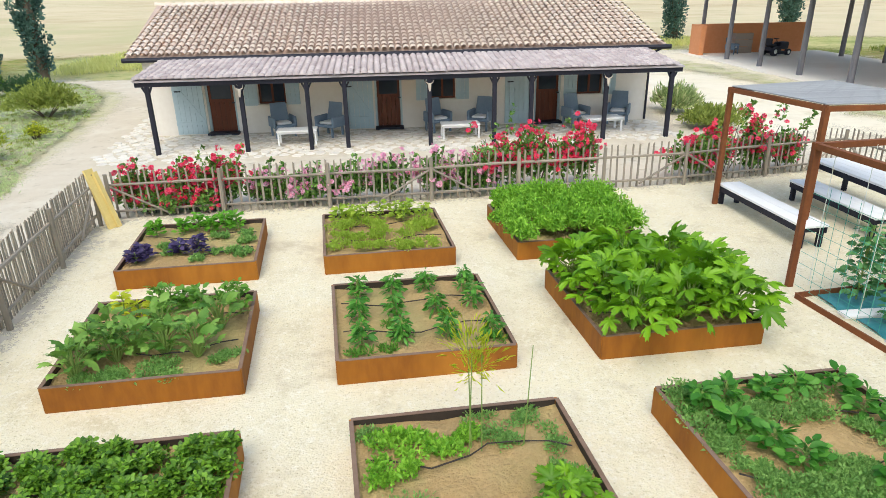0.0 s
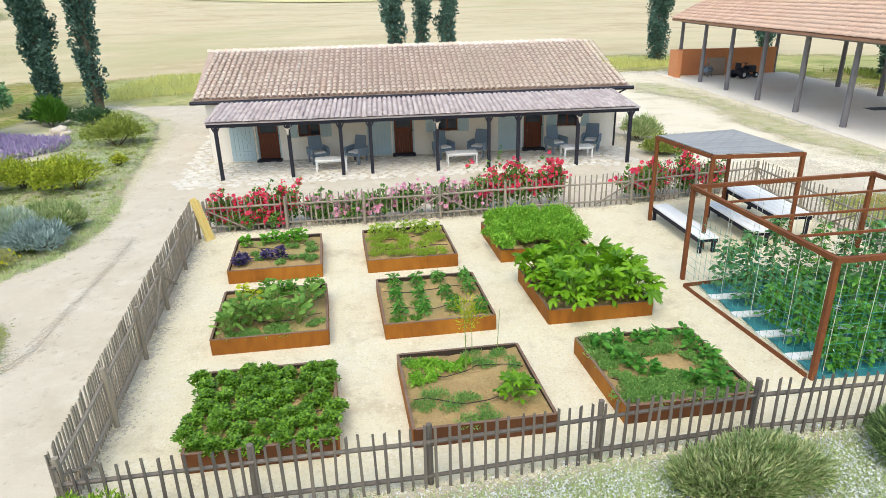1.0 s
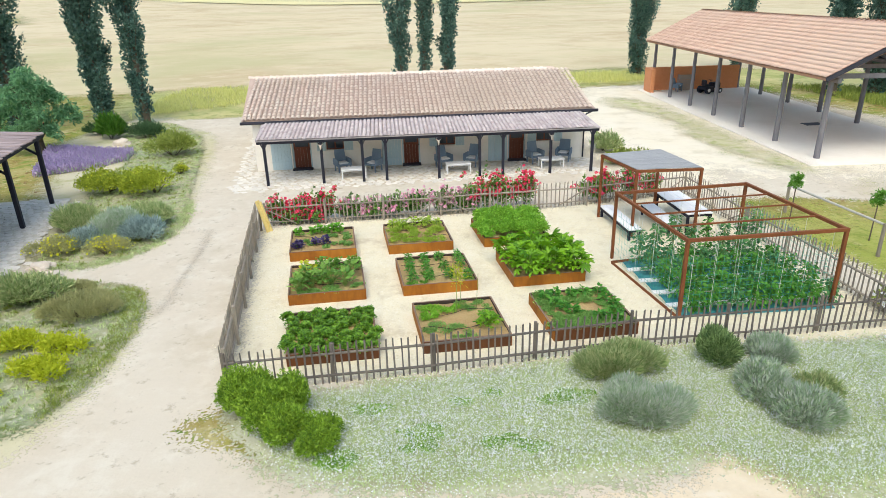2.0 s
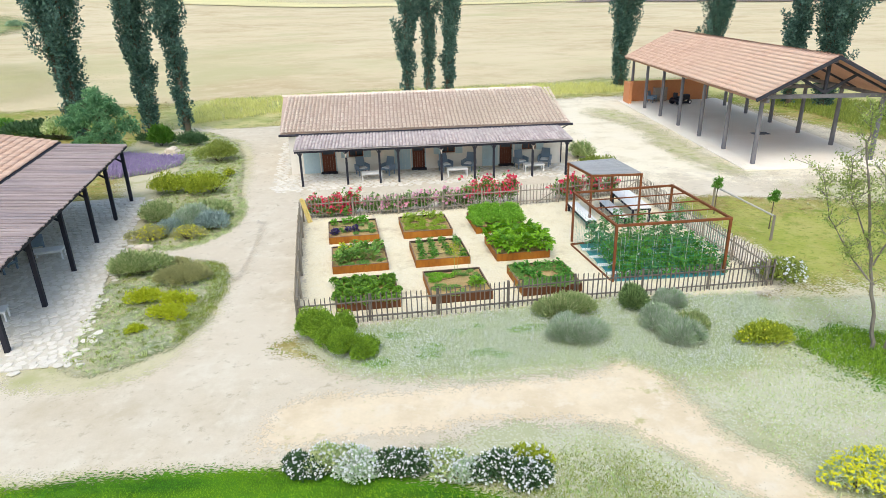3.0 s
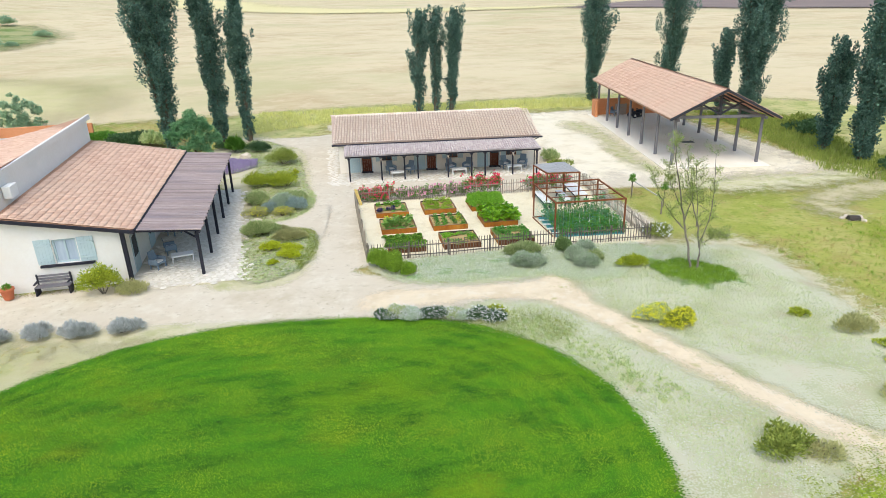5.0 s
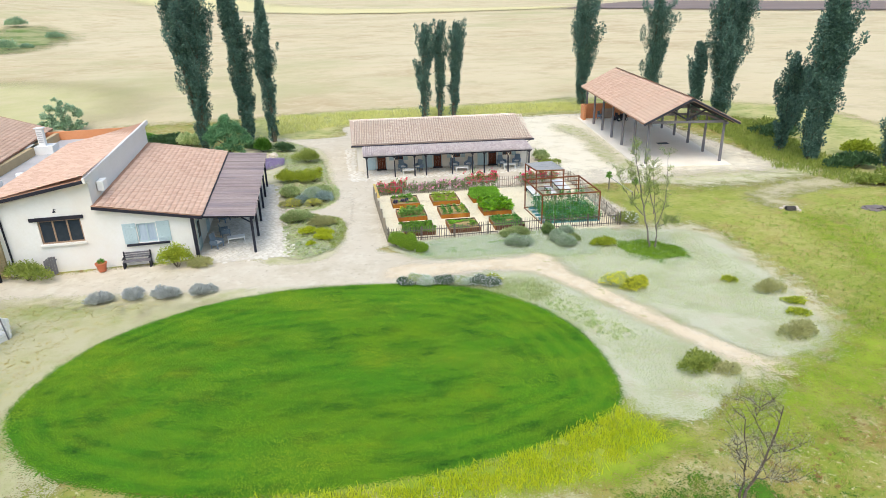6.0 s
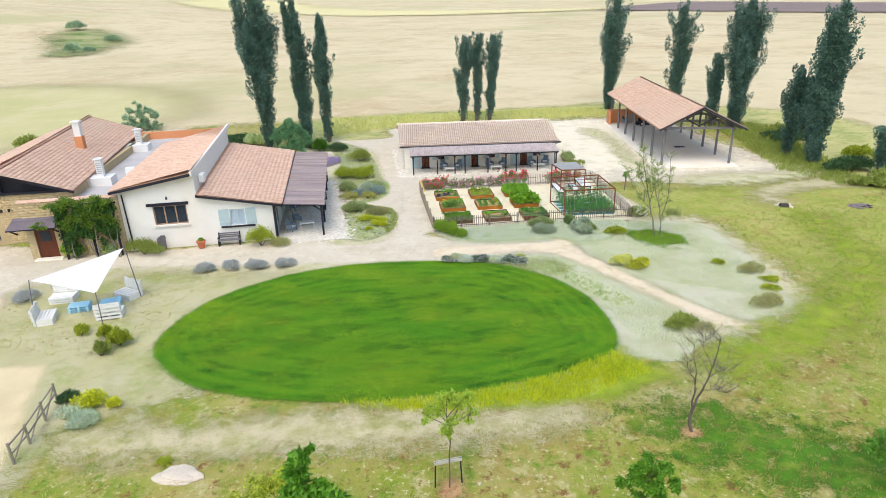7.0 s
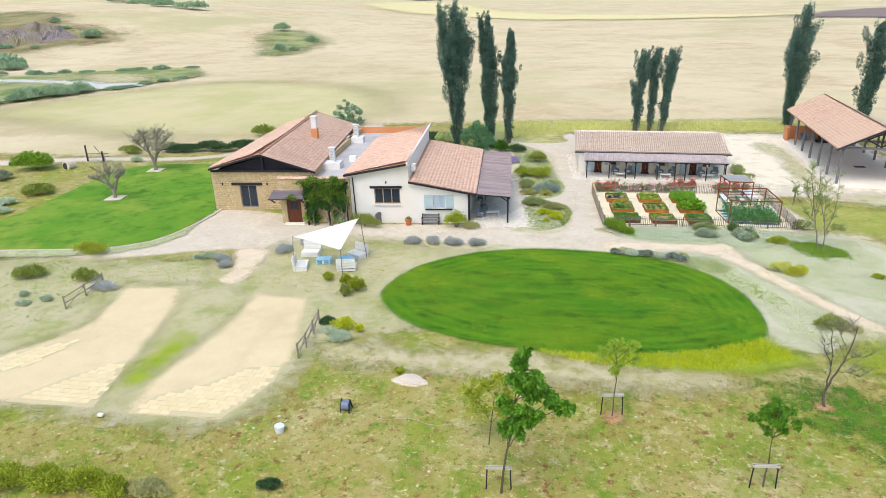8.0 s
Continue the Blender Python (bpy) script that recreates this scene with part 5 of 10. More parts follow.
def farmhouse():
    h = thing("farmhouse", FX, FY, 0.0, "white and stone farmhouse with salmon tiled roofs and covered terrace", "house", rz=FR)
    # white front wall with sloping tops
    bm = bmesh.new()
    wall_cells(bm, -15.3, -9.6, 0, 4.7, 0.2, 0.55, [(-13.0, -10.5, 1.95, 3.5)])
    prism_y(bm, [(-15.3, 4.7), (-9.6, 4.7), (-9.6, 5.72)], 0.2, 0.55)
    bmesh.ops.remove_doubles(bm, verts=bm.verts, dist=0.001)
    part("wall", bm, M["white_wall"], h, "whitewashed front wall with a sloping top")
    bm = bmesh.new()
    wall_cells(bm, -9.6, -4.0, 0, 2.85, 0.2, 0.55, [(-7.35, -6.2, 1.5, 2.8)])
    prism_y(bm, [(-9.6, 2.85), (-4.0, 2.85), (-4.0, 2.98), (-9.6, 4.12)], 0.2, 0.55)
    bmesh.ops.remove_doubles(bm, verts=bm.verts, dist=0.001)
    part("wall", bm, M["white_wall"], h, "whitewashed front wall with a sloping top")
    bm = bmesh.new()
    prism_y(bm, [(-9.9, 0.0), (-9.6, 0.0), (-9.6, 6.15), (-9.9, 6.1)], 0.55, 16.6)
    part("wall", bm, M["white_wall"], h, "tall white wall between two roofs")
    part("wall", boxed(-4.3, -4.0, 0.55, 16.3, 0, 2.9), M["white_wall"], h, "white side wall under the terrace roof")
    part("wall", boxed(-15.3, -4.3, 16.3, 16.6, 0, 3.0), M["white_wall"], h, "white rear wall")
    part("wall", boxed(-15.3, -15.0, 0.55, 16.3, 0, 4.7), M["white_wall"], h, "white side wall")
    tiled_slope(h, (-3.25, -0.15, 3.06), (-3.25, 16.65, 3.42), (-9.62, 16.65, 4.72), (-9.62, -0.15, 4.28), "red_tile", 31, "single-pitch roof of salmon tiles")
    tiled_slope(h, (-15.7, 16.65, 4.98), (-15.7, -0.25, 4.98), (-9.72, -0.25, 6.02), (-9.5, 16.65, 6.48), "red_tile", 32, "upper single-pitch roof of salmon tiles")
    bm = bmesh.new()
    beam(bm, (-15.75, -0.3, 4.86), (-9.7, -0.3, 5.9), 0.08, 0.2)
    part("barge_board", bm, M["dark_wood"], h)
    for a, b in (((-3.2, -0.2, 2.94), (-9.6, -0.2, 4.17)), ((-30.85, 3.34, 4.58), (-25.25, 3.34, 6.05)), ((-19.6, 3.34, 4.2), (-25.25, 3.34, 6.05))):
        part("barge_board", beamed(a, b, 0.07, 0.18), M["dark_wood"], h)
    part("parapet", beamed((-9.64, -0.3, 5.94), (-9.42, 16.7, 6.42), 0.16, 0.34), M["white_wall"], h, "white coping along the upper roof edge")
    bm = bmesh.new()
    limb(bm, (-3.2, -0.2, 3.0), (-3.2, 16.7, 3.36), 0.08, 0.08, 8)
    part("gutter", bm, M["gutter"], h)
    # covered terrace of slats
    tr = part("terrace_roof", beamed((-0.08, -0.1, 2.6), (-0.08, 16.7, 2.95), 0.12, 0.14), M["dark_wood"], h, "terrace roof of weathered grey-brown slats")
    part("terrace_board", slabbed([(-3.2, -0.1, 2.94), (0.0, -0.1, 2.68), (0.05, 16.6, 3.02), (-3.2, 16.6, 3.3)], 0.03), M["dark_wood"], tr)
    r = random.Random(5)
    for k in range(98):
        y = -0.1 + 16.7 * k / 98
        dz = 0.34 * k / 98
        j, e, lift = r.uniform(-0.05, 0.07), r.gauss(0, 0.012), r.uniform(0, 0.03)
        part("slat", beamed((-3.2, y + 0.08 + e, 2.995 + dz + lift), (0.06 + j, y + 0.08 - e, 2.715 + dz + r.uniform(0, 0.03)), r.uniform(0.11, 0.145), 0.035 + r.uniform(0, 0.012)), M["reed_piece"], tr)
    for k in range(6):
        y = 0.25 + 3.22 * k
        ob = part("post", boxed(-0.08, 0.08, -0.08, 0.08, 0, 2.55 + 0.067 * k, bevel=0.01), M["dark_wood"], h, m=pose(-0.25, y, 0))
        part("brace", beamed((-0.05, 0, 2.2), (-0.6, 0, 2.6), 0.08, 0.08), M["dark_wood"], ob)
        part("rafter", beamed((-3.9, y, 2.9 + 0.07 * k), (-0.1, y, 2.6 + 0.067 * k), 0.1, 0.12), M["dark_wood"], h)
    part("post", boxed(-4.0, -3.8, 0.0, 0.18, 0, 2.9), M["dark_wood"], h, "dark timber corner post")
    # windows of the white wall
    window_parts(h, -13.0, -10.5, 1.95, 3.5, 0.28, 3, "oak_frame", "three-light window in a brown wooden frame")
    part("lintel", boxed(-13.4, -10.3, 0.1, 0.4, 3.5, 3.72), M["dark_wood"], h, "dark timber lintel")
    part("window_sill", boxed(-13.1, -10.4, 0.05, 0.25, 1.83, 1.945), M["white_wall"], h)
    window_parts(h, -7.35, -6.2, 1.5, 2.8, 0.28, 2, "shutter", "window with pale blue curtains in a grey frame", "curtain")
    part("window_sill", boxed(-8.1, -5.5, 0.02, 0.25, 1.36, 1.46), M["dark_wood"], h, "dark timber sill")
    for x0, x1 in ((-8.2, -7.4), (-6.15, -5.35)):
        s = part("shutter", leaf_panel(x0, x1, 1.5, 2.85, 0.185), M["shutter"], h, "pale blue boarded shutter folded open")
        for z in (1.7, 2.5):
            part("ledge", boxed(x0 + 0.04, x1 - 0.04, 0.12, 0.148, z, z + 0.1), M["shutter"], s)
    bm = bmesh.new()
    limb(bm, (-15.0, 0.1, 4.6), (-14.9, 0.1, 0.1), 0.06, 0.06)
    part("downpipe", bm, M["gutter"], h)
    for x0, x1 in ((1.5, 2.6), (5.2, 6.4), (9.5, 10.7)):
        w = part("door", boxed(-3.99, -3.95, x0, x1, 0.05, 2.2), M["shutter"], h, "pale blue glazed terrace door")
        part("pane", boxed(-3.955, -3.94, x0 + 0.15, x1 - 0.15, 0.9, 2.05), M["glass"], w)
    lamp = part("wall_lamp", beamed((-11.75, 0.2, 4.15), (-11.75, -0.12, 4.3), 0.03, 0.03), M["gutter"], h, "dark iron wall lamp over the window")
    bm = bmesh.new()
    limb(bm, (-11.75, -0.12, 4.3), (-11.75, -0.12, 4.08), 0.02, 0.1, 8)
    part("shade", bm, M["gutter"], lamp)
    # flat roof and linking block
    bm = bmesh.new()
    box(bm, -22.3, -15.3, 0.6, 27, 3.2, 3.5)
    part("flat_roof", bm, M["roof_deck"], h, "flat pale roof deck between two houses")
    bm = bmesh.new()
    wall_cells(bm, -22.3, -15.3, 0, 4.5, 0.0, 0.35, [(-21.75, -20.3, 0, 2.6)])
    part("wall", bm, M["stone_wall"], h, "rough tan stone wall of the entrance block")
    part("wall", boxed(-22.3, -22.0, 0.35, 4.1, 0, 3.2), M["stone_wall"], h)
    cop = tile_spots((-22.4, 0.45, 4.5), (0, -1, 0), (1, 0, 0), 0.6, 7.2, 0.28, 0.5, 41)
    tagged(part("coping", tiles_joined(cop, tile_shape(0.28, 0.5)), M["red_tile"], h, "row of terracotta coping tiles"), kind="stuff")
    part("back_parapet", boxed(-22.0, -12.5, 26.8, 27.1, 3.5, 4.3), M["ochre_wall"], h, "dark red parapet")
    d = part("door", boxed(-21.7, -20.35, 0.1, 0.2, 0.06, 2.55), M["door_wood"], h, "reddish-brown panelled entrance door")
    part("pane", boxed(-21.4, -20.65, 0.07, 0.1, 1.4, 2.2), M["glass"], d)
    part("threshold", boxed(-22.0, -20.0, -0.5, 0.0, 0.0, 0.12), M["slab"], h)
    can = part("canopy", slabbed([(-23.2, -1.0, 2.75), (-19.7, -1.0, 2.75), (-19.9, 0.02, 3.35), (-22.8, 0.02, 3.35)], 0.08), M["dark_wood"], h, "small pitched canopy of grey shingles")
    for k in range(5):
        z, y = 2.79 + 0.12 * k, -1.0 + 0.2 * k
        part("shingle", slabbed([(-23.15 + 0.05 * k, y, z), (-19.75 - 0.03 * k, y, z), (-19.78 - 0.03 * k, y + 0.22, z + 0.12), (-23.1 + 0.05 * k, y + 0.22, z + 0.12)], 0.03), M["slate"], can)
    for x in (-22.9, -20.0):
        part("bracket", beamed((x, -0.9, 2.66), (x, 0.0, 2.1), 0.09, 0.09), M["dark_wood"], can)
    # stone house
    bm = bmesh.new()
    wall_cells(bm, -31.0, -20.0, 0, 4.2, 4.1, 4.5, [(-28.1, -26.3, 0.35, 2.75)])
    part("wall", bm, M["stone_wall"], h, "coursed tan stone wall")
    for q in ((-31.0, -30.6, 4.5, 28), (-20.4, -20.0, 4.5, 28), (-31.0, -20.0, 28, 28.4)):
        part("wall", boxed(*q, 0, 4.2), M["stone_wall"], h, "plain tan stone wall")
    # stone courses, each block a little proud
    rr = np.random.default_rng(3)

    def courses(xa, xb, yf, top, skip):
        vs, fs, k = [], [], 0
        for j in range(int((top - 0.08) / 0.2)):
            z0, z1 = 0.08 + j * 0.2, 0.08 + j * 0.2 + 0.182
            x = xa
            while x < xb - 0.1:
                x1 = min(x + rr.uniform(0.28, 0.62), xb)
                if not any(a < x1 and x < b and c < z1 and z0 < d for a, b, c, d in skip):
                    y = yf - rr.uniform(0.008, 0.026)
                    vs += [(x + 0.008, yf, z0), (x1 - 0.008, yf, z0), (x1 - 0.008, yf, z1), (x + 0.008, yf, z1), (x + 0.014, y, z0 + 0.006), (x1 - 0.014, y, z0 + 0.006), (x1 - 0.014, y, z1 - 0.006), (x + 0.014, y, z1 - 0.006)]
                    fs += [[k + i for i in q] for q in ((4, 5, 6, 7), (0, 1, 5, 4), (1, 2, 6, 5), (2, 3, 7, 6), (3, 0, 4, 7))]
                    k += 8
                x = x1
        tagged(part("stonework", (np.array(vs), np.array(fs)), M["stone_island"], h, "thin courses of tan stone blocks with pale joints"), kind="stuff")

    courses(-31.0, -20.0, 4.1, 4.2, [(-28.5, -25.9, 0.1, 3.05)])
    courses(-22.3, -15.3, 0.0, 4.5, [(-21.85, -20.2, 0.0, 2.65)])
    # plain dark sheet stands in for the glazed gable
    bm = bmesh.new()
    prism_y(bm, [(-30.6, 4.2), (-20.3, 4.2), (-25.3, 5.75)], 4.25, 4.4)
    part("gable", bm, M["dark_wood"], h, "plain dark gable standing in for glazing, with timber truss")
    for p, q in (((-30.9, 4.3), (-19.9, 4.25)), ((-30.9, 4.5), (-25.25, 6.0)), ((-19.8, 4.3), (-25.25, 6.0)), ((-25.25, 4.3), (-25.25, 5.9))):
        part("truss_beam", beamed((p[0], 3.95, p[1]), (q[0], 3.95, q[1]), 0.16, 0.2), M["dark_wood"], h)
    tiled_slope(h, (-30.9, 29, 4.65), (-30.75, 3.4, 4.72), (-25.25, 3.4, 6.15), (-26.6, 29, 6.15), "red_tile", 33, "broad salmon tiled roof slope")
    tiled_slope(h, (-19.7, 3.4, 4.35), (-21.2, 29, 4.3), (-26.6, 29, 6.15), (-25.25, 3.4, 6.15), "red_tile", 34, "broad salmon tiled roof slope")
    rg = tile_spots((-25.25, 3.35, 6.2), (1, 0.05, 0), (-0.0527, 1, 0), 0.24, 25.7, 0.24, 0.45, 35)
    tagged(part("ridge_tiles", tiles_joined(rg, tile_shape(0.34, 0.45)), M["red_tile"], h), kind="stuff")
    w = window_parts(h, -28.1, -26.3, 0.35, 2.75, 4.2, 2, "barn_wood", "tall two-leaf glazed door in a grey frame")
    part("lintel", boxed(-28.9, -25.6, 3.98, 4.3, 2.75, 3.0), M["dark_wood"], h, "dark timber lintel")
    for x in (-29.8, -25.0):
        bm = bmesh.new()
        limb(bm, (x, 4.05, 3.0), (x, 3.85, 3.0), 0.02, 0.02)
        limb(bm, (x, 3.85, 3.05), (x, 3.85, 2.8), 0.09, 0.06, 8)
        part("wall_lamp", bm, M["gutter"], h, "small dark wall lantern")
    # chimneys and roof boxes
    ch = part("chimney", boxed(-23.4, -22.7, 15.3, 16.0, 5.0, 6.4), M["ochre_wall"], h, "brick chimney with a white top")
    part("chimney_top", boxed(-23.35, -22.75, 15.35, 15.95, 6.4, 7.7), M["white_wall"], ch, "white rendered stack")
    part("chimney_cap", boxed(-23.45, -22.65, 15.25, 16.05, 7.72, 7.82), M["white_wall"], ch)
    for x, y in ((-19.0, 8.0), (-19.4, 21.0)):
        c = part("roof_vent", boxed(x - 0.27, x + 0.27, y - 0.25, y + 0.25, 3.5, 5.7, bevel=0.03), M["white_wall"], h, "tall white rendered vent stack")
        for q in range(6):
            part("louvre", boxed(x - 0.2, x + 0.2, y - 0.275, y - 0.252, 4.5 + q * 0.17, 4.6 + q * 0.17), M["roof_deck"], c)
        part("vent_cap", boxed(x - 0.35, x + 0.35, y - 0.33, y + 0.33, 5.72, 5.8), M["white_wall"], c)
        part("vent_base", slabbed([(x - 1.4, y - 0.6, 4.2), (x + 0.9, y - 0.6, 4.2), (x + 0.9, y + 0.9, 4.2), (x - 1.4, y + 0.9, 4.2)], 0.7), M["white_wall"], c)
    part("air_conditioner", boxed(-17.9, -17.1, 10.6, 11.0, 3.5, 4.2, bevel=0.03), M["white_paint"], h, "white air conditioning unit")
    part("air_conditioner", boxed(-9.55, -9.15, 1.6, 2.5, 4.75, 5.4, bevel=0.03), M["white_paint"], h, "white air conditioning unit")


farmhouse()


def local(x, y):
    a = radians(FR)
    return FX + x * math.cos(a) - y * math.sin(a), FY + x * math.sin(a) + y * math.cos(a)


for n, (x, y, rz) in enumerate(((-2.9, 1.8, 60), (-2.6, 4.0, 110), (-3.0, 7.4, 60), (-2.6, 9.6, 110))):
    wicker_chair(*local(x, y), 0.036, FR + rz)
low_table(*local(-1.7, 2.6), 0.036, FR + 10)
low_table(*local(-1.7, 8.4), 0.036, FR + 5)


# ---- the vegetable garden ----
U, V = Vector((2.16, 0.13, 0)), Vector((-0.2, 2.13, 0))


def bed_corner(r, c):
    return Vector((4.55 + 3.25 * c - 0.41 * r, -18.65 + 0.19 * c + 3.25 * r, 0))


def raised_bed(r, c, label):
    p = bed_corner(r, c)
    t = thing("raised_bed", p.x, p.y, 0.0, label, "raised bed", "corten raised beds")
    q = [Vector((0, 0, 0)), U.copy(), U + V, V.copy()]
    for k in range(4):
        a, b = q[k], q[(k + 1) % 4]
        m = (b - a).normalized()
        side = part("side_panel", beamed(a + Vector((0, 0, 0.173)), (b - m * 0.006) + Vector((0, 0, 0.173)), 0.025, 0.346), M["front_corten" if r == 0 and k == 0 else "corten"], t)
        inn = Vector((-m.y, m.x, 0))
        part("rim", beamed(a + inn * 0.008 + m * 0.034 + Vector((0, 0, 0.35)), b + inn * 0.008 - m * 0.008 + Vector((0, 0, 0.35)), 0.045, 0.007), M["rim"], side, "folded grey-brown steel rim")
        # added dark strip puts the shade on the inner steel face into colour
        part("liner", beamed(a + inn * 0.019 + m * 0.03 + Vector((0, 0, 0.27)), b + inn * 0.019 - m * 0.03 + Vector((0, 0, 0.27)), 0.008, 0.14), M["hose"], side, "dark strip standing for shade inside the steel side")
    bm = bmesh.new()
    n = 12
    g = [[bm.verts.new(U * (0.012 + 0.976 * i / n) + V * (0.012 + 0.976 * j / n) + Vector((0, 0, 0.27 + 0.05 * noise.noise(Vector((i * 0.7 + r * 9, j * 0.7 + c * 7, 0)))))) for i in range(n + 1)] for j in range(n + 1)]
    for j in range(n):
        for i in range(n):
            bm.faces.new((g[j][i], g[j][i + 1], g[j + 1][i + 1], g[j + 1][i]))
    part("soil", bm, M["soil"], t, "dry sandy brown soil")
    rr = random.Random(r * 3 + c)
    for j, k in enumerate((0.3, 0.68)):
        bm = bmesh.new()
        pts = [U * (0.05 + 0.9 * q / 10) + V * (k + rr.gauss(0, 0.012) + 0.05 * math.sin(q * 0.8 + j + c)) + Vector((0, 0, 0.325)) for q in range(11)]
        tube(bm, pts, 0.009)
        part("irrigation_hose", bm, M["hose"], t, "thin dark drip hose")
    return t


BED_LABELS = [["rusty corten steel bed filled with dark green strawberry plants", "rusty corten steel bed of bare soil with a few low plants", "rusty corten steel bed with low leafy plants round bare soil"],
              ["rusty corten steel bed with loose rows of aubergine plants", "rusty corten steel bed with rows of pepper plants", "rusty corten steel bed overflowing with large squash leaves"],
              ["rusty corten steel bed with basil and purple lettuces", "rusty corten steel bed with pale green seedlings", "rusty corten steel bed with a mound of feathery greens"]]
for r in range(3):
    for c in range(3):
        raised_bed(r, c, BED_LABELS[r][c])


PICKETS = {}


def picket_fence(points, label, height=1.0, step=0.165, seed=0, mat="grey_wood", brace=True, wild=1.0):
    """Upright split pickets on two rails between posts, along a line of points on the ground."""
    if mat not in PICKETS:
        made = []
        for k, (w, d) in enumerate(((0.021, 0.012), (0.018, 0.013), (0.024, 0.011))):
            bm = bmesh.new()
            box(bm, -w, w, -d, d, 0, 1.0)
            bm.verts.ensure_lookup_table()
            for v in bm.verts:
                if v.co.z > 0.5:
                    v.co.z += (v.co.x / w) * 0.014 * (k - 1)
                    v.co.x *= 0.85
                    v.co.y *= 0.7
            me = mesh_of("picket", bm)
            me.materials.append(M[mat])
            made.append(me)
        PICKETS[mat] = made
    rr = random.Random(seed)
    o = Vector((*points[0], 0))
    t = thing("picket_fence", o.x, o.y, 0, label, "fence", "garden fences")
    for a, b in zip(points, points[1:]):
        a, b = Vector((*a, 0)) - o, Vector((*b, 0)) - o
        d = b - a
        n = Vector((-d.y, d.x, 0)).normalized()
        for z in (0.2, 0.76):
            bm = bmesh.new()
            cuts = max(2, round(d.length / 1.6))
            pts = [a.lerp(b, q / cuts) + n * 0.045 + Vector((0, 0, z * height + rr.gauss(0, 0.008))) for q in range(cuts + 1)]
            tube(bm, pts, [0.03 + rr.uniform(-0.004, 0.006) for _ in pts], 6)
            part("rail", bm, M[mat], t)
        posts = max(1, round(d.length / 2.3))
        for k in range(posts + 1):
            if k == 0 and a.length > 0:
                continue
            bm = bmesh.new()
            limb(bm, (0, 0, 0), (rr.gauss(0, 0.01), 0, 1.0 * height), 0.046, 0.042, 8)
            part("post", bm, M[mat], t, m=Matrix.Translation(a + d * k / posts + n * 0.1))
        if brace:
            for k, e in ((0, 1), (posts, -1)):
                s0 = a + d * (k / posts) + n * 0.09
                bm = bmesh.new()
                limb(bm, s0 + Vector((0, 0, 0.75 * height)), s0 + d.normalized() * e * 1.1 + Vector((0, 0, 0.12)), 0.025, 0.025, 6)
                part("brace", bm, M[mat], t)
        count = int(d.length / step)
        turn = math.atan2(d.y, d.x)
        for k in range(count):
            at = a + d * ((k + 0.5 + rr.gauss(0, 0.06)) / count)
            m = Matrix.Translation(at + Vector((0, 0, 0.03))) @ Euler((rr.gauss(0, 0.012) * wild, rr.gauss(0, 0.016) * wild, turn + rr.gauss(0, 0.12))).to_matrix().to_4x4()
            part("picket", rr.choice(PICKETS[mat]), None, t, m=m @ Matrix.Diagonal((1, 1, height * (1 + rr.gauss(0, 0.012) * wild), 1)))
    return t


picket_fence([(3.38, -19.62), (8.0, -19.32), (12.8, -18.82), (20.1, -18.55)], "weathered dark grey split-chestnut picket fence beside the herbs", seed=1, mat="dark_picket", brace=False)
picket_fence([(2.12, -8.95), (2.58, -13.3), (3.3, -19.5)], "dense weathered grey picket fence along the gravel road", height=1.1, step=0.092, seed=2, wild=0.6)
picket_fence([(19.3, -6.95), (14.9, -7.75), (9.0, -8.15), (2.35, -8.5)], "weathered grey picket fence overgrown with roses", seed=3)
picket_fence([(20.0, -18.4), (19.6, -11.6), (19.4, -7.05)], "weathered grey picket fence beside the yard", seed=4)
t = thing("gate_post", 2.32, -9.05, 0, "pale yellow unpainted boards leaning as a gate post", "post")
part("board", beamed((0.2, -0.05, 0), (-0.12, 0.1, 1.2), 0.2, 0.05), M["yellow_wood"], t)
part("board", beamed((0.3, 0.03, 0), (-0.02, 0.14, 1.14), 0.1, 0.05), M["yellow_wood"], t)


def pergola():
    t = thing("pergola", 14.35, -15.4, 0, "rust-brown square steel frame over tomato rows", "pergola")
    L, F, R, B = Vector((14.15, -13.3, 0)), Vector((14.57, -17.46, 0)), Vector((18.87, -17.3, 0)), Vector((18.5, -12.95, 0))
    o = Vector((14.35, -15.4, 0))
    up = Vector((0, 0, 2.26))
    for p in (L, F, R, B):
        part("post", beamed(p - o, p - o + up, 0.085, 0.085), M["rust"], t)
    for a, b in ((L, F), (B, R), (L, B), (F, R)):
        d = (b - a).normalized() * 0.052
        part("beam", beamed(a - o + up - d - Vector((0, 0, 0.05)), b - o + up + d - Vector((0, 0, 0.05)), 0.083, 0.087), M["rust"], t)
    for s in (0.26, 0.5, 0.74):
        part("crossbar", beamed(L.lerp(F, s) - o + up - Vector((0, 0, 0.06)), B.lerp(R, s) - o + up - Vector((0, 0, 0.06)), 0.042, 0.042), M["rust"], t)
    # growing strings from the crossbars and thin net lines
    for s in (0.02, 0.26, 0.5, 0.74, 0.98):
        for w in np.linspace(0.06, 0.94, 7):
            a = L.lerp(F, s).lerp(B.lerp(R, s), w) - o
            bm = bmesh.new()
            limb(bm, a + Vector((0, 0, 0.05)), a + Vector((0, 0, 2.2)), 0.005, 0.005, 4)
            part("string", bm, M["string"], t)


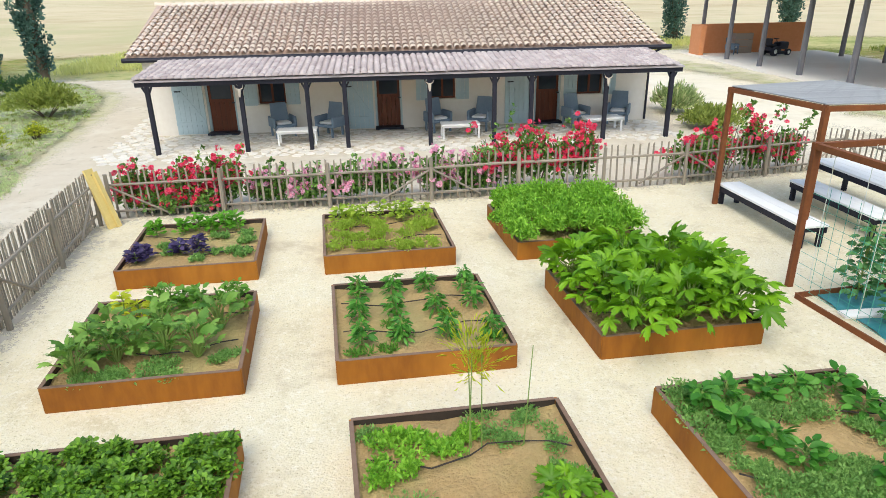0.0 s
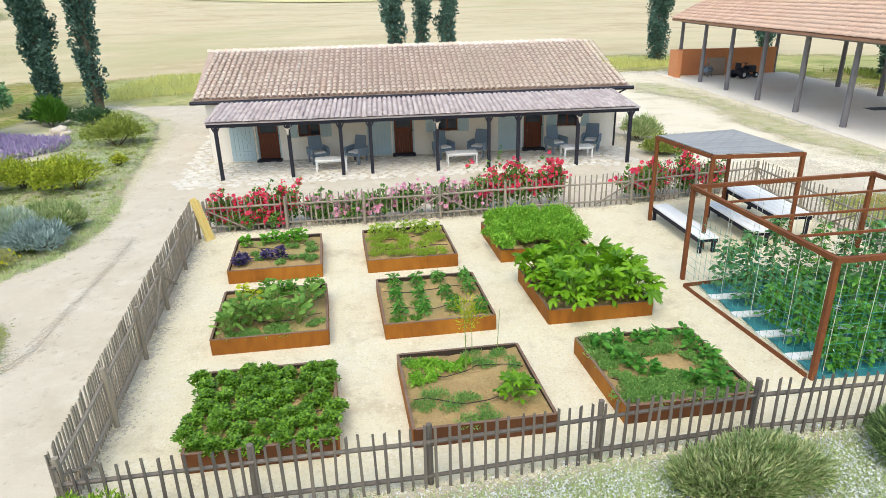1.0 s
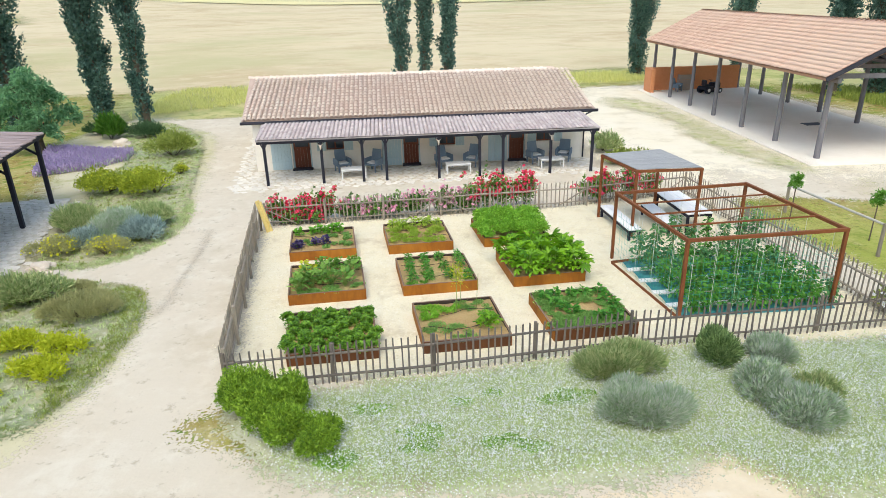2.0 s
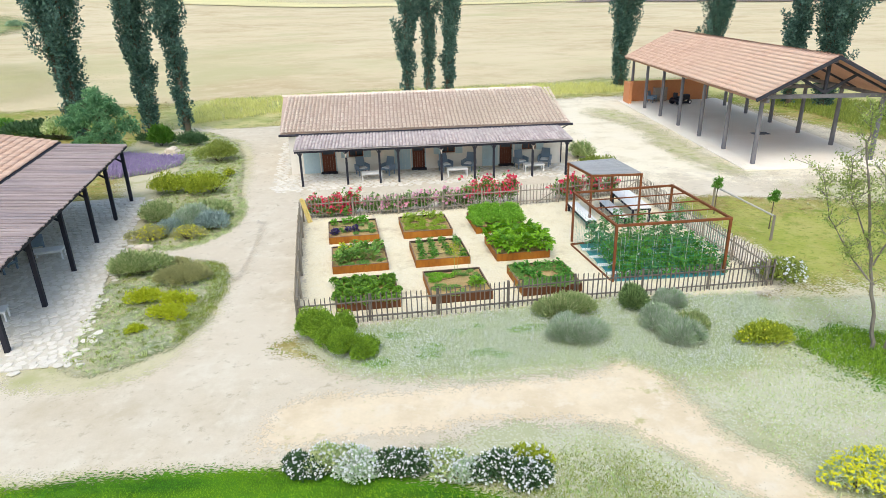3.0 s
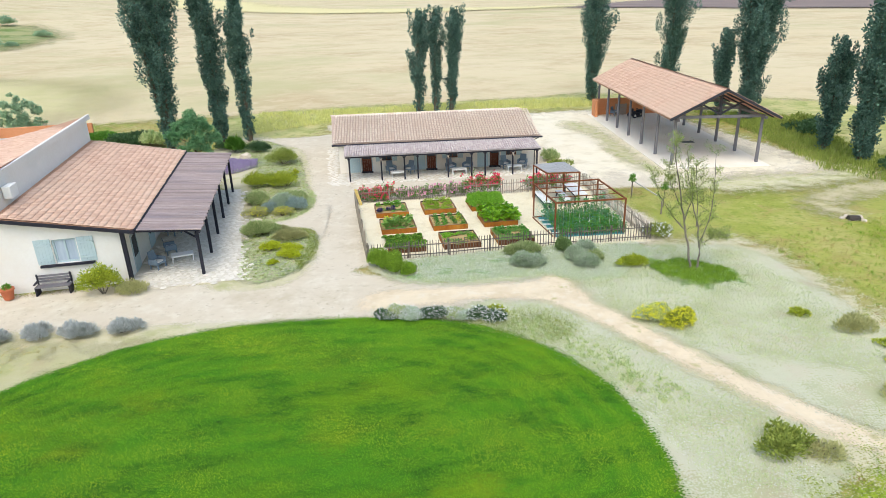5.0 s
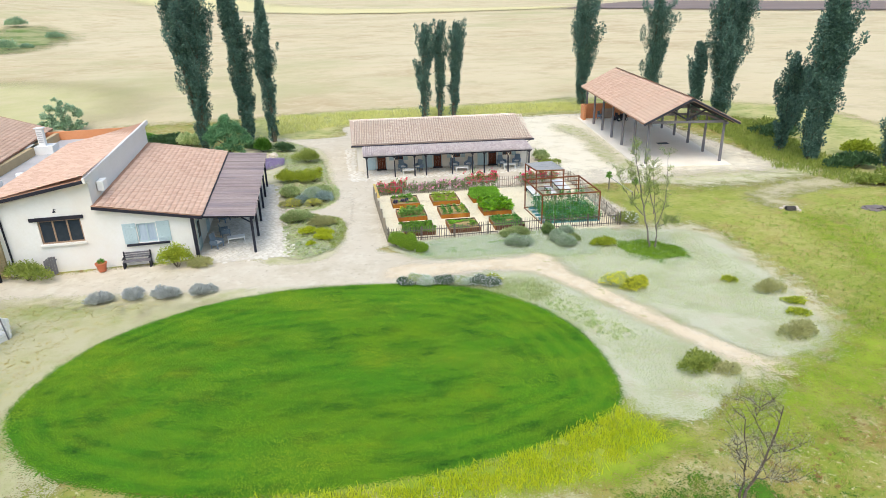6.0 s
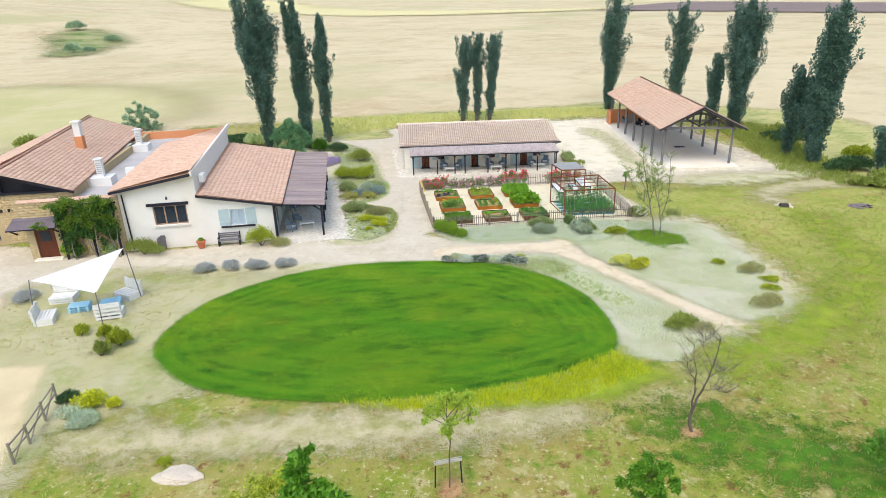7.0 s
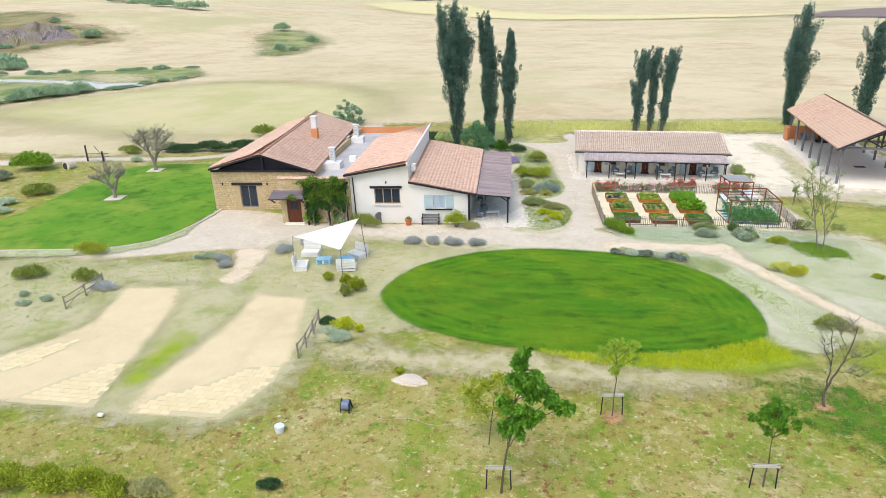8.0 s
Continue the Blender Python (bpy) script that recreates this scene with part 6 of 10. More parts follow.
def net(a, b, z1, label):
    """A fine green net hung between two posts."""
    a, b = Vector((*a, 0)), Vector((*b, 0))
    t = thing("garden_net", a.x, a.y, 0, label, "net", "green nets")
    d = b - a
    bm = bmesh.new()
    for k in range(int(d.length / 0.18)):
        p = d * (k * 0.18 / d.length)
        limb(bm, p + Vector((0, 0, 0.1)), p + Vector((0, 0, z1)), 0.0035, 0.0035, 3, cap=False)
    for k in range(int(z1 / 0.18)):
        limb(bm, Vector((0, 0, 0.1 + k * 0.18)), d + Vector((0, 0, 0.1 + k * 0.18)), 0.0035, 0.0035, 3, cap=False)
    tagged(part("mesh", bm, M["net"], t), kind="stuff")


pergola()
net((14.57, -17.4), (18.8, -17.26), 1.7, "fine green net hung on the steel frame")
net((14.55, -17.3), (14.17, -13.4), 1.7, "fine green net along the tomato rows")
net((18.85, -17.2), (18.52, -13.05), 1.7, "fine green net on the steel frame")


def arbor():
    pts = [Vector((14.95, -9.3, 0)), Vector((15.4, -11.6, 0)), Vector((17.6, -11.7, 0)), Vector((17.26, -8.95, 0))]
    o = Vector((16.3, -10.4, 0))
    t = thing("arbor", o.x, o.y, 0, "rust-brown steel arbor roofed with a grey reed mat", "arbor")
    up = Vector((0, 0, 2.45))
    for p in pts:
        part("post", beamed(p - o, p - o + up, 0.085, 0.085), M["rust"], t)
    for k in range(4):
        a, b = pts[k], pts[(k + 1) % 4]
        d = (b - a).normalized() * 0.052
        part("beam", beamed(a - o + up - d - Vector((0, 0, 0.05)), b - o + up + d - Vector((0, 0, 0.05)), 0.083, 0.087), M["rust"], t)
    n = 26
    for k in range(n):
        s = (k + 0.5) / n
        a, b = pts[0].lerp(pts[1], s), pts[3].lerp(pts[2], s)
        part("reed_strip", beamed(a - o + up + Vector((0, 0, 0.02)), b - o + up + Vector((0, 0, 0.02)), 0.085, 0.02), M["reed_grey"], t)


arbor()


def plank_table(a, b, w, z, name, label, category):
    """A white plank top on dark end frames, from a to b."""
    a, b = Vector((*a, 0)), Vector((*b, 0))
    c = (a + b) / 2
    t = thing(name, c.x, c.y, 0, label, category, "garden benches" if category == "bench" else "", rz=math.degrees(math.atan2(b.y - a.y, b.x - a.x)))
    h = (b - a).length / 2
    for k in range(2 if w < 0.6 else 5):
        n = 2 if w < 0.6 else 5
        y0, y1 = -w / 2 + w * k / n, -w / 2 + w * (k + 1) / n
        part("plank", boxed(-h, h, y0 + 0.004, y1 - 0.004, z - 0.045, z, bevel=0.005), M["white_paint"], t)
    for s in (-1, 1):
        fr = part("end_frame", boxed(s * (h - 0.1) - 0.04, s * (h - 0.1) + 0.04, -w / 2 + 0.03, w / 2 - 0.03, z - 0.14, z - 0.05), M["dark_wood"], t)
        for q in (-1, 1):
            part("leg", boxed(s * (h - 0.1) - 0.04, s * (h - 0.1) + 0.04, q * (w / 2 - 0.07) - 0.04, q * (w / 2 - 0.07) + 0.04, 0, z - 0.14), M["dark_wood"], fr)
        part("apron", boxed(-h + 0.02, h - 0.02, s * (w / 2 - 0.03) - 0.015, s * (w / 2 - 0.03) + 0.015, z - 0.16, z - 0.05), M["dark_wood"], t)
    return t


plank_table((15.25, -9.2), (15.4, -11.95), 0.5, 0.46, "bench", "long bench with a white plank seat on dark legs", "bench")
plank_table((16.84, -9.2), (16.9, -11.72), 0.5, 0.46, "bench", "long bench with a white plank seat on dark legs", "bench")
plank_table((17.8, -8.7), (17.86, -11.5), 0.92, 0.76, "garden_table", "long garden table with a white plank top on dark legs", "table")


# mulched strips under the steel frame
for j in range(5):
    y0 = -13.9 - j * 0.82
    x0 = 14.3 + (y0 + 13.3) * -0.09
    t = thing("mulch_film", x0, y0, 0.0, "strip of blue-green mulch film under the tomatoes", "mulch film", "mulch strips")
    bm = bmesh.new()
    n = 22
    g = [[bm.verts.new((4.25 * i / n, -0.3 + 0.2 * k, 0.028 + 0.025 * (k in (1, 2)) + 0.02 * noise.noise(Vector((i * 0.9, k * 1.3, j * 5))))) for i in range(n + 1)] for k in range(4)]
    for k in range(3):
        for i in range(n):
            bm.faces.new((g[k][i], g[k][i + 1], g[k + 1][i + 1], g[k + 1][i]))
    part("film", bm, M["film"], t)
    if j < 4:
        tagged(part("walk_board", boxed(-0.05, 4.2, -0.1, 0.1, 0.0, 0.05, bevel=0.01), M["white_paint"], m=pose(x0, y0 - 0.41, 0.02)), "pale plank laid between the mulch strips", "plank", "garden planks")
t = thing("bed_edging", 14.0, -13.7, 0, "thin rusty steel edging round the tomato plot", "edging")
for a, b in (((0, 0), (0.5, -3.72)), ((0, 0), (4.5, 0.5))):
    part("edge_strip", beamed((a[0], a[1], 0.06), (b[0], b[1], 0.06), 0.02, 0.1), M["rust"], t)


# ---- plants ----
OVATE = (np.array([(0, 0, 0), (0.3, 0.28, 0.06), (0.3, 0, 0), (0.3, -0.28, 0.06), (0.72, 0.24, 0.02), (0.72, 0, -0.03), (0.72, -0.24, 0.02), (1, 0, -0.12)]),
         np.array([(0, 2, 1), (0, 3, 2), (1, 2, 5), (1, 5, 4), (2, 3, 6), (2, 6, 5), (4, 5, 7), (5, 6, 7)]))
_out = []
for _k in range(57):
    _a = -2.8 + 5.6 * _k / 56
    _r = (1.15 - 0.16 * abs(_a)) * (0.42 + 0.62 * abs(math.cos(math.pi * _a)) ** 0.7) * (1.07 if _k % 2 else 0.9)
    _out.append((0.46 + _r * math.cos(_a) * 0.66, _r * math.sin(_a) * 0.66, 0.24 * (1 - abs(math.cos(math.pi * _a))) * _r - 0.2 * _r * _r))
LOBED = (np.array([(0, 0, 0)] + _out + [(0.42, 0, 0.06)]), np.array([(58, k, k + 1) for k in range(1, 57)] + [(58, 57, 0), (58, 0, 1)]))
_tri = []
_tf = []
for _k, _a in enumerate((-1.25, 0.0, 1.25)):
    _b = len(_tri)
    for _x, _y, _z in ((0.06, 0, 0), (0.35, 0.27, 0.09), (0.35, -0.27, 0.09), (0.72, 0.3, 0.06), (0.72, -0.3, 0.06), (0.62, 0, 0.0), (0.96, 0.1, -0.02), (0.96, -0.1, -0.02)):
        _tri.append((_x * math.cos(_a) - _y * math.sin(_a) * 0.9, _x * math.sin(_a) + _y * math.cos(_a) * 0.9, _z + 0.03 * _k))
    _tf += [(_b + i, _b + j, _b + k) for i, j, k in ((0, 5, 1), (0, 2, 5), (1, 5, 3), (2, 4, 5), (3, 5, 6), (4, 7, 5), (5, 7, 6))]
TRIPLE = (np.array(_tri), np.array(_tf))
_wav = [(0, 0, 0), (0.45, 0, 0), (0.75, 0, -0.05)] + [(x, y * s, z) for s in (1, -1) for x, y, z in ((0.14, 0.13, 0.05), (0.26, 0.28, 0.0), (0.36, 0.2, 0.07), (0.5, 0.31, 0.0), (0.6, 0.2, 0.05), (0.74, 0.22, -0.06), (0.86, 0.1, -0.05))] + [(1.0, 0, -0.16)]
WAVY = (np.array(_wav), np.array([(0, 1, 3), (3, 1, 4), (4, 1, 5), (5, 1, 6), (6, 1, 7), (7, 1, 2), (7, 2, 8), (8, 2, 9), (9, 2, 17), (0, 10, 1), (10, 11, 1), (11, 12, 1), (12, 13, 1), (13, 14, 1), (14, 2, 1), (14, 15, 2), (15, 16, 2), (16, 17, 2)]))
LANCE = (OVATE[0] * (1, 0.62, 1), OVATE[1])
_pet = []
_pf = []
for _ring, (_n, _r, _z) in enumerate(((6, 0.5, 0.05), (5, 0.3, 0.22))):
    for _k in range(_n):
        _a = 2 * math.pi * (_k + 0.5 * _ring) / _n
        _b = len(_pet)
        for _d, _q, _h in ((0, 0.08, 0), (-0.5, 1, 1), (0, 1.12, 1.3), (0.5, 1, 1)):
            _pet.append((math.cos(_a + _d) * _r * _q, math.sin(_a + _d) * _r * _q, _z * _h * 1.5))
        _pf += [(_b, _b + 1, _b + 2), (_b, _b + 2, _b + 3)]
BLOOM = (np.array(_pet), np.array(_pf))


def placed(shape, c, a, up, size, seed=0, spread=0.3):
    """Copies of a leaf or flower at points c, its length along a and its face towards up."""
    r = np.random.default_rng(seed)
    v, f = shape
    a = a / (np.linalg.norm(a, axis=1)[:, None] + 1e-9)
    b = np.cross(up, a)
    b /= np.linalg.norm(b, axis=1)[:, None] + 1e-9
    k = np.cross(a, b)
    s = (size * r.uniform(1 - spread, 1 + spread, len(c)))[:, None, None]
    vs = c[:, None] + s * (v[None, :, :1] * a[:, None] + v[None, :, 1:2] * b[:, None] + v[None, :, 2:] * k[:, None])
    return vs.reshape(-1, 3), (f[None] + (np.arange(len(c)) * len(v))[:, None, None]).reshape(-1, f.shape[1])


def flat_dirs(n, r, lift=0.2, wild=0.3):
    th = r.uniform(0, 2 * math.pi, n)
    return np.stack([np.cos(th), np.sin(th), r.normal(lift, wild, n)], 1)


def dome_lobes(rx, ry, h, n, seed, low=0.35):
    r = np.random.default_rng(seed)
    out = []
    for k in range(n):
        a, q = r.uniform(0, 2 * math.pi), math.sqrt(r.uniform(0, 1)) * 0.62
        s = r.uniform(0.42, 0.62)
        hh = h * (1 - 0.55 * q ** 2) * r.uniform(0.85, 1.05)
        out.append((math.cos(a) * rx * q, math.sin(a) * ry * q, hh * low, rx * s, ry * s, hh * (1 - low)))
    return out


def bush(name, x, y, rx, ry, h, label, mat, leaves=2500, size=0.12, slim=0.45, wild=0.6, seed=0, flowers=None, rz=0.0, group="", lobes=9, category="shrub"):
    t = thing(name, x, y, 0.0, label, category, group, rz)
    lb = dome_lobes(rx, ry, h, lobes, seed)
    c, d = lobes_points(lb, leaves, seed, (0.6, 1.02), up=0.85)
    c[:, 2] = np.maximum(c[:, 2], 0.02)
    d[:, 2] += 0.5
    part("foliage", leaf_mesh(c, d, size, slim, wild, seed=seed), M[mat], t)
    bm = bmesh.new()
    r = random.Random(seed)
    for k in range(7):
        a = r.uniform(0, 6.28)
        limb(bm, (0.05 * math.cos(a), 0.05 * math.sin(a), 0), (rx * 0.5 * math.cos(a), ry * 0.5 * math.sin(a), h * 0.55), 0.025, 0.01, 5, cap=False)
    tagged(part("stem", bm, M["bark"], t), kind="stuff")
    if flowers:
        fm, n, fs, shape = flowers
        c, d = lobes_points(lb, n, seed + 50, (0.97, 1.08), up=0.9)
        rr = np.random.default_rng(seed)
        tagged(part("blossoms", placed(shape, c, flat_dirs(n, rr, 0, 0.3), d + (0, 0, 0.6), fs, seed), M[fm], t), kind="stuff")
    return t


def poplar(x, y, h, stems, seed, label, leaves=8000, bare=0.02, size=0.17, foot=0.48, peak=0.55):
    """A columnar poplar of rising plumes. stems: (lean x, lean y, top share, widest radius)."""
    t = thing("poplar_tree", x, y, 0.0, label, "poplar", "poplar trees")
    r = random.Random(seed)
    bm = bmesh.new()
    lobes = []
    for lx, ly, share, w in stems:
        top = h * share
        n = 9
        bend = r.uniform(-0.14, 0.14)
        way = lambda q: Vector((lx * q ** 1.2 + bend * math.sin(q * 3.1), ly * q ** 1.2, top * 0.96 * q))
        tube(bm, [way(k / n) for k in range(n + 1)], [0.26 * (1 - k / n) + 0.03 for k in range(n + 1)], 7)
        count = int(15 + top * 1.5)
        for k in range(count):
            q = bare + (0.97 - bare) * (k + r.random()) / count
            up, past = min(1.0, (q - bare) / (peak - bare)), max(0.0, (q - peak) / (1 - peak))
            prof = (foot + (1 - foot) * up) * (1 - past ** 2.2) + 0.06
            a = r.uniform(0, 6.28)
            reach = w * prof * r.choice((0.2, 0.45, 0.7, 0.9, 1.05, 1.18))
            long_ = (0.9 + 1.5 * prof) * r.uniform(0.8, 1.3)
            p = way(max(0.0, q - 0.05))
            tip = p + Vector((math.cos(a) * reach + 0.05 * long_, math.sin(a) * reach, long_ * 1.25))
            if tip.z > top:
                tip.z = top - r.random() * 0.3
            for s in (0.3, 0.55, 0.8, 1.0):
                c = p.lerp(tip, s)
                f = r.uniform(0.6, 1.2) * (1.18 - 0.68 * s) * (0.27 + 0.28 * w * prof)
                lobes.append((c.x + r.gauss(0, 0.12), c.y + r.gauss(0, 0.12), c.z, f, f, f * r.uniform(1.5, 2.3)))
            limb(bm, p - Vector((0, 0, 0.3)), tip, 0.04, 0.01, 4, cap=False)
    part("trunk", bm, M["bark"], t)
    c, d = lobes_points(lobes, int(leaves * 3.0), seed, (0.5, 1.1))
    c[:, 2] = np.maximum(c[:, 2], 0.2)
    d[:, 2] += 0.6
    part("crown", leaf_mesh(c, d, size * 1.22, 0.62, 0.5, seed=seed), M["poplar_leaf"], t)
    return t


def wispy(name, x, y, limbs, label, mat, seed, twigs, leaves, size, slim, thick, bark, reach=0.8, category="tree"):
    """An open tree: given main limbs, each through points, with fine twigs and sparse leaves along their upper parts."""
    t = thing(name, x, y, 0.0, label, category)
    r = random.Random(seed)
    bm = bmesh.new()
    tips = []
    for pts, r0 in limbs:
        path = []
        for k in range(len(pts) - 1):
            a, b = Vector(pts[k]), Vector(pts[k + 1])
            for s in range(4):
                path.append(a.lerp(b, s / 4) + Vector((r.gauss(0, 0.025), r.gauss(0, 0.025), 0)))
        path.append(Vector(pts[-1]))
        m = len(path)
        tube(bm, path, [thick * r0 * (1 - 0.85 * k / m) + 0.004 for k in range(m)], 6)
        for _ in range(twigs):
            k = r.randrange(m // 3, m)
            a = r.uniform(0, 6.28)
            p, q = path[k], reach * r.uniform(0.4, 1.1)
            mid = p + Vector((math.cos(a) * 0.4, math.sin(a) * 0.4, 0.35)) * q
            end = p + Vector((math.cos(a) * 0.75, math.sin(a) * 0.75, 0.8 * r.uniform(0.3, 1.2))) * q
            tube(bm, [p, mid, end], [0.011, 0.007, 0.003], 4)
            for s in (0.3, 0.6, 0.8, 1.0):
                tips.append((p.lerp(mid, s), mid - p))
                tips.append((mid.lerp(end, s), end - mid))
            for _ in range(2):
                e2 = mid + Vector((r.gauss(0, 0.3), r.gauss(0, 0.3), r.uniform(0.1, 0.5))) * q
                tube(bm, [mid, e2], [0.006, 0.003], 3)
                tips.append((e2, e2 - mid))
    part("trunk", bm, M[bark], t)
    rr = np.random.default_rng(seed)
    pick = rr.integers(0, len(tips), leaves)
    c = np.array([tuple(q[0]) for q in tips])[pick] + rr.normal(0, 0.07, (leaves, 3))
    d = np.array([tuple(q[1]) for q in tips])[pick]
    part("crown", leaf_mesh(c, d / (np.linalg.norm(d, axis=1)[:, None] + 1e-6), size, slim, 0.8, seed=seed), M[mat], t)
    return t


def clumped(name, x, y, h, clumps, label, mat, seed, leaves, size, thick=0.06, slim=0.5, drop=0.3, group=""):
    """A tree of a trunk with limbs to uneven leaf clumps (x, y, z, radius)."""
    t = thing(name, x, y, 0.0, label, "tree", group)
    r = random.Random(seed)
    bm = bmesh.new()
    top = max(q[2] for q in clumps)
    lean = max(clumps, key=lambda q: q[2])[0]
    pts = [Vector((lean * (k / 6) ** 1.4 + r.gauss(0, 0.02) * k, r.gauss(0, 0.03) * k, top * k / 6)) for k in range(7)]
    for k in range(6):
        limb(bm, pts[k], pts[k + 1], thick * (1 - k / 7), thick * (1 - (k + 1) / 7), 7, cap=False)
    lobes = []
    for cx, cy, cz, cr in clumps:
        k = max(1, min(5, int((cz - 0.4 * math.hypot(cx - lean * cz / top, cy) - 0.2) / top * 6)))
        limb(bm, pts[k], (cx, cy, cz), thick * 0.4, 0.012, 5, cap=False)
        for _ in range(7):
            d = Vector((r.gauss(0, 1), r.gauss(0, 1), r.gauss(0, 0.8))).normalized() * cr * r.uniform(0.2, 0.85)
            q = cr * r.uniform(0.3, 0.55)
            lobes.append((cx + d.x, cy + d.y, cz + d.z, q, q, q * 0.9))
            limb(bm, (cx, cy, cz), (cx + d.x, cy + d.y, cz + d.z), 0.012, 0.005, 4, cap=False)
    part("trunk", bm, M["bark"], t)
    c, d = lobes_points(lobes, leaves, seed, (0.1, 1.05))
    d[:, 2] -= drop
    part("crown", leaf_mesh(c, d, size, slim, 0.8, seed=seed), M[mat], t)
    return t


# poplars
POP = "tall dark green poplar at the edge of the wheat field"
poplar(-17.2, 12.3, 20.4, [(-2.2, 0, 1.0, 1.9), (0.0, 0.8, 1.02, 2.1), (1.5, -0.3, 0.9, 1.8)], 1, "broad multi-stemmed dark green poplar behind the farmhouse", 15000, foot=0.22, peak=0.6)
poplar(-12.85, 15.2, 18.8, [(-1.4, 0, 0.97, 1.1), (-0.5, 0.3, 1.0, 1.15)], 2, POP, 10500, foot=0.5)
poplar(-10.0, 15.1, 16.2, [(0.2, 0, 1.0, 1.45)], 3, "slim poplar with a gap above its bare lower trunk", 6500, bare=0.05, foot=0.25, peak=0.52)
poplar(8.15, 24, 11.9, [(0.3, 0, 1.0, 1.2)], 4, POP, 3600, bare=0.05, foot=0.4, peak=0.66)
poplar(10.15, 24.2, 12.4, [(0.1, 0, 1.0, 1.0)], 5, POP, 3000, bare=0.08, foot=0.35, peak=0.7)
poplar(11.95, 24.0, 12.2, [(0.6, 0, 1.0, 1.3)], 6, POP, 4000, bare=0.05, foot=0.35, peak=0.68)
poplar(31.0, 30.0, 18.6, [(-0.7, 0, 0.8, 1.7), (0.4, 0.3, 1.0, 2.0)], 7, POP, 9500)
poplar(42.2, 33.0, 15.6, [(0.0, 0, 1.0, 2.2), (1.2, 0, 0.55, 1.2)], 8, POP, 8000)
poplar(43.2, 14.2, 17.0, [(-1.5, 0, 0.95, 1.6), (0.3, 0.5, 1.0, 1.9), (1.9, 0.3, 0.92, 1.8)], 9, "dense dark green poplar behind the open barn", 15000)
poplar(41.0, 15.6, 9.4, [(-0.4, 0, 1.0, 1.2)], 10, POP, 4000)
poplar(43.3, -4.1, 16.9, [(-0.5, 0, 0.92, 1.5), (0.6, 0, 1.0, 1.8), (1.9, 0.3, 0.74, 1.4)], 11, "broad dark green poplar on the field bank", 17000, foot=0.4)
poplar(43.0, 0.2, 9.2, [(0.1, 0, 1.0, 1.2)], 12, POP, 4500)
poplar(49.0, 8.0, 7.0, [(0.3, 0, 1.0, 1.6)], 13, POP, 3500)
poplar(47.3, -9.0, 4.6, [(0.1, 0, 1.0, 0.9)], 14, "small young poplar on the field bank", 1800)

# trees
clumped("pepper_tree", -13.2, 6.9, 4.8, [(0, 0, 4.1, 1.1), (-1.0, 0.2, 3.6, 1.1), (1.1, -0.3, 3.5, 1.1), (0.3, -1.0, 3.0, 1.2), (-0.5, 1.0, 3.3, 1.1), (-1.4, -0.5, 2.5, 1.0), (1.5, 0.3, 2.4, 1.0), (0.2, -1.2, 1.8, 1.1), (-1.0, -1.0, 1.5, 0.9), (1.1, -0.9, 1.5, 0.9)], "round bright green pepper tree with drooping foliage", "pepper", 21, 12000, 0.26, 0.2, 0.3, 0.6)
wispy("young_tree", 20.65, -23.15, [([(-0.22, 0, 0), (-0.41, 0, 1.2), (-0.74, 0.1, 2.6), (-1.16, 0.2, 4.4), (-1.49, 0.3, 6.2), (-1.56, 0.3, 7.0)], 1.0), ([(-0.63, 0, 2.2), (-1.4, 0.1, 3.0), (-2.19, 0.2, 4.2), (-2.62, 0.2, 5.4)], 0.45), ([(0.22, 0, 0), (0.18, -0.1, 0.9), (-0.04, 0, 2.4), (-0.53, 0.2, 4.2), (-0.92, 0.3, 6.3)], 0.95), ([(0.1, -0.1, 1.6), (0.41, -0.2, 2.8), (0.55, -0.1, 4.2), (0.43, 0, 6.2)], 0.5), ([(0.11, -0.1, 1.5), (0.72, -0.3, 1.9), (1.39, -0.3, 1.8)], 0.3), ([(-0.05, 0, 2.4), (-0.13, 0.3, 4.0), (-0.36, 0.3, 5.6)], 0.45), ([(-0.79, 0, 2.8), (-0.75, -0.5, 4.0), (-0.92, -0.6, 5.4)], 0.4), ([(-0.95, 0.1, 3.4), (-1.52, 0.4, 4.6), (-1.73, 0.5, 5.8)], 0.35)],
      "slender two-stemmed young tree with sparse olive-green leaves", "sparse", 22, 28, 11500, 0.075, 0.42, 0.062, "olive_bark", reach=0.72)
wispy("bare_tree", 14.3, -46.5, [(((0, 0, 0), (-0.12, 0, 0.85), (0.15, 0.1, 1.65), (0.45, 0.1, 2.6), (0.72, 0.1, 3.6), (0.78, 0.1, 4.7)), 1.0), (((-0.12, 0, 0.8), (-0.02, 0.1, 1.8), (-0.08, 0.1, 3.0), (-0.25, 0.2, 4.3)), 0.62),
      (((0.3, 0.1, 2.1), (0.75, 0.0, 2.2), (1.25, -0.1, 2.05)), 0.22), (((0.45, 0.1, 2.7), (0.95, 0.3, 2.9), (1.35, 0.3, 2.9)), 0.2), (((-0.03, 0.1, 2.5), (-0.5, -0.2, 3.3), (-0.7, -0.2, 4.1)), 0.25), (((0.6, 0.1, 3.2), (0.3, 0.5, 4.0), (0.3, 0.5, 4.6)), 0.2)],
      "nearly bare leaning young tree on a mulched circle", "twig_leaf", 23, 15, 3800, 0.07, 0.12, 0.07, "grey_bark", reach=1.0)
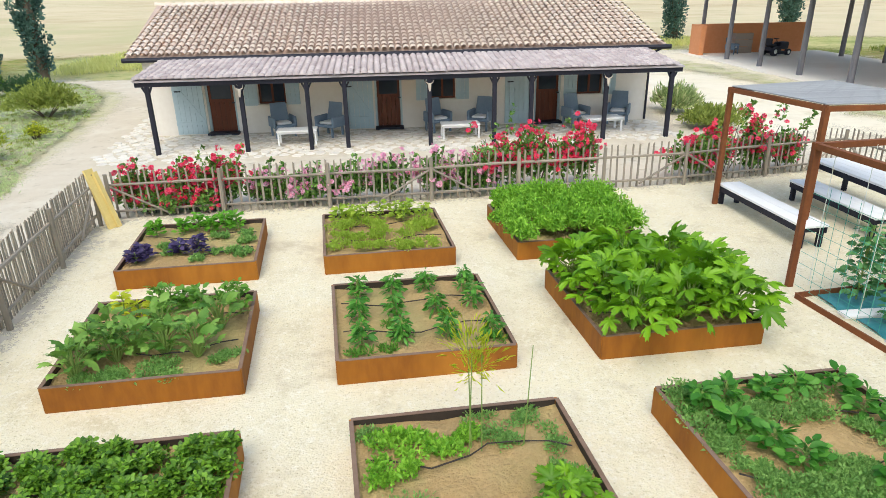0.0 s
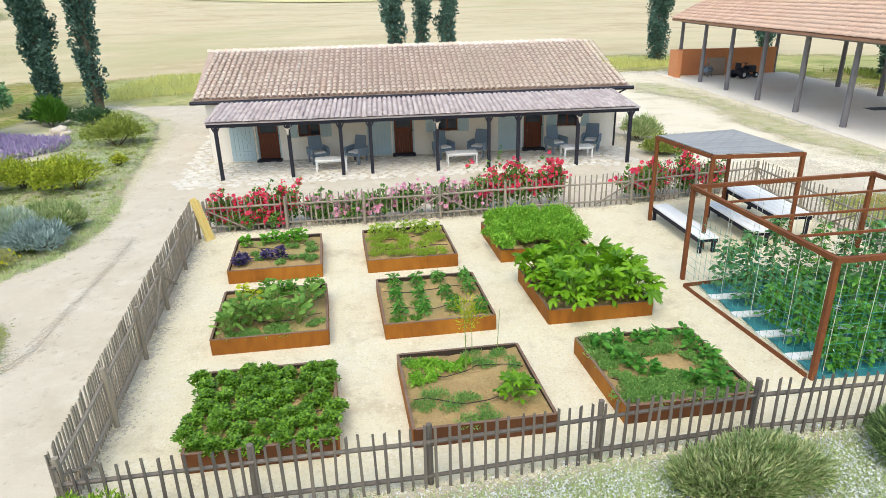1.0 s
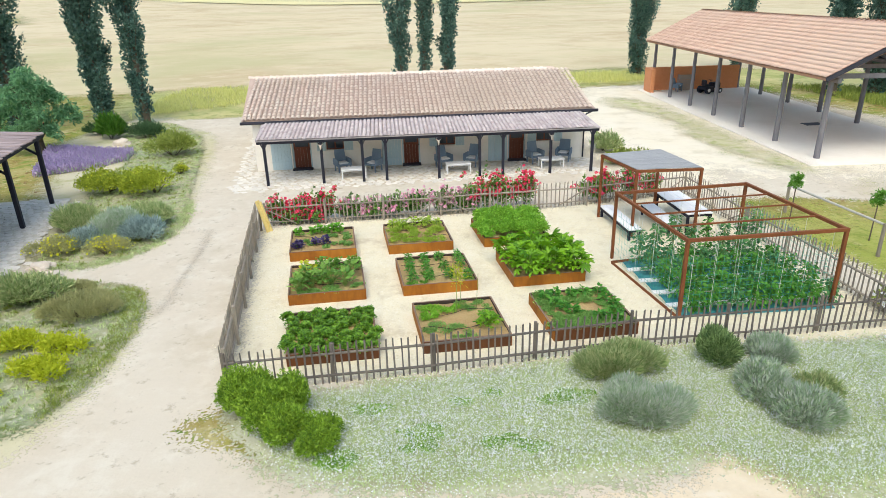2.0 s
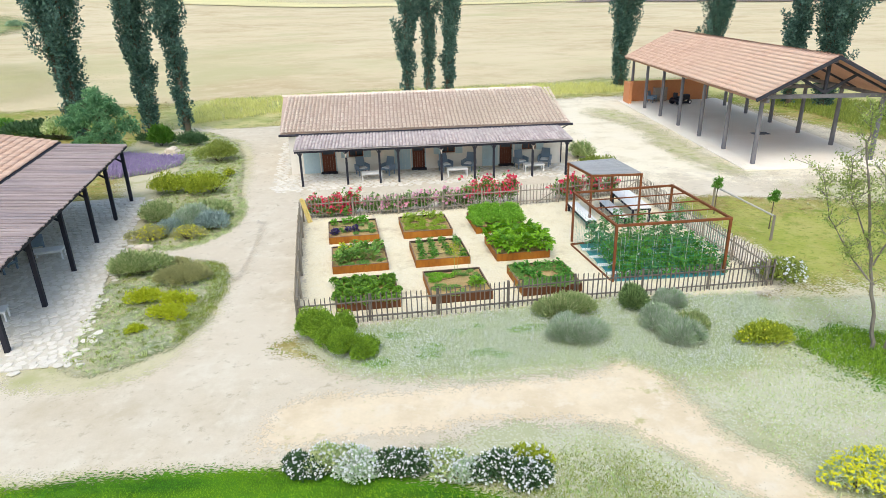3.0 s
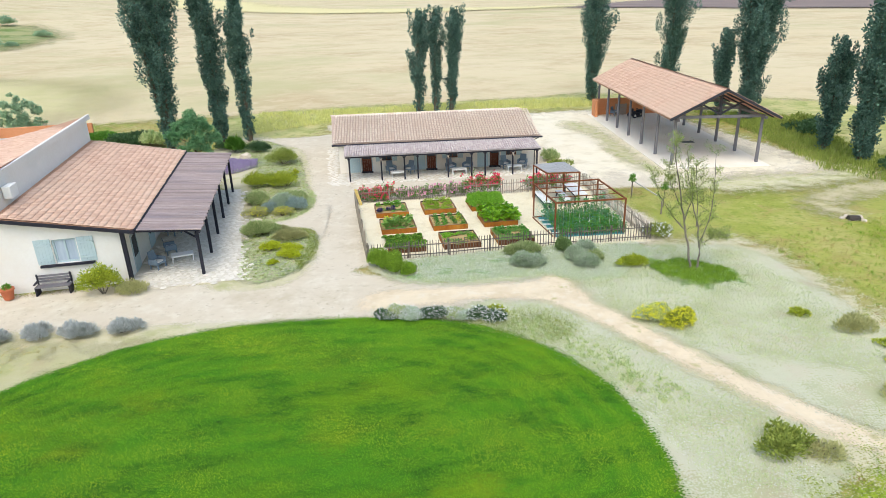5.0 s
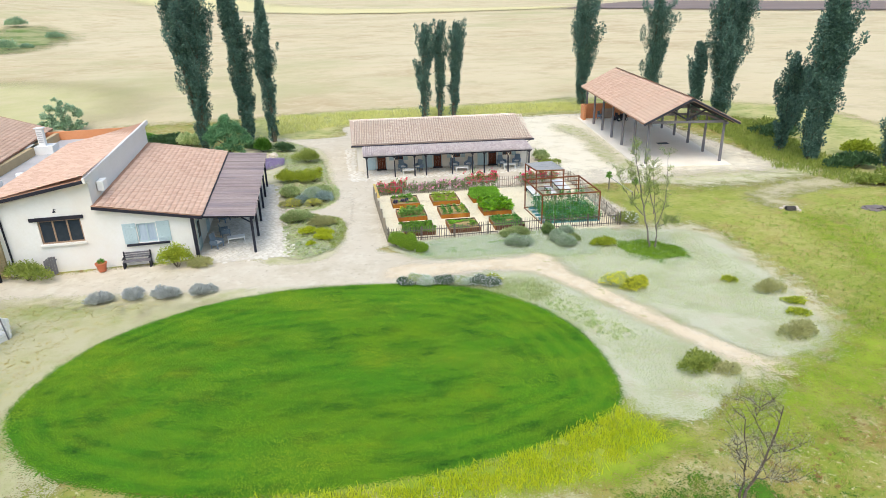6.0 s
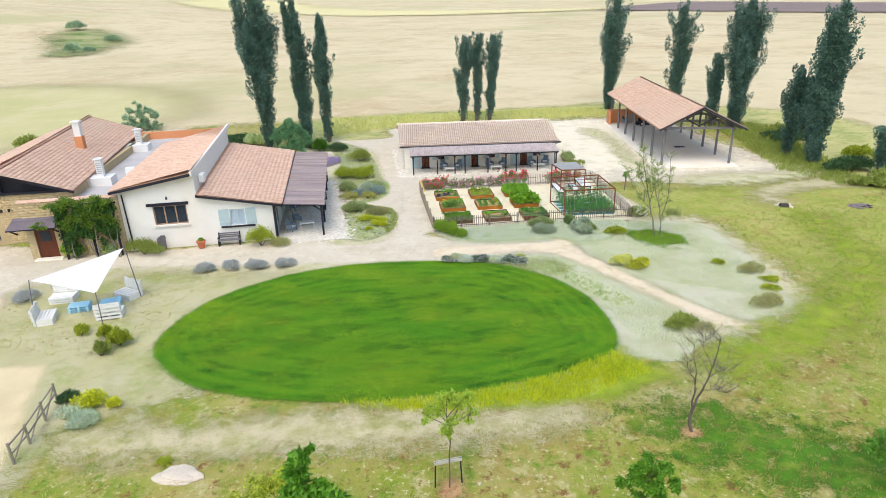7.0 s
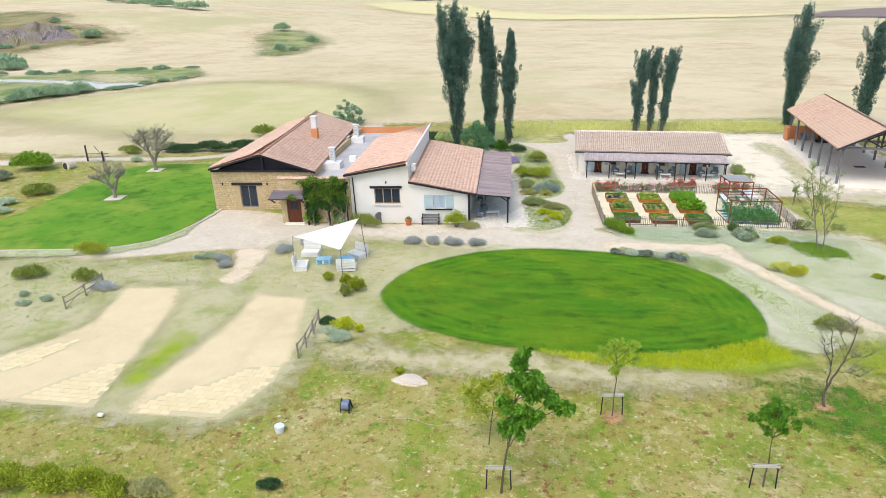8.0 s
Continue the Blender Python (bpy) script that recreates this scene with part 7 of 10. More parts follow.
clumped("young_tree", 3.66, -49.3, 4.6, [(0, 0, 4.3, 0.5), (-0.45, 0, 3.9, 0.5), (0.5, 0.1, 3.9, 0.5), (0.1, 0, 3.3, 0.5), (0.7, 0, 4.3, 0.4), (-0.1, 0.1, 2.7, 0.4), (-0.75, 0, 3.5, 0.4), (0.85, -0.1, 3.6, 0.4)], "thin staked sapling with pale yellow-green leaves", "pale_leaf", 24, 3000, 0.11, 0.035)
clumped("young_tree", -1.15, -55.75, 7.0, [(0.95, 0, 7.2, 0.35), (0.8, 0.1, 6.6, 0.5), (1.2, -0.2, 6.1, 0.6), (0.55, 0.2, 5.7, 0.6), (1.1, 0.2, 5.2, 0.7), (1.9, 0.1, 4.9, 0.5), (2.6, 0.0, 4.8, 0.45), (0.45, -0.3, 4.7, 0.6), (0.8, 0, 4.1, 0.6), (0.3, 0.2, 3.4, 0.45), (1.3, -0.2, 4.4, 0.5), (0.7, -0.1, 3.4, 0.4)], "staked young tree with dense dark green drooping leaves", "oak", 25, 8500, 0.23, 0.06, 0.45, 0.7)
clumped("young_tree", -2.2, -52.6, 4.2, [(0.5, 0, 3.9, 0.7), (-0.2, 0, 3.3, 0.8), (-0.9, 0.2, 2.9, 0.7), (0.9, 0.1, 3.0, 0.7), (-0.4, 0, 2.2, 0.8), (0.8, 0, 2.2, 0.7)], "small young tree with yellow-green leaves", "lime", 45, 3200, 0.14, 0.03)
clumped("young_tree", 10.0, -53.2, 4.0, [(0, 0, 4.0, 0.45), (-0.42, 0, 3.75, 0.42), (0.45, 0.1, 3.8, 0.42), (0.82, 0, 3.45, 0.32), (-0.8, 0.1, 3.4, 0.32), (0.1, -0.4, 3.6, 0.4), (0.1, 0.4, 3.7, 0.4), (-0.4, -0.3, 3.25, 0.3), (0.45, -0.3, 3.25, 0.3)], "small staked tree with a domed crown of drooping green leaves", "oak", 26, 4200, 0.17, 0.04, 0.3, 1.1)
clumped("young_tree", 20.6, -50.4, 3.4, [(0, 0, 2.6, 0.8), (-0.8, 0, 2.0, 0.7), (0.8, 0.1, 2.1, 0.8), (0.1, -0.5, 1.5, 0.8)], "small leafy tree with bright yellow-green foliage", "leaf", 27, 2600, 0.2, 0.04)
OLIVE = [(((0, 0, 0), (0.0, 0, 0.9), (-0.6, 0.1, 1.9), (-1.3, 0.2, 2.8), (-2.2, 0.3, 3.3)), 1.0), (((0.0, 0, 0.8), (0.5, 0.1, 1.8), (0.9, 0.2, 2.9), (1.1, 0.3, 3.7)), 0.85), (((-0.4, 0, 1.6), (-1.4, -0.3, 2.2), (-2.3, -0.4, 2.4)), 0.55),
         (((-0.6, 0.1, 1.9), (-0.5, 0.5, 2.9), (-0.8, 0.6, 3.8)), 0.5), (((0.5, 0.1, 1.8), (1.2, -0.3, 2.5), (1.9, -0.4, 3.2)), 0.45)]
wispy("olive_tree", -50.9, -17.7, OLIVE, "hard-pruned olive tree with pale grey limbs on the green lawn", "twig_leaf", 28, 34, 6000, 0.16, 0.12, 0.2, "olive_bark", reach=1.0)
wispy("olive_tree", -54.4, -5.4, [([(x * -1.1, y, z * 1.3) for x, y, z in q], k) for q, k in OLIVE], "pale grey olive tree with a hazy twiggy crown", "twig_leaf", 29, 46, 9000, 0.2, 0.14, 0.26, "olive_bark", reach=1.7)
for x, y in ((-50.9, -17.7), (-54.4, -5.4)):
    tagged(part("tree_grate", boxed(-0.95, 0.95, -0.95, 0.95, 0, 0.09, bevel=0.02), M["stone"], m=pose(x, y, 0.045, 0, 0, 12)), "square pale kerb plate round an olive trunk", "tree surround", "tree surrounds")
for x, y, h, s in ((21.7, -10.7, 1.75, 31), (23.1, -13.0, 1.75, 32)):
    t = thing("standard_tree", x, y, 0, "little standard tree with a small rounded green crown", "tree", "clipped standards")
    bm = bmesh.new()
    limb(bm, (0, 0, 0), (0.02, 0, h * 0.72), 0.025, 0.02, 6)
    part("trunk", bm, M["bark"], t)
    c, d = lobes_points([(0, 0, h * 0.9, 0.22, 0.22, 0.24), (0.12, 0.05, h * 0.78, 0.16, 0.16, 0.14), (-0.14, 0, h * 0.8, 0.14, 0.14, 0.14), (0.02, -0.12, h * 0.97, 0.14, 0.14, 0.16)], 480, s, (0.3, 1.15))
    part("crown", leaf_mesh(c, d, 0.1, 0.5, 0.7, seed=s), M["leaf"], t)
clumped("wild_tree", -40.0, 28.5, 4.2, [(0, 0, 3.6, 0.8), (-1.2, 0.2, 3.0, 1.0), (1.2, 0, 2.9, 1.0), (0.2, -0.8, 2.3, 1.2), (-2.2, 0, 1.8, 1.0), (2.2, 0.2, 1.9, 1.0), (-0.9, -0.9, 1.0, 1.2), (1.3, -0.9, 0.9, 1.2), (-2.4, -0.3, 0.8, 0.9), (2.5, -0.3, 0.8, 0.9), (0.2, -1.0, 0.7, 1.2)], "loose grey-green bushy tree at the field edge", "far_leaf", 33, 6500, 0.3, 0.05)
bush("wild_tree", -50, 17, 2.2, 1.5, 2.2, "low bushy green tree at the field edge", "olive_green", 2500, 0.3, 0.5, 0.7, 34, lobes=14, category="tree")

# shrubs of the border beside the road
ROSEM, LAV, YEL = "grey-green lavender mound with upright spikes", "silvery lavender mound beside the gravel", "bright yellow-green rounded shrub"
SH = "herb border shrubs"
for k, (x, y, rx, ry, h, lb, mt, n, sz, sl, wd) in enumerate((
        (-8.3, 9.9, 1.5, 1.1, 1.25, "dark green spreading juniper shrub", "dark_leaf", 3000, 0.16, 0.35, 0.6), (-10.5, 10.0, 0.9, 0.8, 1.6, "fresh green clump of upright strap leaves", "leaf", 1600, 0.7, 0.07, 0.3), (-11.8, 11.6, 1.2, 0.9, 0.9, "dark green spreading juniper shrub", "dark_leaf", 2400, 0.16, 0.35, 0.6),
        (-4.9, 4.2, 1.75, 1.3, 1.3, "olive-green rounded shrub beside the road", "olive_green", 3500, 0.15, 0.4, 0.6), (-5.7, -2.6, 1.35, 1.0, 1.15, YEL, "lime", 3200, 0.13, 0.4, 0.6),
        (-3.5, -3.2, 1.45, 1.0, 1.2, YEL, "lime", 3400, 0.13, 0.4, 0.6), (-3.4, 0.2, 0.5, 0.4, 0.5, YEL, "lime", 500, 0.1, 0.4, 0.6), (-3.0, -8.7, 1.0, 1.1, 0.9, LAV, "lavender", 6500, 0.2, 0.09, 0.35), (-1.95, -9.2, 0.8, 0.9, 0.75, LAV, "sage_blue", 5000, 0.18, 0.09, 0.35), (-3.7, -9.6, 0.8, 0.7, 0.65, LAV, "sage_blue", 4500, 0.18, 0.09, 0.35), (-2.4, -7.6, 0.9, 0.8, 0.85, ROSEM, "rosemary", 4500, 0.2, 0.09, 0.35),
        (-5.2, -7.5, 1.1, 0.9, 0.85, ROSEM, "rosemary", 4500, 0.2, 0.09, 0.35), (-2.75, -10.55, 0.68, 0.55, 0.6, "low shrub with small yellow flowers", "straw_leaf", 2600, 0.09, 0.3, 0.6),
        (-4.5, -10.3, 0.85, 0.65, 0.65, "low shrub with small yellow flowers", "straw_leaf", 3200, 0.09, 0.3, 0.6), (-3.6, -14.2, 1.05, 0.85, 0.9, ROSEM, "rosemary", 6000, 0.2, 0.09, 0.35), (-2.3, -13.7, 0.5, 0.4, 0.4, "pale straw-coloured herb mound", "straw_leaf", 1500, 0.1, 0.2, 0.4),
        (-1.6, -15.3, 1.0, 0.75, 0.65, "pale straw-coloured herb mound", "straw_leaf", 5000, 0.13, 0.12, 0.4), (-2.5, -17.1, 0.66, 0.5, 0.62, YEL, "yellow_leaf", 1200, 0.12, 0.35, 0.6),
        (-1.15, -17.3, 0.6, 0.5, 0.5, YEL, "yellow_leaf", 1000, 0.12, 0.35, 0.6), (-1.2, -18.4, 0.65, 0.55, 0.6, YEL, "yellow_leaf", 1200, 0.12, 0.35, 0.6), (-2.0, -19.2, 0.35, 0.3, 0.3, YEL, "yellow_leaf", 500, 0.1, 0.35, 0.6),
        (12.2, -19.75, 1.28, 0.7, 0.75, ROSEM, "rosemary", 17000, 0.17, 0.055, 0.3), (12.0, -21.4, 1.2, 0.7, 0.78, ROSEM, "lavender", 17000, 0.17, 0.055, 0.3), (14.45, -19.5, 0.75, 0.6, 0.8, ROSEM, "dark_herb", 10000, 0.17, 0.055, 0.3),
        (15.8, -19.55, 0.72, 0.55, 0.6, LAV, "lavender", 8000, 0.17, 0.055, 0.3), (14.8, -20.95, 0.82, 0.6, 0.75, LAV, "lavender", 10000, 0.17, 0.055, 0.3), (15.1, -22.05, 0.85, 0.62, 0.78, LAV, "lavender", 10000, 0.17, 0.055, 0.3), (15.9, -21.3, 0.55, 0.5, 0.6, ROSEM, "rosemary", 5000, 0.16, 0.055, 0.3),
        (3.95, -20.3, 0.72, 0.6, 1.05, "dense bright green bushy shrub at the fence corner", "fresh", 14000, 0.075, 0.34, 0.7), (4.4, -20.85, 0.78, 0.6, 1.0, "dense bright green bushy shrub at the fence corner", "fresh", 14000, 0.075, 0.34, 0.7),
        (4.95, -21.45, 0.68, 0.55, 0.85, "bright green shrub at the fence corner", "fresh", 11000, 0.075, 0.34, 0.7), (5.55, -21.65, 0.62, 0.5, 0.7, "bright green shrub at the fence corner", "fresh", 9000, 0.075, 0.34, 0.7), (4.85, -20.5, 0.6, 0.5, 0.95, "dense green shrub at the fence corner", "fresh", 9000, 0.075, 0.34, 0.7),
        (17.6, -22.25, 0.95, 0.7, 0.75, YEL, "lime", 2600, 0.12, 0.4, 0.6), (23.0, -28.8, 0.55, 0.45, 0.45, YEL, "lime", 900, 0.1, 0.4, 0.6), (20.7, -17.9, 1.1, 0.9, 0.8, "low green shrub with white flowers by the fence", "olive_green", 2200, 0.14, 0.4, 0.6),
        (24.6, -30.2, 0.95, 0.8, 0.8, "dry olive-green herb mound in pale ground", "straw_leaf", 1500, 0.16, 0.3, 0.5), (25.2, -31.7, 0.7, 0.5, 0.4, YEL, "lime", 800, 0.12, 0.4, 0.6), (24.6, -33.0, 0.6, 0.5, 0.4, YEL, "lime", 700, 0.12, 0.4, 0.6),
        (23.4, -34.9, 1.1, 0.9, 0.75, "dry olive-green herb mound in pale ground", "straw_leaf", 1700, 0.16, 0.3, 0.5), (17.1, -37.2, 1.1, 0.9, 0.95, "olive-green leafy herb clump near the path", "olive_green", 2000, 0.16, 0.4, 0.6),
        (18.4, -37.6, 0.7, 0.6, 0.5, "olive-green leafy herb clump near the path", "straw_leaf", 900, 0.14, 0.3, 0.5), (18.5, 1.2, 1.0, 0.9, 1.1, "spiky green shrub beside the cottage wall", "rosemary", 2200, 0.3, 0.12, 0.35),
        (18.9, -1.6, 1.3, 0.9, 0.85, "loose green shrub beside the cottage", "olive_green", 2200, 0.2, 0.3, 0.5), (-13.1, -26.6, 1.2, 0.6, 0.55, LAV, "sage_grey", 2600, 0.2, 0.14, 0.3), (-11.3, -26.3, 0.8, 0.6, 0.6, LAV, "sage_grey", 2000, 0.2, 0.14, 0.3),
        (-9.5, -26.4, 1.2, 0.6, 0.6, LAV, "sage_grey", 2600, 0.2, 0.14, 0.3), (-7.6, -26.3, 1.1, 0.6, 0.55, LAV, "sage_grey", 2400, 0.2, 0.14, 0.3), (-10.2, -21.9, 1.3, 0.85, 1.75, "yellow-green shrub against the white wall", "lime", 3200, 0.14, 0.4, 0.6),
        (-8.8, -21.9, 1.0, 0.7, 0.7, "pale herb shrub against the white wall", "straw_leaf", 1600, 0.16, 0.3, 0.5), (-19.1, -22.75, 1.9, 0.8, 1.45, "olive-green shrub row at the foot of the wall", "olive_green", 3000, 0.15, 0.4, 0.6),
        (-24.3, -22.7, 1.15, 0.75, 1.5, "bright green shrub beside the entrance", "fresh", 3600, 0.14, 0.4, 0.6), (-21.6, -22.7, 0.75, 0.55, 1.2, "bright green shrub with white flowers by the wall", "fresh", 1800, 0.14, 0.4, 0.6), (-14.72, -36.92, 0.75, 0.6, 1.25, "yellow-green upright shrub in the gravel", "lime", 1500, 0.24, 0.2, 0.35), (-15.95, -35.9, 0.5, 0.4, 1.0, "yellow-green upright shrub in the gravel", "lime", 900, 0.22, 0.2, 0.35), (-15.25, -38.0, 0.55, 0.45, 1.05, "olive-green upright shrub in the gravel", "olive_green", 1000, 0.22, 0.2, 0.35),
        (-17.65, -35.47, 0.6, 0.45, 0.8, "small olive-green herb clump", "lime", 800, 0.2, 0.22, 0.4), (-13.75, -43.9, 1.35, 0.9, 0.55, "silvery-grey low shrub beside the railing", "lavender", 2200, 0.18, 0.25, 0.4),
        (-14.9, -42.3, 0.6, 0.5, 0.7, "dark blue-green low shrub beside the railing", "dark_leaf", 1300, 0.14, 0.3, 0.6), (-13.55, -42.75, 0.85, 0.65, 1.05, "shrub covered in yellow flowers", "yellow_leaf", 1500, 0.14, 0.4, 0.6), (-12.3, -42.9, 0.45, 0.35, 0.7, "shrub covered in yellow flowers", "yellow_leaf", 800, 0.12, 0.4, 0.6),
        (-37.0, -38.6, 1.2, 0.9, 1.2, "yellow-green shrub beside the wooden railing", "olive_green", 2400, 0.18, 0.4, 0.6), (-42.3, -38.8, 1.5, 1.1, 1.3, "round olive-green shrub beside the drive", "olive_green", 2600, 0.18, 0.4, 0.6),
        (-41.0, -33.3, 1.5, 1.1, 1.3, "round yellow-green shrub at the lawn edge", "lime", 2600, 0.16, 0.4, 0.6), (-49.5, -36.8, 1.8, 1.2, 1.4, "round yellow-green shrub at the lawn edge", "lime", 2600, 0.18, 0.4, 0.6),
        (-28.0, -33.3, 0.7, 0.6, 0.7, LAV, "sage_grey", 1500, 0.2, 0.14, 0.3), (-27.2, -34.3, 0.7, 0.6, 0.6, LAV, "sage_grey", 1300, 0.2, 0.14, 0.3), (-60.6, -1.2, 1.0, 0.8, 0.9, "small grey-green shrub by the track", "lavender", 1200, 0.2, 0.35, 0.6),
        (-34.5, -40.0, 1.2, 0.9, 0.6, "silvery-grey low shrub by the railing", "sage_grey", 1800, 0.18, 0.25, 0.4),
        (-22.3, -28.6, 1.1, 0.7, 0.65, LAV, "sage_grey", 2000, 0.2, 0.14, 0.3), (-23.75, -30.4, 1.0, 0.75, 0.65, LAV, "sage_grey", 1800, 0.2, 0.14, 0.3))):
    fl = None
    if "white flowers" in lb:
        fl = ("white_flower", 160, 0.09, BLOOM)
    elif "yellow flowers" in lb:
        fl = ("yellow_flower", 130, 0.07, BLOOM)
    elif mt == "lime":
        fl = ("yellow_flower", 60, 0.05, BLOOM)
    if mt == "sage_grey":
        rx, ry, h, n = rx * 0.86, ry * 1.2, h * 1.25, int(n * 1.2)
    if -7 < x < 0 and -20 < y < 6:
        rx, ry, h, n = rx * 1.14, ry * 1.14, h * 1.2, int(n * 1.3)
    if 3 < x < 17 and -23 < y < -19:
        rx, ry, h = rx * 0.86, ry * 1.05, h * 1.12
    bush("herb_shrub" if sl < 0.2 else "shrub", x, y, rx, ry, h, lb, mt, n, sz, sl, wd, 100 + k, fl, rz=k * 37 % 50 - 25, group=SH)

# flowering shrubs between path and lawn
for k in range(9):
    bush("flowering_shrub", 4.4 + k * 0.62, -26.45 - 0.12 * k + 0.14 * (k % 2), 0.62 + 0.12 * (k % 3 == 1), 0.5, 0.5 + 0.09 * (k * 2 % 3), "low grey-green shrub covered in white flowers", ("dark_leaf", "rosemary", "lavender", "dark_leaf")[k % 4], 2000, 0.12, 0.3, 0.6, 300 + k,
         ("white_flower", 230 + 90 * (k % 3), 0.05, BLOOM), rz=k * 31 % 40 - 20, group="white-flowered shrubs")
bush("flowering_shrub", 9.4, -26.9, 0.6, 0.45, 0.6, "low shrub with yellow-green tips and white flowers", "lime", 1300, 0.12, 0.45, 0.6, 309, ("white_flower", 60, 0.08, BLOOM), group="white-flowered shrubs")
for k, (x, y, r, h) in enumerate(((16.4, -28.3, 0.85, 0.75), (17.4, -28.9, 0.8, 0.65), (16.9, -28.0, 0.6, 0.8), (17.9, -28.2, 0.5, 0.5))):
    bush("broom_shrub", x, y, r, r * 0.8, h, "feathery shrub dotted with golden yellow flowers", ("lavender", "olive_green")[k % 2], 1600, 0.16, 0.16, 0.5, 320 + k, ("yellow_flower", 700, 0.055, BLOOM), group="yellow-flowered shrubs")
# purple border by the terrace
r = np.random.default_rng(5)
p = scatter_in([(-13.0, 7.2), (-7.4, 5.2), (-7.2, 3.5), (-8.6, 1.7), (-10.7, 0.7)], 6500, 5)
c = np.column_stack([p, r.uniform(0.05, 0.36, len(p))])
t = thing("lavender_bed", -10, 3, 0, "dense patch of purple flowering sage", "flower bed")
part("flower_mass", leaf_mesh(c - (-10, 3, 0), np.tile((0, 0, 1.0), (len(p), 1)), 0.3, 0.25, 0.35, seed=5), M["purple"], t)
c = np.column_stack([p[:3400] + 0.05, r.uniform(0.03, 0.26, 3400)])
part("foliage", leaf_mesh(c - (-10, 3, 0), np.tile((0, 0, 1.0), (3400, 1)), 0.25, 0.25, 0.5, seed=6), M["lavender"], t)

# hedges and wild growth
for k, (x, y, rx, ry, h, m_, n) in enumerate(((-22, 15.5, 3.2, 1.6, 1.6, "dark_leaf", 3500), (-27, 17.5, 3.4, 1.6, 1.5, "leaf", 3000), (-19.5, 14.0, 2.0, 1.4, 1.8, "rosemary", 2200), (-57.5, 5.2, 3.8, 1.2, 1.5, "dark_leaf", 3600), (-52.8, 5.9, 4.0, 1.2, 1.8, "dark_leaf", 3600), (-48.2, 6.8, 4.0, 1.2, 1.8, "dark_leaf", 3600), (-44, 8.4, 3.8, 1.3, 2.0, "dark_leaf", 3600),
                                                (-65.5, 3.6, 2.2, 1.2, 1.3, "olive_green", 1800), (-72, -6.8, 2.9, 2.2, 2.9, "fresh", 5200), (-72.5, -12.2, 2.0, 1.5, 1.3, "olive", 1800), (-62, -17.2, 2.0, 1.5, 1.5, "olive_green", 2200), (-62.5, -21.5, 1.4, 1.1, 0.9, "lavender", 1500), (-60.5, -24.5, 1.6, 1.2, 0.9, "lavender", 1500), (-41.5, 12.5, 2.6, 1.5, 1.3, "leaf", 2000), (49.2, -2.8, 1.6, 1.2, 1.9, "lime", 2200), (46.0, -5.6, 1.6, 1.2, 1.0, "leaf", 2000), (45.5, -7.5, 2.6, 2.0, 1.7, "dark_leaf", 2600), (47, -11.5, 2.8, 2.2, 1.5, "olive_green", 2400), (44.5, -12.5, 2.0, 1.6, 1.0, "olive_green", 1600),
                                                (48.5, -16.0, 3.0, 2.2, 1.6, "olive_green", 2400), (50, -6, 2.5, 2.0, 2.2, "olive_green", 2200), (46.5, 7.0, 3.0, 2.5, 1.4, "dark_leaf", 2400), (47.5, 11.5, 2.6, 2.2, 1.2, "olive_green", 2000), (52, -12, 1.8, 1.6, 1.8, "straw_leaf", 1500))):
    bush("hedge_shrub", x, y, rx, ry, h, "loose green hedge growth at the field edge", m_, n, 0.32, 0.4, 0.6, 400 + k, group="field hedge", category="hedge")

# ---- roses on the fence ----
def rose(x, y, h, w, mat, seed, label, n):
    t = thing("rose_bush", x, y, 0, label, "rose", "fence roses")
    lb = [(q[0], q[1], q[2] + h * 0.12, q[3], q[4], q[5]) for q in dome_lobes(w, 0.42, h, 8, seed, 0.5)]
    rs = random.Random(seed + 3)
    lb += [(q + 0.05 * k, 0.02 * k, h * (1.0 + 0.1 * k), 0.07, 0.07, 0.08) for q in (rs.uniform(-w, w), rs.uniform(-w, w)) for k in range(rs.choice((2, 3, 5)))]
    c, d = lobes_points(lb, 1200, seed, (0.3, 1.0))
    c[:, 2] = np.maximum(c[:, 2], 0.05)
    part("foliage", leaf_mesh(c, d, 0.11, 0.6, 0.8, seed=seed), M["rose_leaf"], t)
    bm = bmesh.new()
    r = random.Random(seed)
    for k in range(5):
        a = r.uniform(-w, w)
        limb(bm, (a * 0.2, 0, 0), (a, r.uniform(-0.2, 0.2), h * r.uniform(0.7, 1.0)), 0.012, 0.006, 4, cap=False)
    tagged(part("stem", bm, M["bark"], t), kind="stuff")
    rr = np.random.default_rng(seed)
    n = int(n * 2.4)
    c, d = lobes_points(lb, n, seed + 9, (0.85, 1.15), up=0.5)
    cl = c[rr.integers(0, max(2, n // 4), n)] + rr.normal(0, 0.075, (n, 3))
    cl[:, 2] = np.maximum(cl[:, 2], 0.15)
    tagged(part("blossoms", placed(BLOOM, cl, flat_dirs(n, rr, 0, 0.3), d + (0, -0.7, 0.5), 0.105, seed), M[mat], t), kind="stuff")


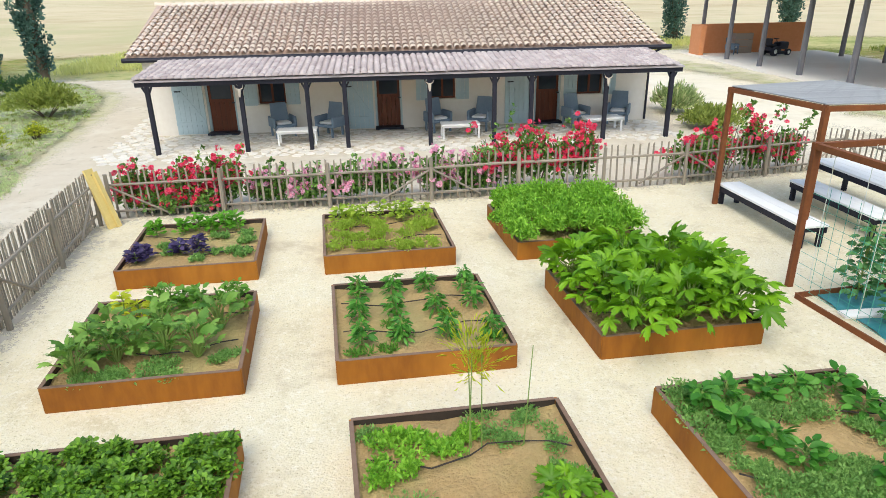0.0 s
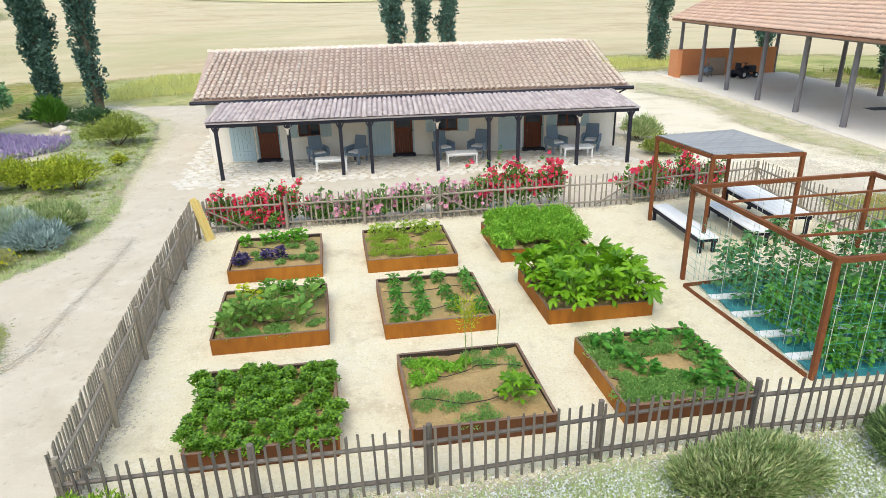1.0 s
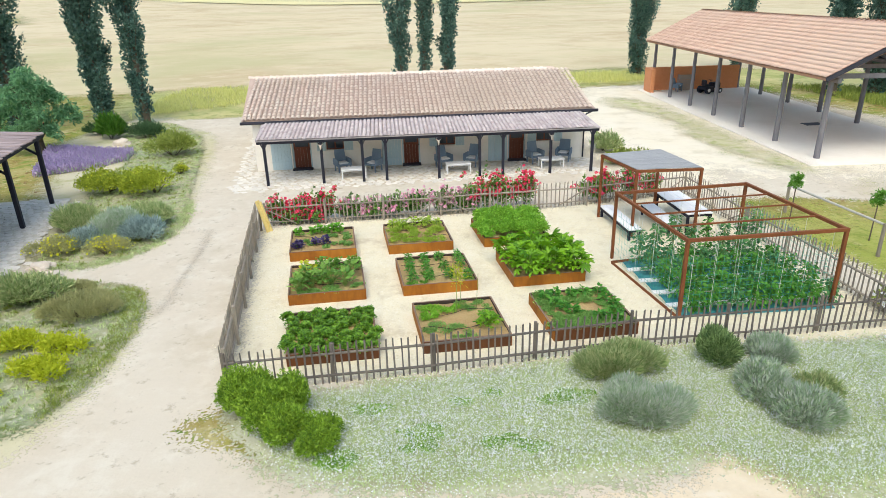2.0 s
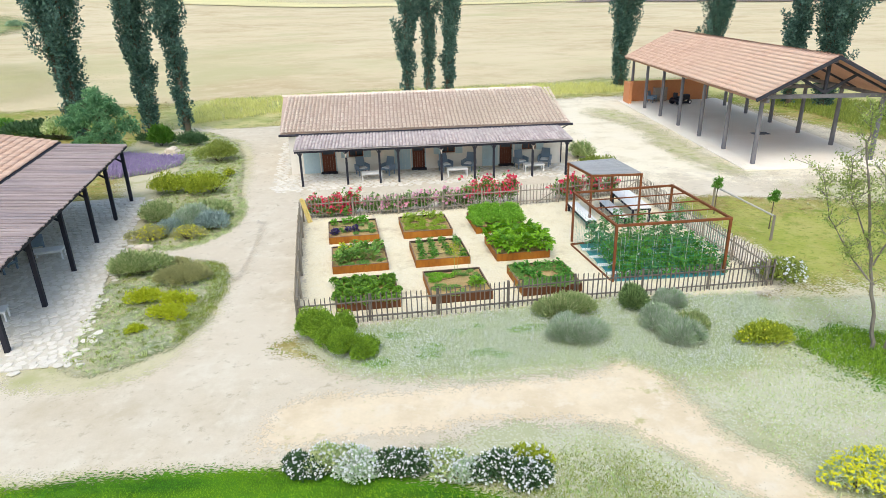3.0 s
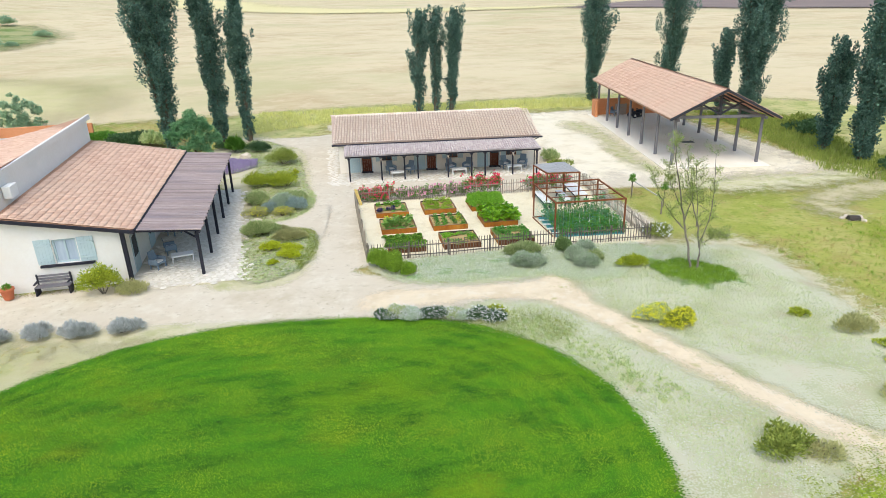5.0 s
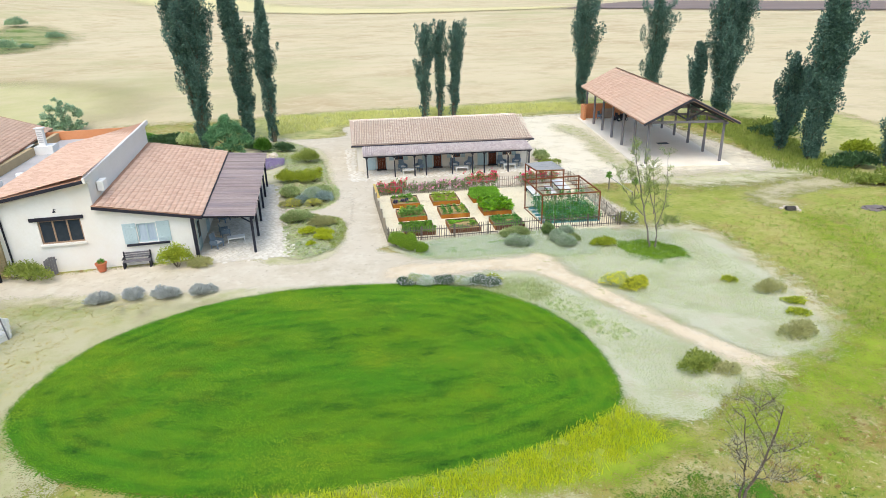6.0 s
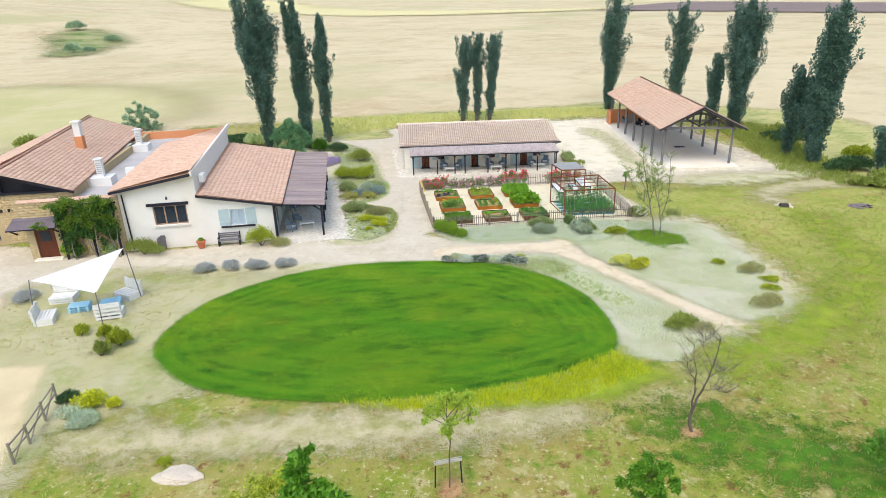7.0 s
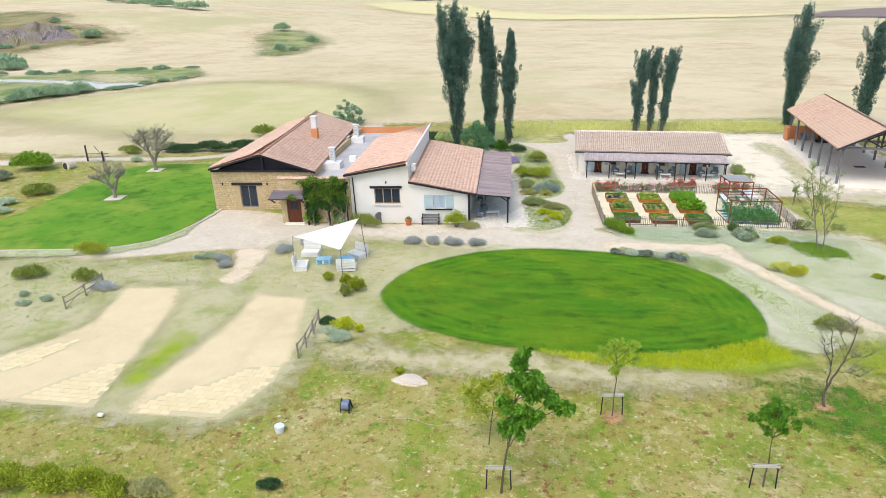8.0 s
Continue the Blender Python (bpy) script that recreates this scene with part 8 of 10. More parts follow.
RR, RP = "climbing rose bush full of crimson red blooms on the fence", "rose bush with clusters of pale pink blooms on the fence"
for k, (x, h, w, m_, n) in enumerate(((2.9, 1.15, 0.6, "rose_red", 75), (3.7, 1.25, 0.65, "rose_red", 85), (4.5, 1.35, 0.6, "rose_red", 60), (5.4, 0.95, 0.6, "rose_pink", 30), (6.3, 0.95, 0.65, "rose_pink", 45), (7.2, 1.1, 0.6, "rose_pink", 50), (8.1, 1.15, 0.65, "rose_pink", 60),
                                        (9.0, 1.15, 0.6, "rose_pink", 55), (9.9, 1.0, 0.6, "rose_pink", 50), (10.5, 1.4, 0.65, "rose_red", 70), (11.4, 1.5, 0.7, "rose_red", 95), (12.3, 1.55, 0.65, "rose_red", 90), (15.3, 1.15, 0.6, "rose_red", 60), (16.1, 1.35, 0.65, "rose_red", 80), (17.0, 1.45, 0.6, "rose_red", 80), (17.9, 1.1, 0.5, "rose_red", 40))):
    y = -8.5 + 0.35 * min(x - 2.35, 6.65) / 6.65 + (0.4 * (x - 9) / 5.9 if x > 9 else 0) + 0.33
    if x > 14.9:
        y = -7.75 + 0.8 * (x - 14.9) / 4.4 + 0.33
    h *= 0.78 if m_ == "rose_pink" else 0.84 if x < 5 else 0.92
    rose(x, y, h, w, m_, 500 + k, RR if m_ == "rose_red" else RP, n)
for k, (x, y) in enumerate(((3.5, -8.2), (4.2, -8.17), (3.0, -8.2))):
    rose(x, y, 0.62, 0.4, "rose_red", 540 + k, "low rose bush with deep red blooms behind the fence", 60)

# ---- crops in the raised beds ----
def crop(r, c, points, build, name, label, category, group):
    """One plant after the other at (share across, share along) of a bed."""
    o = bed_corner(r, c)
    for k, (a, b) in enumerate(points):
        p = o + U * a + V * b
        t = thing(name, p.x, p.y, 0.275, label, category, group)
        build(t, 1000 + r * 300 + c * 100 + k)


def leafy(h, w, n, size, mat, shape=OVATE, droop=0.0):
    """An upright plant: a stem with broad leaves in whorls."""
    def build(t, seed):
        r = np.random.default_rng(seed)
        hh = h * r.uniform(0.85, 1.15)
        z = r.uniform(0.15, 1.0, n) * hh
        d = flat_dirs(n, r, 0.25 - droop, 0.25)
        rad = r.uniform(0.05, 1.0, n)[:, None] * w * (1.15 - 0.6 * (z / hh))[:, None]
        c = np.column_stack([d[:, :2] * rad * 0.6, z])
        part("leaves", placed(shape, c, d, np.tile((0, 0, 1.0), (n, 1)) + r.normal(0, 0.55, (n, 3)), size, seed), M[mat], t)
        bm = bmesh.new()
        limb(bm, (0, 0, -0.02), (0.01, 0, hh * 0.9), 0.012, 0.006, 5)
        for k in range(0, n, 3):
            limb(bm, (0, 0, z[k] * 0.8), tuple(c[k]), 0.006, 0.004, 4, cap=False)
        part("stem", bm, M["stem"], t)
    return build


def stalky(h, w, n, size, mat, shape=LOBED):
    """A plant of large leaves on long stalks that rise and spread from one root."""
    def build(t, seed):
        r = np.random.default_rng(seed)
        th = np.arange(n) * 2.4 + r.uniform(0, 6.28)
        q = np.sqrt((np.arange(n) + 0.5) / n)
        z = h * (1.05 - 0.62 * q ** 1.6) * r.uniform(0.82, 1.12, n)
        out = np.stack([np.cos(th), np.sin(th), np.zeros(n)], 1)
        c = out * (w * q * r.uniform(0.75, 1.1, n))[:, None]
        c[:, 2] = z
        d = out + np.column_stack([r.normal(0, 0.25, (n, 2)), 1.3 - 1.15 * q + r.normal(0, 0.35, n)])
        up = np.tile((0, 0, 1.0), (n, 1)) + out * 0.15 + r.normal(0, 0.3, (n, 3))
        part("leaves", placed(shape, c - d * 0.06, d, up, size, seed, 0.35), M[mat], t)
        bm = bmesh.new()
        for k in range(n):
            m = c[k] * (0.45, 0.45, 0.7)
            tube(bm, [(0.02 * out[k][0], 0.02 * out[k][1], -0.02), tuple(m), tuple(c[k])], [0.012, 0.009, 0.006], 5)
        tagged(part("stalk", bm, M["stem"], t, "pale green leaf stalks"), kind="stuff")
    return build


def tuft(h, w, n, size, mat, slim=0.35, wild=0.5):
    """A low feathery clump."""
    def build(t, seed):
        k_ = random.Random(seed).uniform(0.75, 1.25)
        lb = dome_lobes(w * k_, w * k_, h * k_, 5, seed, 0.4)
        c, d = lobes_points(lb, n, seed, (0.3, 1.0), up=0.9)
        c[:, 2] = np.maximum(c[:, 2], 0.01)
        d[:, 2] += 0.6
        part("leaves", leaf_mesh(c, d, size, slim, wild, seed=seed), M[mat], t)
    return build


def grid(nx, ny, seed, jit=0.03, x0=0.12, x1=0.88, y0=0.14, y1=0.86):
    r = random.Random(seed)
    return [(x0 + (x1 - x0) * (i / max(1, nx - 1)) + r.gauss(0, jit), y0 + (y1 - y0) * (j / max(1, ny - 1)) + r.gauss(0, jit)) for j in range(ny) for i in range(nx)]


crop(0, 0, grid(7, 7, 1, 0.03, 0.04, 0.93, 0.06, 0.92), leafy(0.17, 0.31, 125, 0.062, "straw_berry", TRIPLE), "strawberry_plant", "dense dark green strawberry plant in a raised bed", "strawberry plant", "strawberry plants")
crop(0, 1, [(0.15, 0.8), (0.28, 0.84), (0.38, 0.72), (0.22, 0.68), (0.5, 0.8), (0.12, 0.62)], tuft(0.13, 0.24, 420, 0.065, "feathery", 0.45, 0.8), "low_plant", "low spreading green plant on bare soil", "plant", "low bed plants")
crop(0, 1, [(0.8, 0.3)], stalky(0.36, 0.34, 30, 0.16, "squash"), "squash_plant", "small squash plant with lobed leaves", "squash plant", "")
crop(0, 1, [(0.3, 0.22), (0.45, 0.35), (0.2, 0.4), (0.88, 0.75), (0.8, 0.9), (0.55, 0.12), (0.4, 0.08), (0.6, 0.88), (0.7, 0.78), (0.1, 0.3), (0.92, 0.55), (0.1, 0.9)], tuft(0.07, 0.28, 420, 0.045, "grey_leaf", 0.45, 0.8), "low_plant", "thin grey-green weed patch on bare soil", "plant", "low bed plants")
crop(0, 2, [(0.15, 0.85), (0.3, 0.88), (0.5, 0.88), (0.68, 0.9), (0.86, 0.85), (0.88, 0.68), (0.9, 0.5), (0.85, 0.3), (0.2, 0.66), (0.3, 0.52), (0.36, 0.4), (0.62, 0.22), (0.8, 0.14)], leafy(0.24, 0.26, 48, 0.13, "pepper_leaf"), "bean_plant", "low bushy bean plant with broad leaves", "bean plant", "bean plants")
crop(0, 2, [(0.1, 0.72), (0.12, 0.55), (0.12, 0.38), (0.2, 0.22), (0.3, 0.28), (0.42, 0.3), (0.25, 0.1), (0.45, 0.14), (0.55, 0.34), (0.7, 0.78), (0.62, 0.14), (0.42, 0.8), (0.22, 0.8), (0.1, 0.12), (0.33, 0.18), (0.52, 0.24), (0.65, 0.05), (0.78, 0.22), (0.9, 0.1), (0.3, 0.68), (0.55, 0.75), (0.8, 0.55), (0.88, 0.4), (0.05, 0.9)], tuft(0.13, 0.34, 900, 0.05, "grey_leaf", 0.45, 0.8), "low_plant", "carpet of fine grey-green weeds", "plant", "low bed plants")
crop(1, 0, [(0.13, 0.14), (0.16, 0.3), (0.4, 0.32), (0.56, 0.3), (0.74, 0.26), (0.22, 0.5), (0.5, 0.55), (0.82, 0.55), (0.3, 0.28)], stalky(0.46, 0.32, 24, 0.2, "aubergine", WAVY), "aubergine_plant", "aubergine plant with large grey-green leaves", "aubergine plant", "aubergine plants")
crop(1, 0, [(0.5, 0.82), (0.6, 0.86), (0.68, 0.8), (0.42, 0.86), (0.85, 0.86), (0.92, 0.78)], leafy(0.38, 0.22, 60, 0.1, "leaf"), "herb_plant", "bushy bright green herb plant", "herb", "bed herbs")
crop(1, 0, [(0.2, 0.85), (0.3, 0.8)], leafy(0.3, 0.22, 40, 0.12, "yellow_leaf"), "herb_plant", "yellowish green leafy herb plant", "herb", "bed herbs")
crop(1, 0, [(0.35, 0.1), (0.5, 0.12), (0.25, 0.1), (0.9, 0.2), (0.6, 0.1), (0.42, 0.68)], tuft(0.1, 0.28, 520, 0.05, "grey_leaf", 0.45, 0.8), "low_plant", "low mat of grey-green weeds", "plant", "low bed plants")
crop(1, 1, grid(4, 3, 4, 0.02, 0.15, 0.87, 0.2, 0.86), leafy(0.34, 0.2, 95, 0.105, "pepper_leaf", LANCE, 0.4), "pepper_plant", "upright dark green pepper plant in dry soil", "pepper plant", "pepper plants")
crop(1, 1, [(0.3, 0.12), (0.4, 0.3), (0.12, 0.1), (0.7, 0.5), (0.9, 0.12), (0.35, 0.42)], tuft(0.06, 0.2, 120, 0.07, "leaf"), "low_plant", "thin green weeds on dry soil", "plant", "low bed plants")
crop(1, 2, [(0.15, 0.82), (0.48, 0.85), (0.8, 0.8), (0.2, 0.45), (0.55, 0.5), (0.85, 0.45), (0.25, 0.15), (0.6, 0.16), (0.88, 0.16)], stalky(0.6, 0.5, 42, 0.25, "squash"), "squash_plant", "big squash plant with large lobed bright green leaves", "squash plant", "squash plants")
crop(2, 0, [(0.12, 0.82), (0.34, 0.84), (0.46, 0.86), (0.57, 0.84), (0.68, 0.86), (0.78, 0.84)], leafy(0.3, 0.2, 80, 0.1, "basil"), "basil_plant", "bushy bright green basil plant", "basil", "basil plants")
crop(2, 0, [(0.14, 0.28), (0.4, 0.34), (0.54, 0.34), (0.1, 0.2)], leafy(0.26, 0.2, 70, 0.12, "purple_leaf"), "lettuce", "dark purple red-leaf lettuce", "lettuce", "purple lettuces")
crop(2, 0, [(0.68, 0.3), (0.8, 0.3), (0.9, 0.25), (0.9, 0.5), (0.3, 0.36), (0.55, 0.2), (0.86, 0.7), (0.66, 0.66), (0.25, 0.5)], tuft(0.11, 0.2, 170, 0.09, "grey_leaf"), "low_plant", "low grey-green leafy seedling", "plant", "low bed plants")
crop(2, 1, [(0.14, 0.84), (0.26, 0.86), (0.38, 0.84), (0.5, 0.88), (0.64, 0.86), (0.76, 0.88), (0.88, 0.84), (0.3, 0.78), (0.7, 0.8)], leafy(0.34, 0.2, 46, 0.11, "pale_leaf"), "salad_plant", "pale green upright salad plant", "salad plant", "salad rows")
crop(2, 1, grid(6, 3, 8, 0.04, 0.1, 0.85, 0.12, 0.62), tuft(0.2, 0.26, 300, 0.08, "pale_leaf", 0.25, 0.9), "salad_plant", "sparse pale green seedlings on dry soil", "salad plant", "salad rows")
crop(2, 2, grid(5, 5, 9, 0.03, 0.1, 0.92, 0.08, 0.94), tuft(0.64, 0.44, 1200, 0.09, "feathery", 0.34, 1.1), "carrot_plant", "dense feathery bright green foliage plant", "leafy plant", "feathery greens")
# fennel stalks
for k, (a, b, h) in enumerate(((0.52, 0.75, 1.25), (0.56, 0.72, 1.15), (0.5, 0.7, 1.1), (0.75, 0.72, 1.1))):
    p = bed_corner(0, 1) + U * a + V * b
    t = thing("fennel", p.x, p.y, 0.27, "tall thin fennel stalk with a wispy yellow-green top", "fennel", "fennel stalks")
    bm = bmesh.new()
    limb(bm, (0, 0, 0), (0.03 * (k - 1), 0.02, h), 0.008, 0.004, 5)
    part("stem", bm, M["stem"], t)
    if k < 3:
        rr = np.random.default_rng(k)
        c = rr.normal(0, 1, (90, 3)) * (0.1, 0.1, 0.13) + (0.03 * (k - 1), 0.02, h - 0.05)
        part("leaves", leaf_mesh(c, np.tile((0, 0, 1.0), (90, 1)), 0.1, 0.06, 0.7, seed=k), M["yellow_leaf"], t)

# ---- tomatoes under the steel frame ----
for j in range(5):
    y0 = -13.9 - j * 0.82
    for i in range(8):
        x = 14.75 + i * 0.54 + (y0 + 13.3) * -0.09
        h = (1.3 if j == 0 else 0.85 if j < 3 else 0.7) * (0.9 + 0.2 * ((i * 7 + j * 3) % 5) / 4)
        t = thing("tomato_plant", x, y0 + 0.05 * ((i * 5) % 3), 0.03, "staked tomato plant with dark green leaves", "tomato plant", "tomato rows")
        leafy(h, 0.44 + 0.05 * (j > 1), 200, 0.12, "tomato" if (i + j * 2) % 5 < (4 if j < 2 else 1) else "pepper_leaf", WAVY, 0.45)(t, 2000 + j * 20 + i)


# ---- stone paving ----
def stones(area, size, seed, z, near, parent, ragged=0.0):
    """Irregular flagstones over a polygon: those in the polygon near are pieces of their own, the rest one mesh."""
    r = random.Random(seed)
    shapes = []
    for k in range(8):
        n = r.choice((5, 6, 6, 7))
        ang = sorted((2 * math.pi * (i + r.uniform(-0.38, 0.38)) / n) for i in range(n))
        out = [(math.cos(a) * 0.5 * r.uniform(0.72, 1.12), math.sin(a) * 0.5 * r.uniform(0.72, 1.12)) for a in ang]
        bm = bmesh.new()
        top = [bm.verts.new((x * 0.94, y * 0.94, 0.022)) for x, y in out]
        low = [bm.verts.new((x, y, 0.0)) for x, y in out]
        bm.faces.new(top)
        for i in range(n):
            bm.faces.new((low[i], low[(i + 1) % n], top[(i + 1) % n], top[i]))
        me = mesh_of("flagstone", bm)
        me.materials.append(M["flag"])
        shapes.append(me)
    px, py = np.array(area).T
    spots = []
    j = 0
    y = py.min()
    while y < py.max():
        x = px.min() + (size * 0.5 if j % 2 else 0)
        while x < px.max():
            spots.append((x + r.gauss(0, 0.13) * size, y + r.gauss(0, 0.13) * size))
            x += size
        y += size * 0.86
        j += 1
    p = np.array(spots)
    p = p[inside(list(area), p[:, 0], p[:, 1]) > size * 0.3 + ragged * np.abs(np.random.default_rng(seed).normal(0, 1, len(p)))]
    pieces = inside(list(near), p[:, 0], p[:, 1]) > 0
    rest = bmesh.new()
    count = 0
    for (x, y), own in zip(p, pieces):
        m = Matrix.LocRotScale((x, y, z), Euler((0, 0, r.uniform(0, 6.28))), (size * r.uniform(0.8, 1.25), size * r.uniform(0.8, 1.15), r.uniform(0.6, 1.5)))
        me = r.choice(shapes)
        if own and count < 300:
            part("flagstone", me, None, parent, m=m)
            count += 1
        else:
            k = len(rest.verts)
            rest.from_mesh(me)
            rest.verts.ensure_lookup_table()
            bmesh.ops.transform(rest, matrix=m, verts=rest.verts[k:])
    if len(rest.verts):
        me = bpy.data.meshes.new("flagstones")
        rest.to_mesh(me)
        rest.free()
        me.materials.append(M["flag_island"])
        ob = new("flagstones", me)
        ob.parent = parent
        tagged(ob, "irregular pale flagstones in mortar", kind="stuff")


PATIO = [(-0.35, -4.0), (17.3, -3.2), (17.3, 0.0), (0.45, 0.0), (-0.15, 9.8), (-1.75, 9.8)]
pv = part("pavement", slabbed([(x, y, 0.014) for x, y in PATIO], 0.05), M["joint"])
tagged(pv, "pale crazy paving round the cottage", "pavement", kind="structure")
stones(PATIO, 0.36, 3, 0.014, [(-2, -4.3), (17.5, -4.3), (17.5, -2.0), (1.5, -2.0), (1.5, 2.0), (-2, 2.0)], pv, 0.12)
TERR = [local(*q) for q in ((-4.0, -1.2), (2.6, -1.6), (2.3, 2.5), (1.6, 9), (0.9, 17.2), (-4.0, 17.2))]
BASE = [local(*q) for q in ((-4.0, -1.0), (1.9, -1.0), (1.5, 2.5), (1.0, 9), (0.3, 17.0), (-4.0, 17.2))]
pv = part("pavement", slabbed([(x, y, 0.05) for x, y in BASE], 0.08), M["joint"])
tagged(pv, "worn pale stone paving of the covered terrace", "pavement", kind="structure")
stones(TERR, 0.33, 4, 0.05, [local(*q) for q in ((0.2, -1.6), (2.8, -1.6), (2.6, 5.5), (0.2, 5.5))], pv, 0.4)

# ---- pavers of the parking strips ----
PV = mesh_of("paver", boxed(-0.29, 0.29, -0.19, 0.19, 0.0, 0.03, bevel=0.012))
PV.materials.append(M["paver_piece"])


def pavers(poly, name_label, rz, seed):
    r = random.Random(seed)
    o = poly[0]
    t = part("parking_edge", slabbed([(x, y, 0.07) for x, y in poly], 0.06), M["paver_joint"])
    tagged(t, name_label, "pavement", kind="structure")
    ca, sa = math.cos(radians(rz)), math.sin(radians(rz))
    n = 0
    for j in range(-30, 30):
        for i in range(-30, 30):
            u, v = i * 0.6 + (0.3 if j % 2 else 0), j * 0.4
            x, y = o[0] + u * ca - v * sa, o[1] + u * sa + v * ca
            if n < 300 and float(inside(list(poly), np.array([x]), np.array([y]))[0]) > 0.18:
                part("paver", PV, None, t, m=pose(x, y, 0.07 + r.uniform(0, 0.008), 0, 0, rz + r.gauss(0, 1.2)))
                n += 1


pavers([(-15.5, -47.8), (-15.2, -49.5), (-15.9, -51.9), (-16.4, -53.15), (-21.5, -53.7), (-21.2, -51.9), (-19.0, -50.4), (-17.4, -48.3)], "cream concrete pavers with open joints at a parking strip", 4, 5)
pavers([(-31.5, -47.6), (-29.9, -47.1), (-31.0, -50.5), (-34.2, -53.2), (-37, -53)], "cream concrete pavers with open joints at a parking strip", 60, 6)
pavers([(-25.4, -48.8), (-24.9, -50), (-23.9, -53.6), (-29.4, -54.0), (-27.5, -51)], "cream concrete pavers with open joints at a parking strip", 4, 7)

# ---- seating under the sail ----
def shade_sail():
    t = thing("shade_sail", -18.4, -32.2, 0, "white triangular shade sail on thin grey poles", "shade sail")
    a, b, c = Vector((-2.9, -0.9, 2.6)), Vector((1.9, 1.5, 3.6)), Vector((1.6, -2.2, 2.2))
    bm = bmesh.new()
    n = 10
    rows = []
    for i in range(n + 1):
        row = []
        for j in range(n + 1 - i):
            u, v = i / n, j / n
            w = 1 - u - v
            p = a * w + b * u + c * v
            pull = 27 * u * v * w
            mid = (a + b + c) / 3
            edge = 4 * (u * v + v * w + w * u) / 4 * 0.5
            row.append(bm.verts.new(p + (mid - p) * 0.12 * edge * 2 - Vector((0, 0, 0.1 * pull))))
        rows.append(row)
    for i in range(n):
        for j in range(n - i):
            bm.faces.new((rows[i][j], rows[i + 1][j], rows[i][j + 1]))
            if j < n - i - 1:
                bm.faces.new((rows[i + 1][j], rows[i + 1][j + 1], rows[i][j + 1]))
    ob = part("cloth", bm, M["sail"], t, "taut white cloth")
    so = ob.modifiers.new("thick", 'SOLIDIFY')
    so.thickness = 0.006
    for p, f in ((a, (-0.15, -0.2)), (b, (0.25, 0.1)), (c, (0.05, -0.15))):
        bm = bmesh.new()
        limb(bm, (p.x + f[0] * 1.5, p.y + f[1] * 1.5, 0), (p.x + f[0] * 0.3, p.y + f[1] * 0.3, p.z + 0.1), 0.035, 0.03, 8)
        part("pole", bm, M["barn_wood"], t)


def pallet_sofa(x, y, rz, label):
    """Two stacked pallets as a seat with a third stood up as its back."""
    t = thing("pallet_sofa", x, y, 0, label, "sofa", "pallet sofas", rz)
    w = 0.75
    for q in (0.0, 0.16, 0.32):
        for s in (-w + 0.06, 0.0, w - 0.06):
            part("bearer", boxed(s - 0.06, s + 0.06, -0.45, 0.42, q, q + 0.12), M["pallet_white"], t)
        for k in range(5):
            part("seat_slat", boxed(-w, w, -0.47 + 0.185 * k, -0.32 + 0.185 * k, q + 0.122, q + 0.15), M["pallet_white"], t)
        part("front_slat", boxed(-w, w, -0.5, -0.475, q + 0.03, q + 0.12), M["pallet_white"], t)
    for s in (-w + 0.07, 0.0, w - 0.07):
        part("back_post", beamed((s, 0.5, 0.02), (s, 0.6, 1.16), 0.1, 0.1), M["pallet_white"], t)
    for k in range(5):
        z = 0.5 + 0.14 * k
        part("back_slat", boxed(-w, w, 0.45 + 0.016 * k, 0.475 + 0.016 * k, z, z + 0.115), M["pallet_white"], t)
    for k in range(4):
        z = 0.14 + 0.26 * k
        part("rear_slat", boxed(-w, w, 0.58 + 0.023 * k, 0.605 + 0.023 * k, z, z + 0.15), M["pallet_white"], t)


def pallet_table(x, y, rz):
    t = thing("pallet_table", x, y, 0, "low pale blue table made of stacked pallets", "table", "pallet tables", rz)
    for q in range(3):
        for k in range(5):
            part("top_slat", boxed(-0.6, 0.6, -0.42 + 0.17 * k, -0.265 + 0.17 * k, 0.12 + q * 0.16, 0.15 + q * 0.16), M["pallet_blue"], t)
        for s in (-0.52, 0, 0.52):
            part("bearer", boxed(s - 0.06, s + 0.06, -0.42, 0.41, q * 0.16, 0.119 + q * 0.16), M["pallet_blue"], t)


shade_sail()
pallet_sofa(-21.1, -30.7, 6, "white slatted pallet sofa under the shade sail")
pallet_sofa(-20.7, -33.5, 108, "white slatted pallet sofa with its side to the sail")
pallet_sofa(-16.9, -33.2, 194, "white slatted pallet sofa backing onto the lawn")
pallet_sofa(-17.0, -30.5, -28, "white slatted pallet sofa beside a sail pole")
pallet_table(-19.3, -32.2, 14)
pallet_table(-17.5, -31.8, 18)


# ---- railings, stakes and small things ----
def railing(points, label, rails=(0.55, 1.0), mat="grey_wood"):
    o = Vector((*points[0], 0))
    t = thing("wooden_railing", o.x, o.y, 0, label, "railing", "rustic railings")
    v = [Vector((*q, 0)) - o for q in points]
    for a, b in zip(v, v[1:]):
        for z in rails:
            bm = bmesh.new()
            limb(bm, a + Vector((0, 0, z)), b + Vector((0, 0, z)), 0.045, 0.04, 7)
            part("rail", bm, M[mat], t)
        if len(rails) > 1:
            bm = bmesh.new()
            limb(bm, a + Vector((0, 0, 0.1)), b + Vector((0, 0, 0.95)), 0.035, 0.035, 6)
            part("brace", bm, M["grey_wood"], t)
    for p in v:
        bm = bmesh.new()
        limb(bm, p, p + Vector((0, 0, 1.12)), 0.06, 0.055, 8)
        part("post", bm, M["grey_wood"], t)


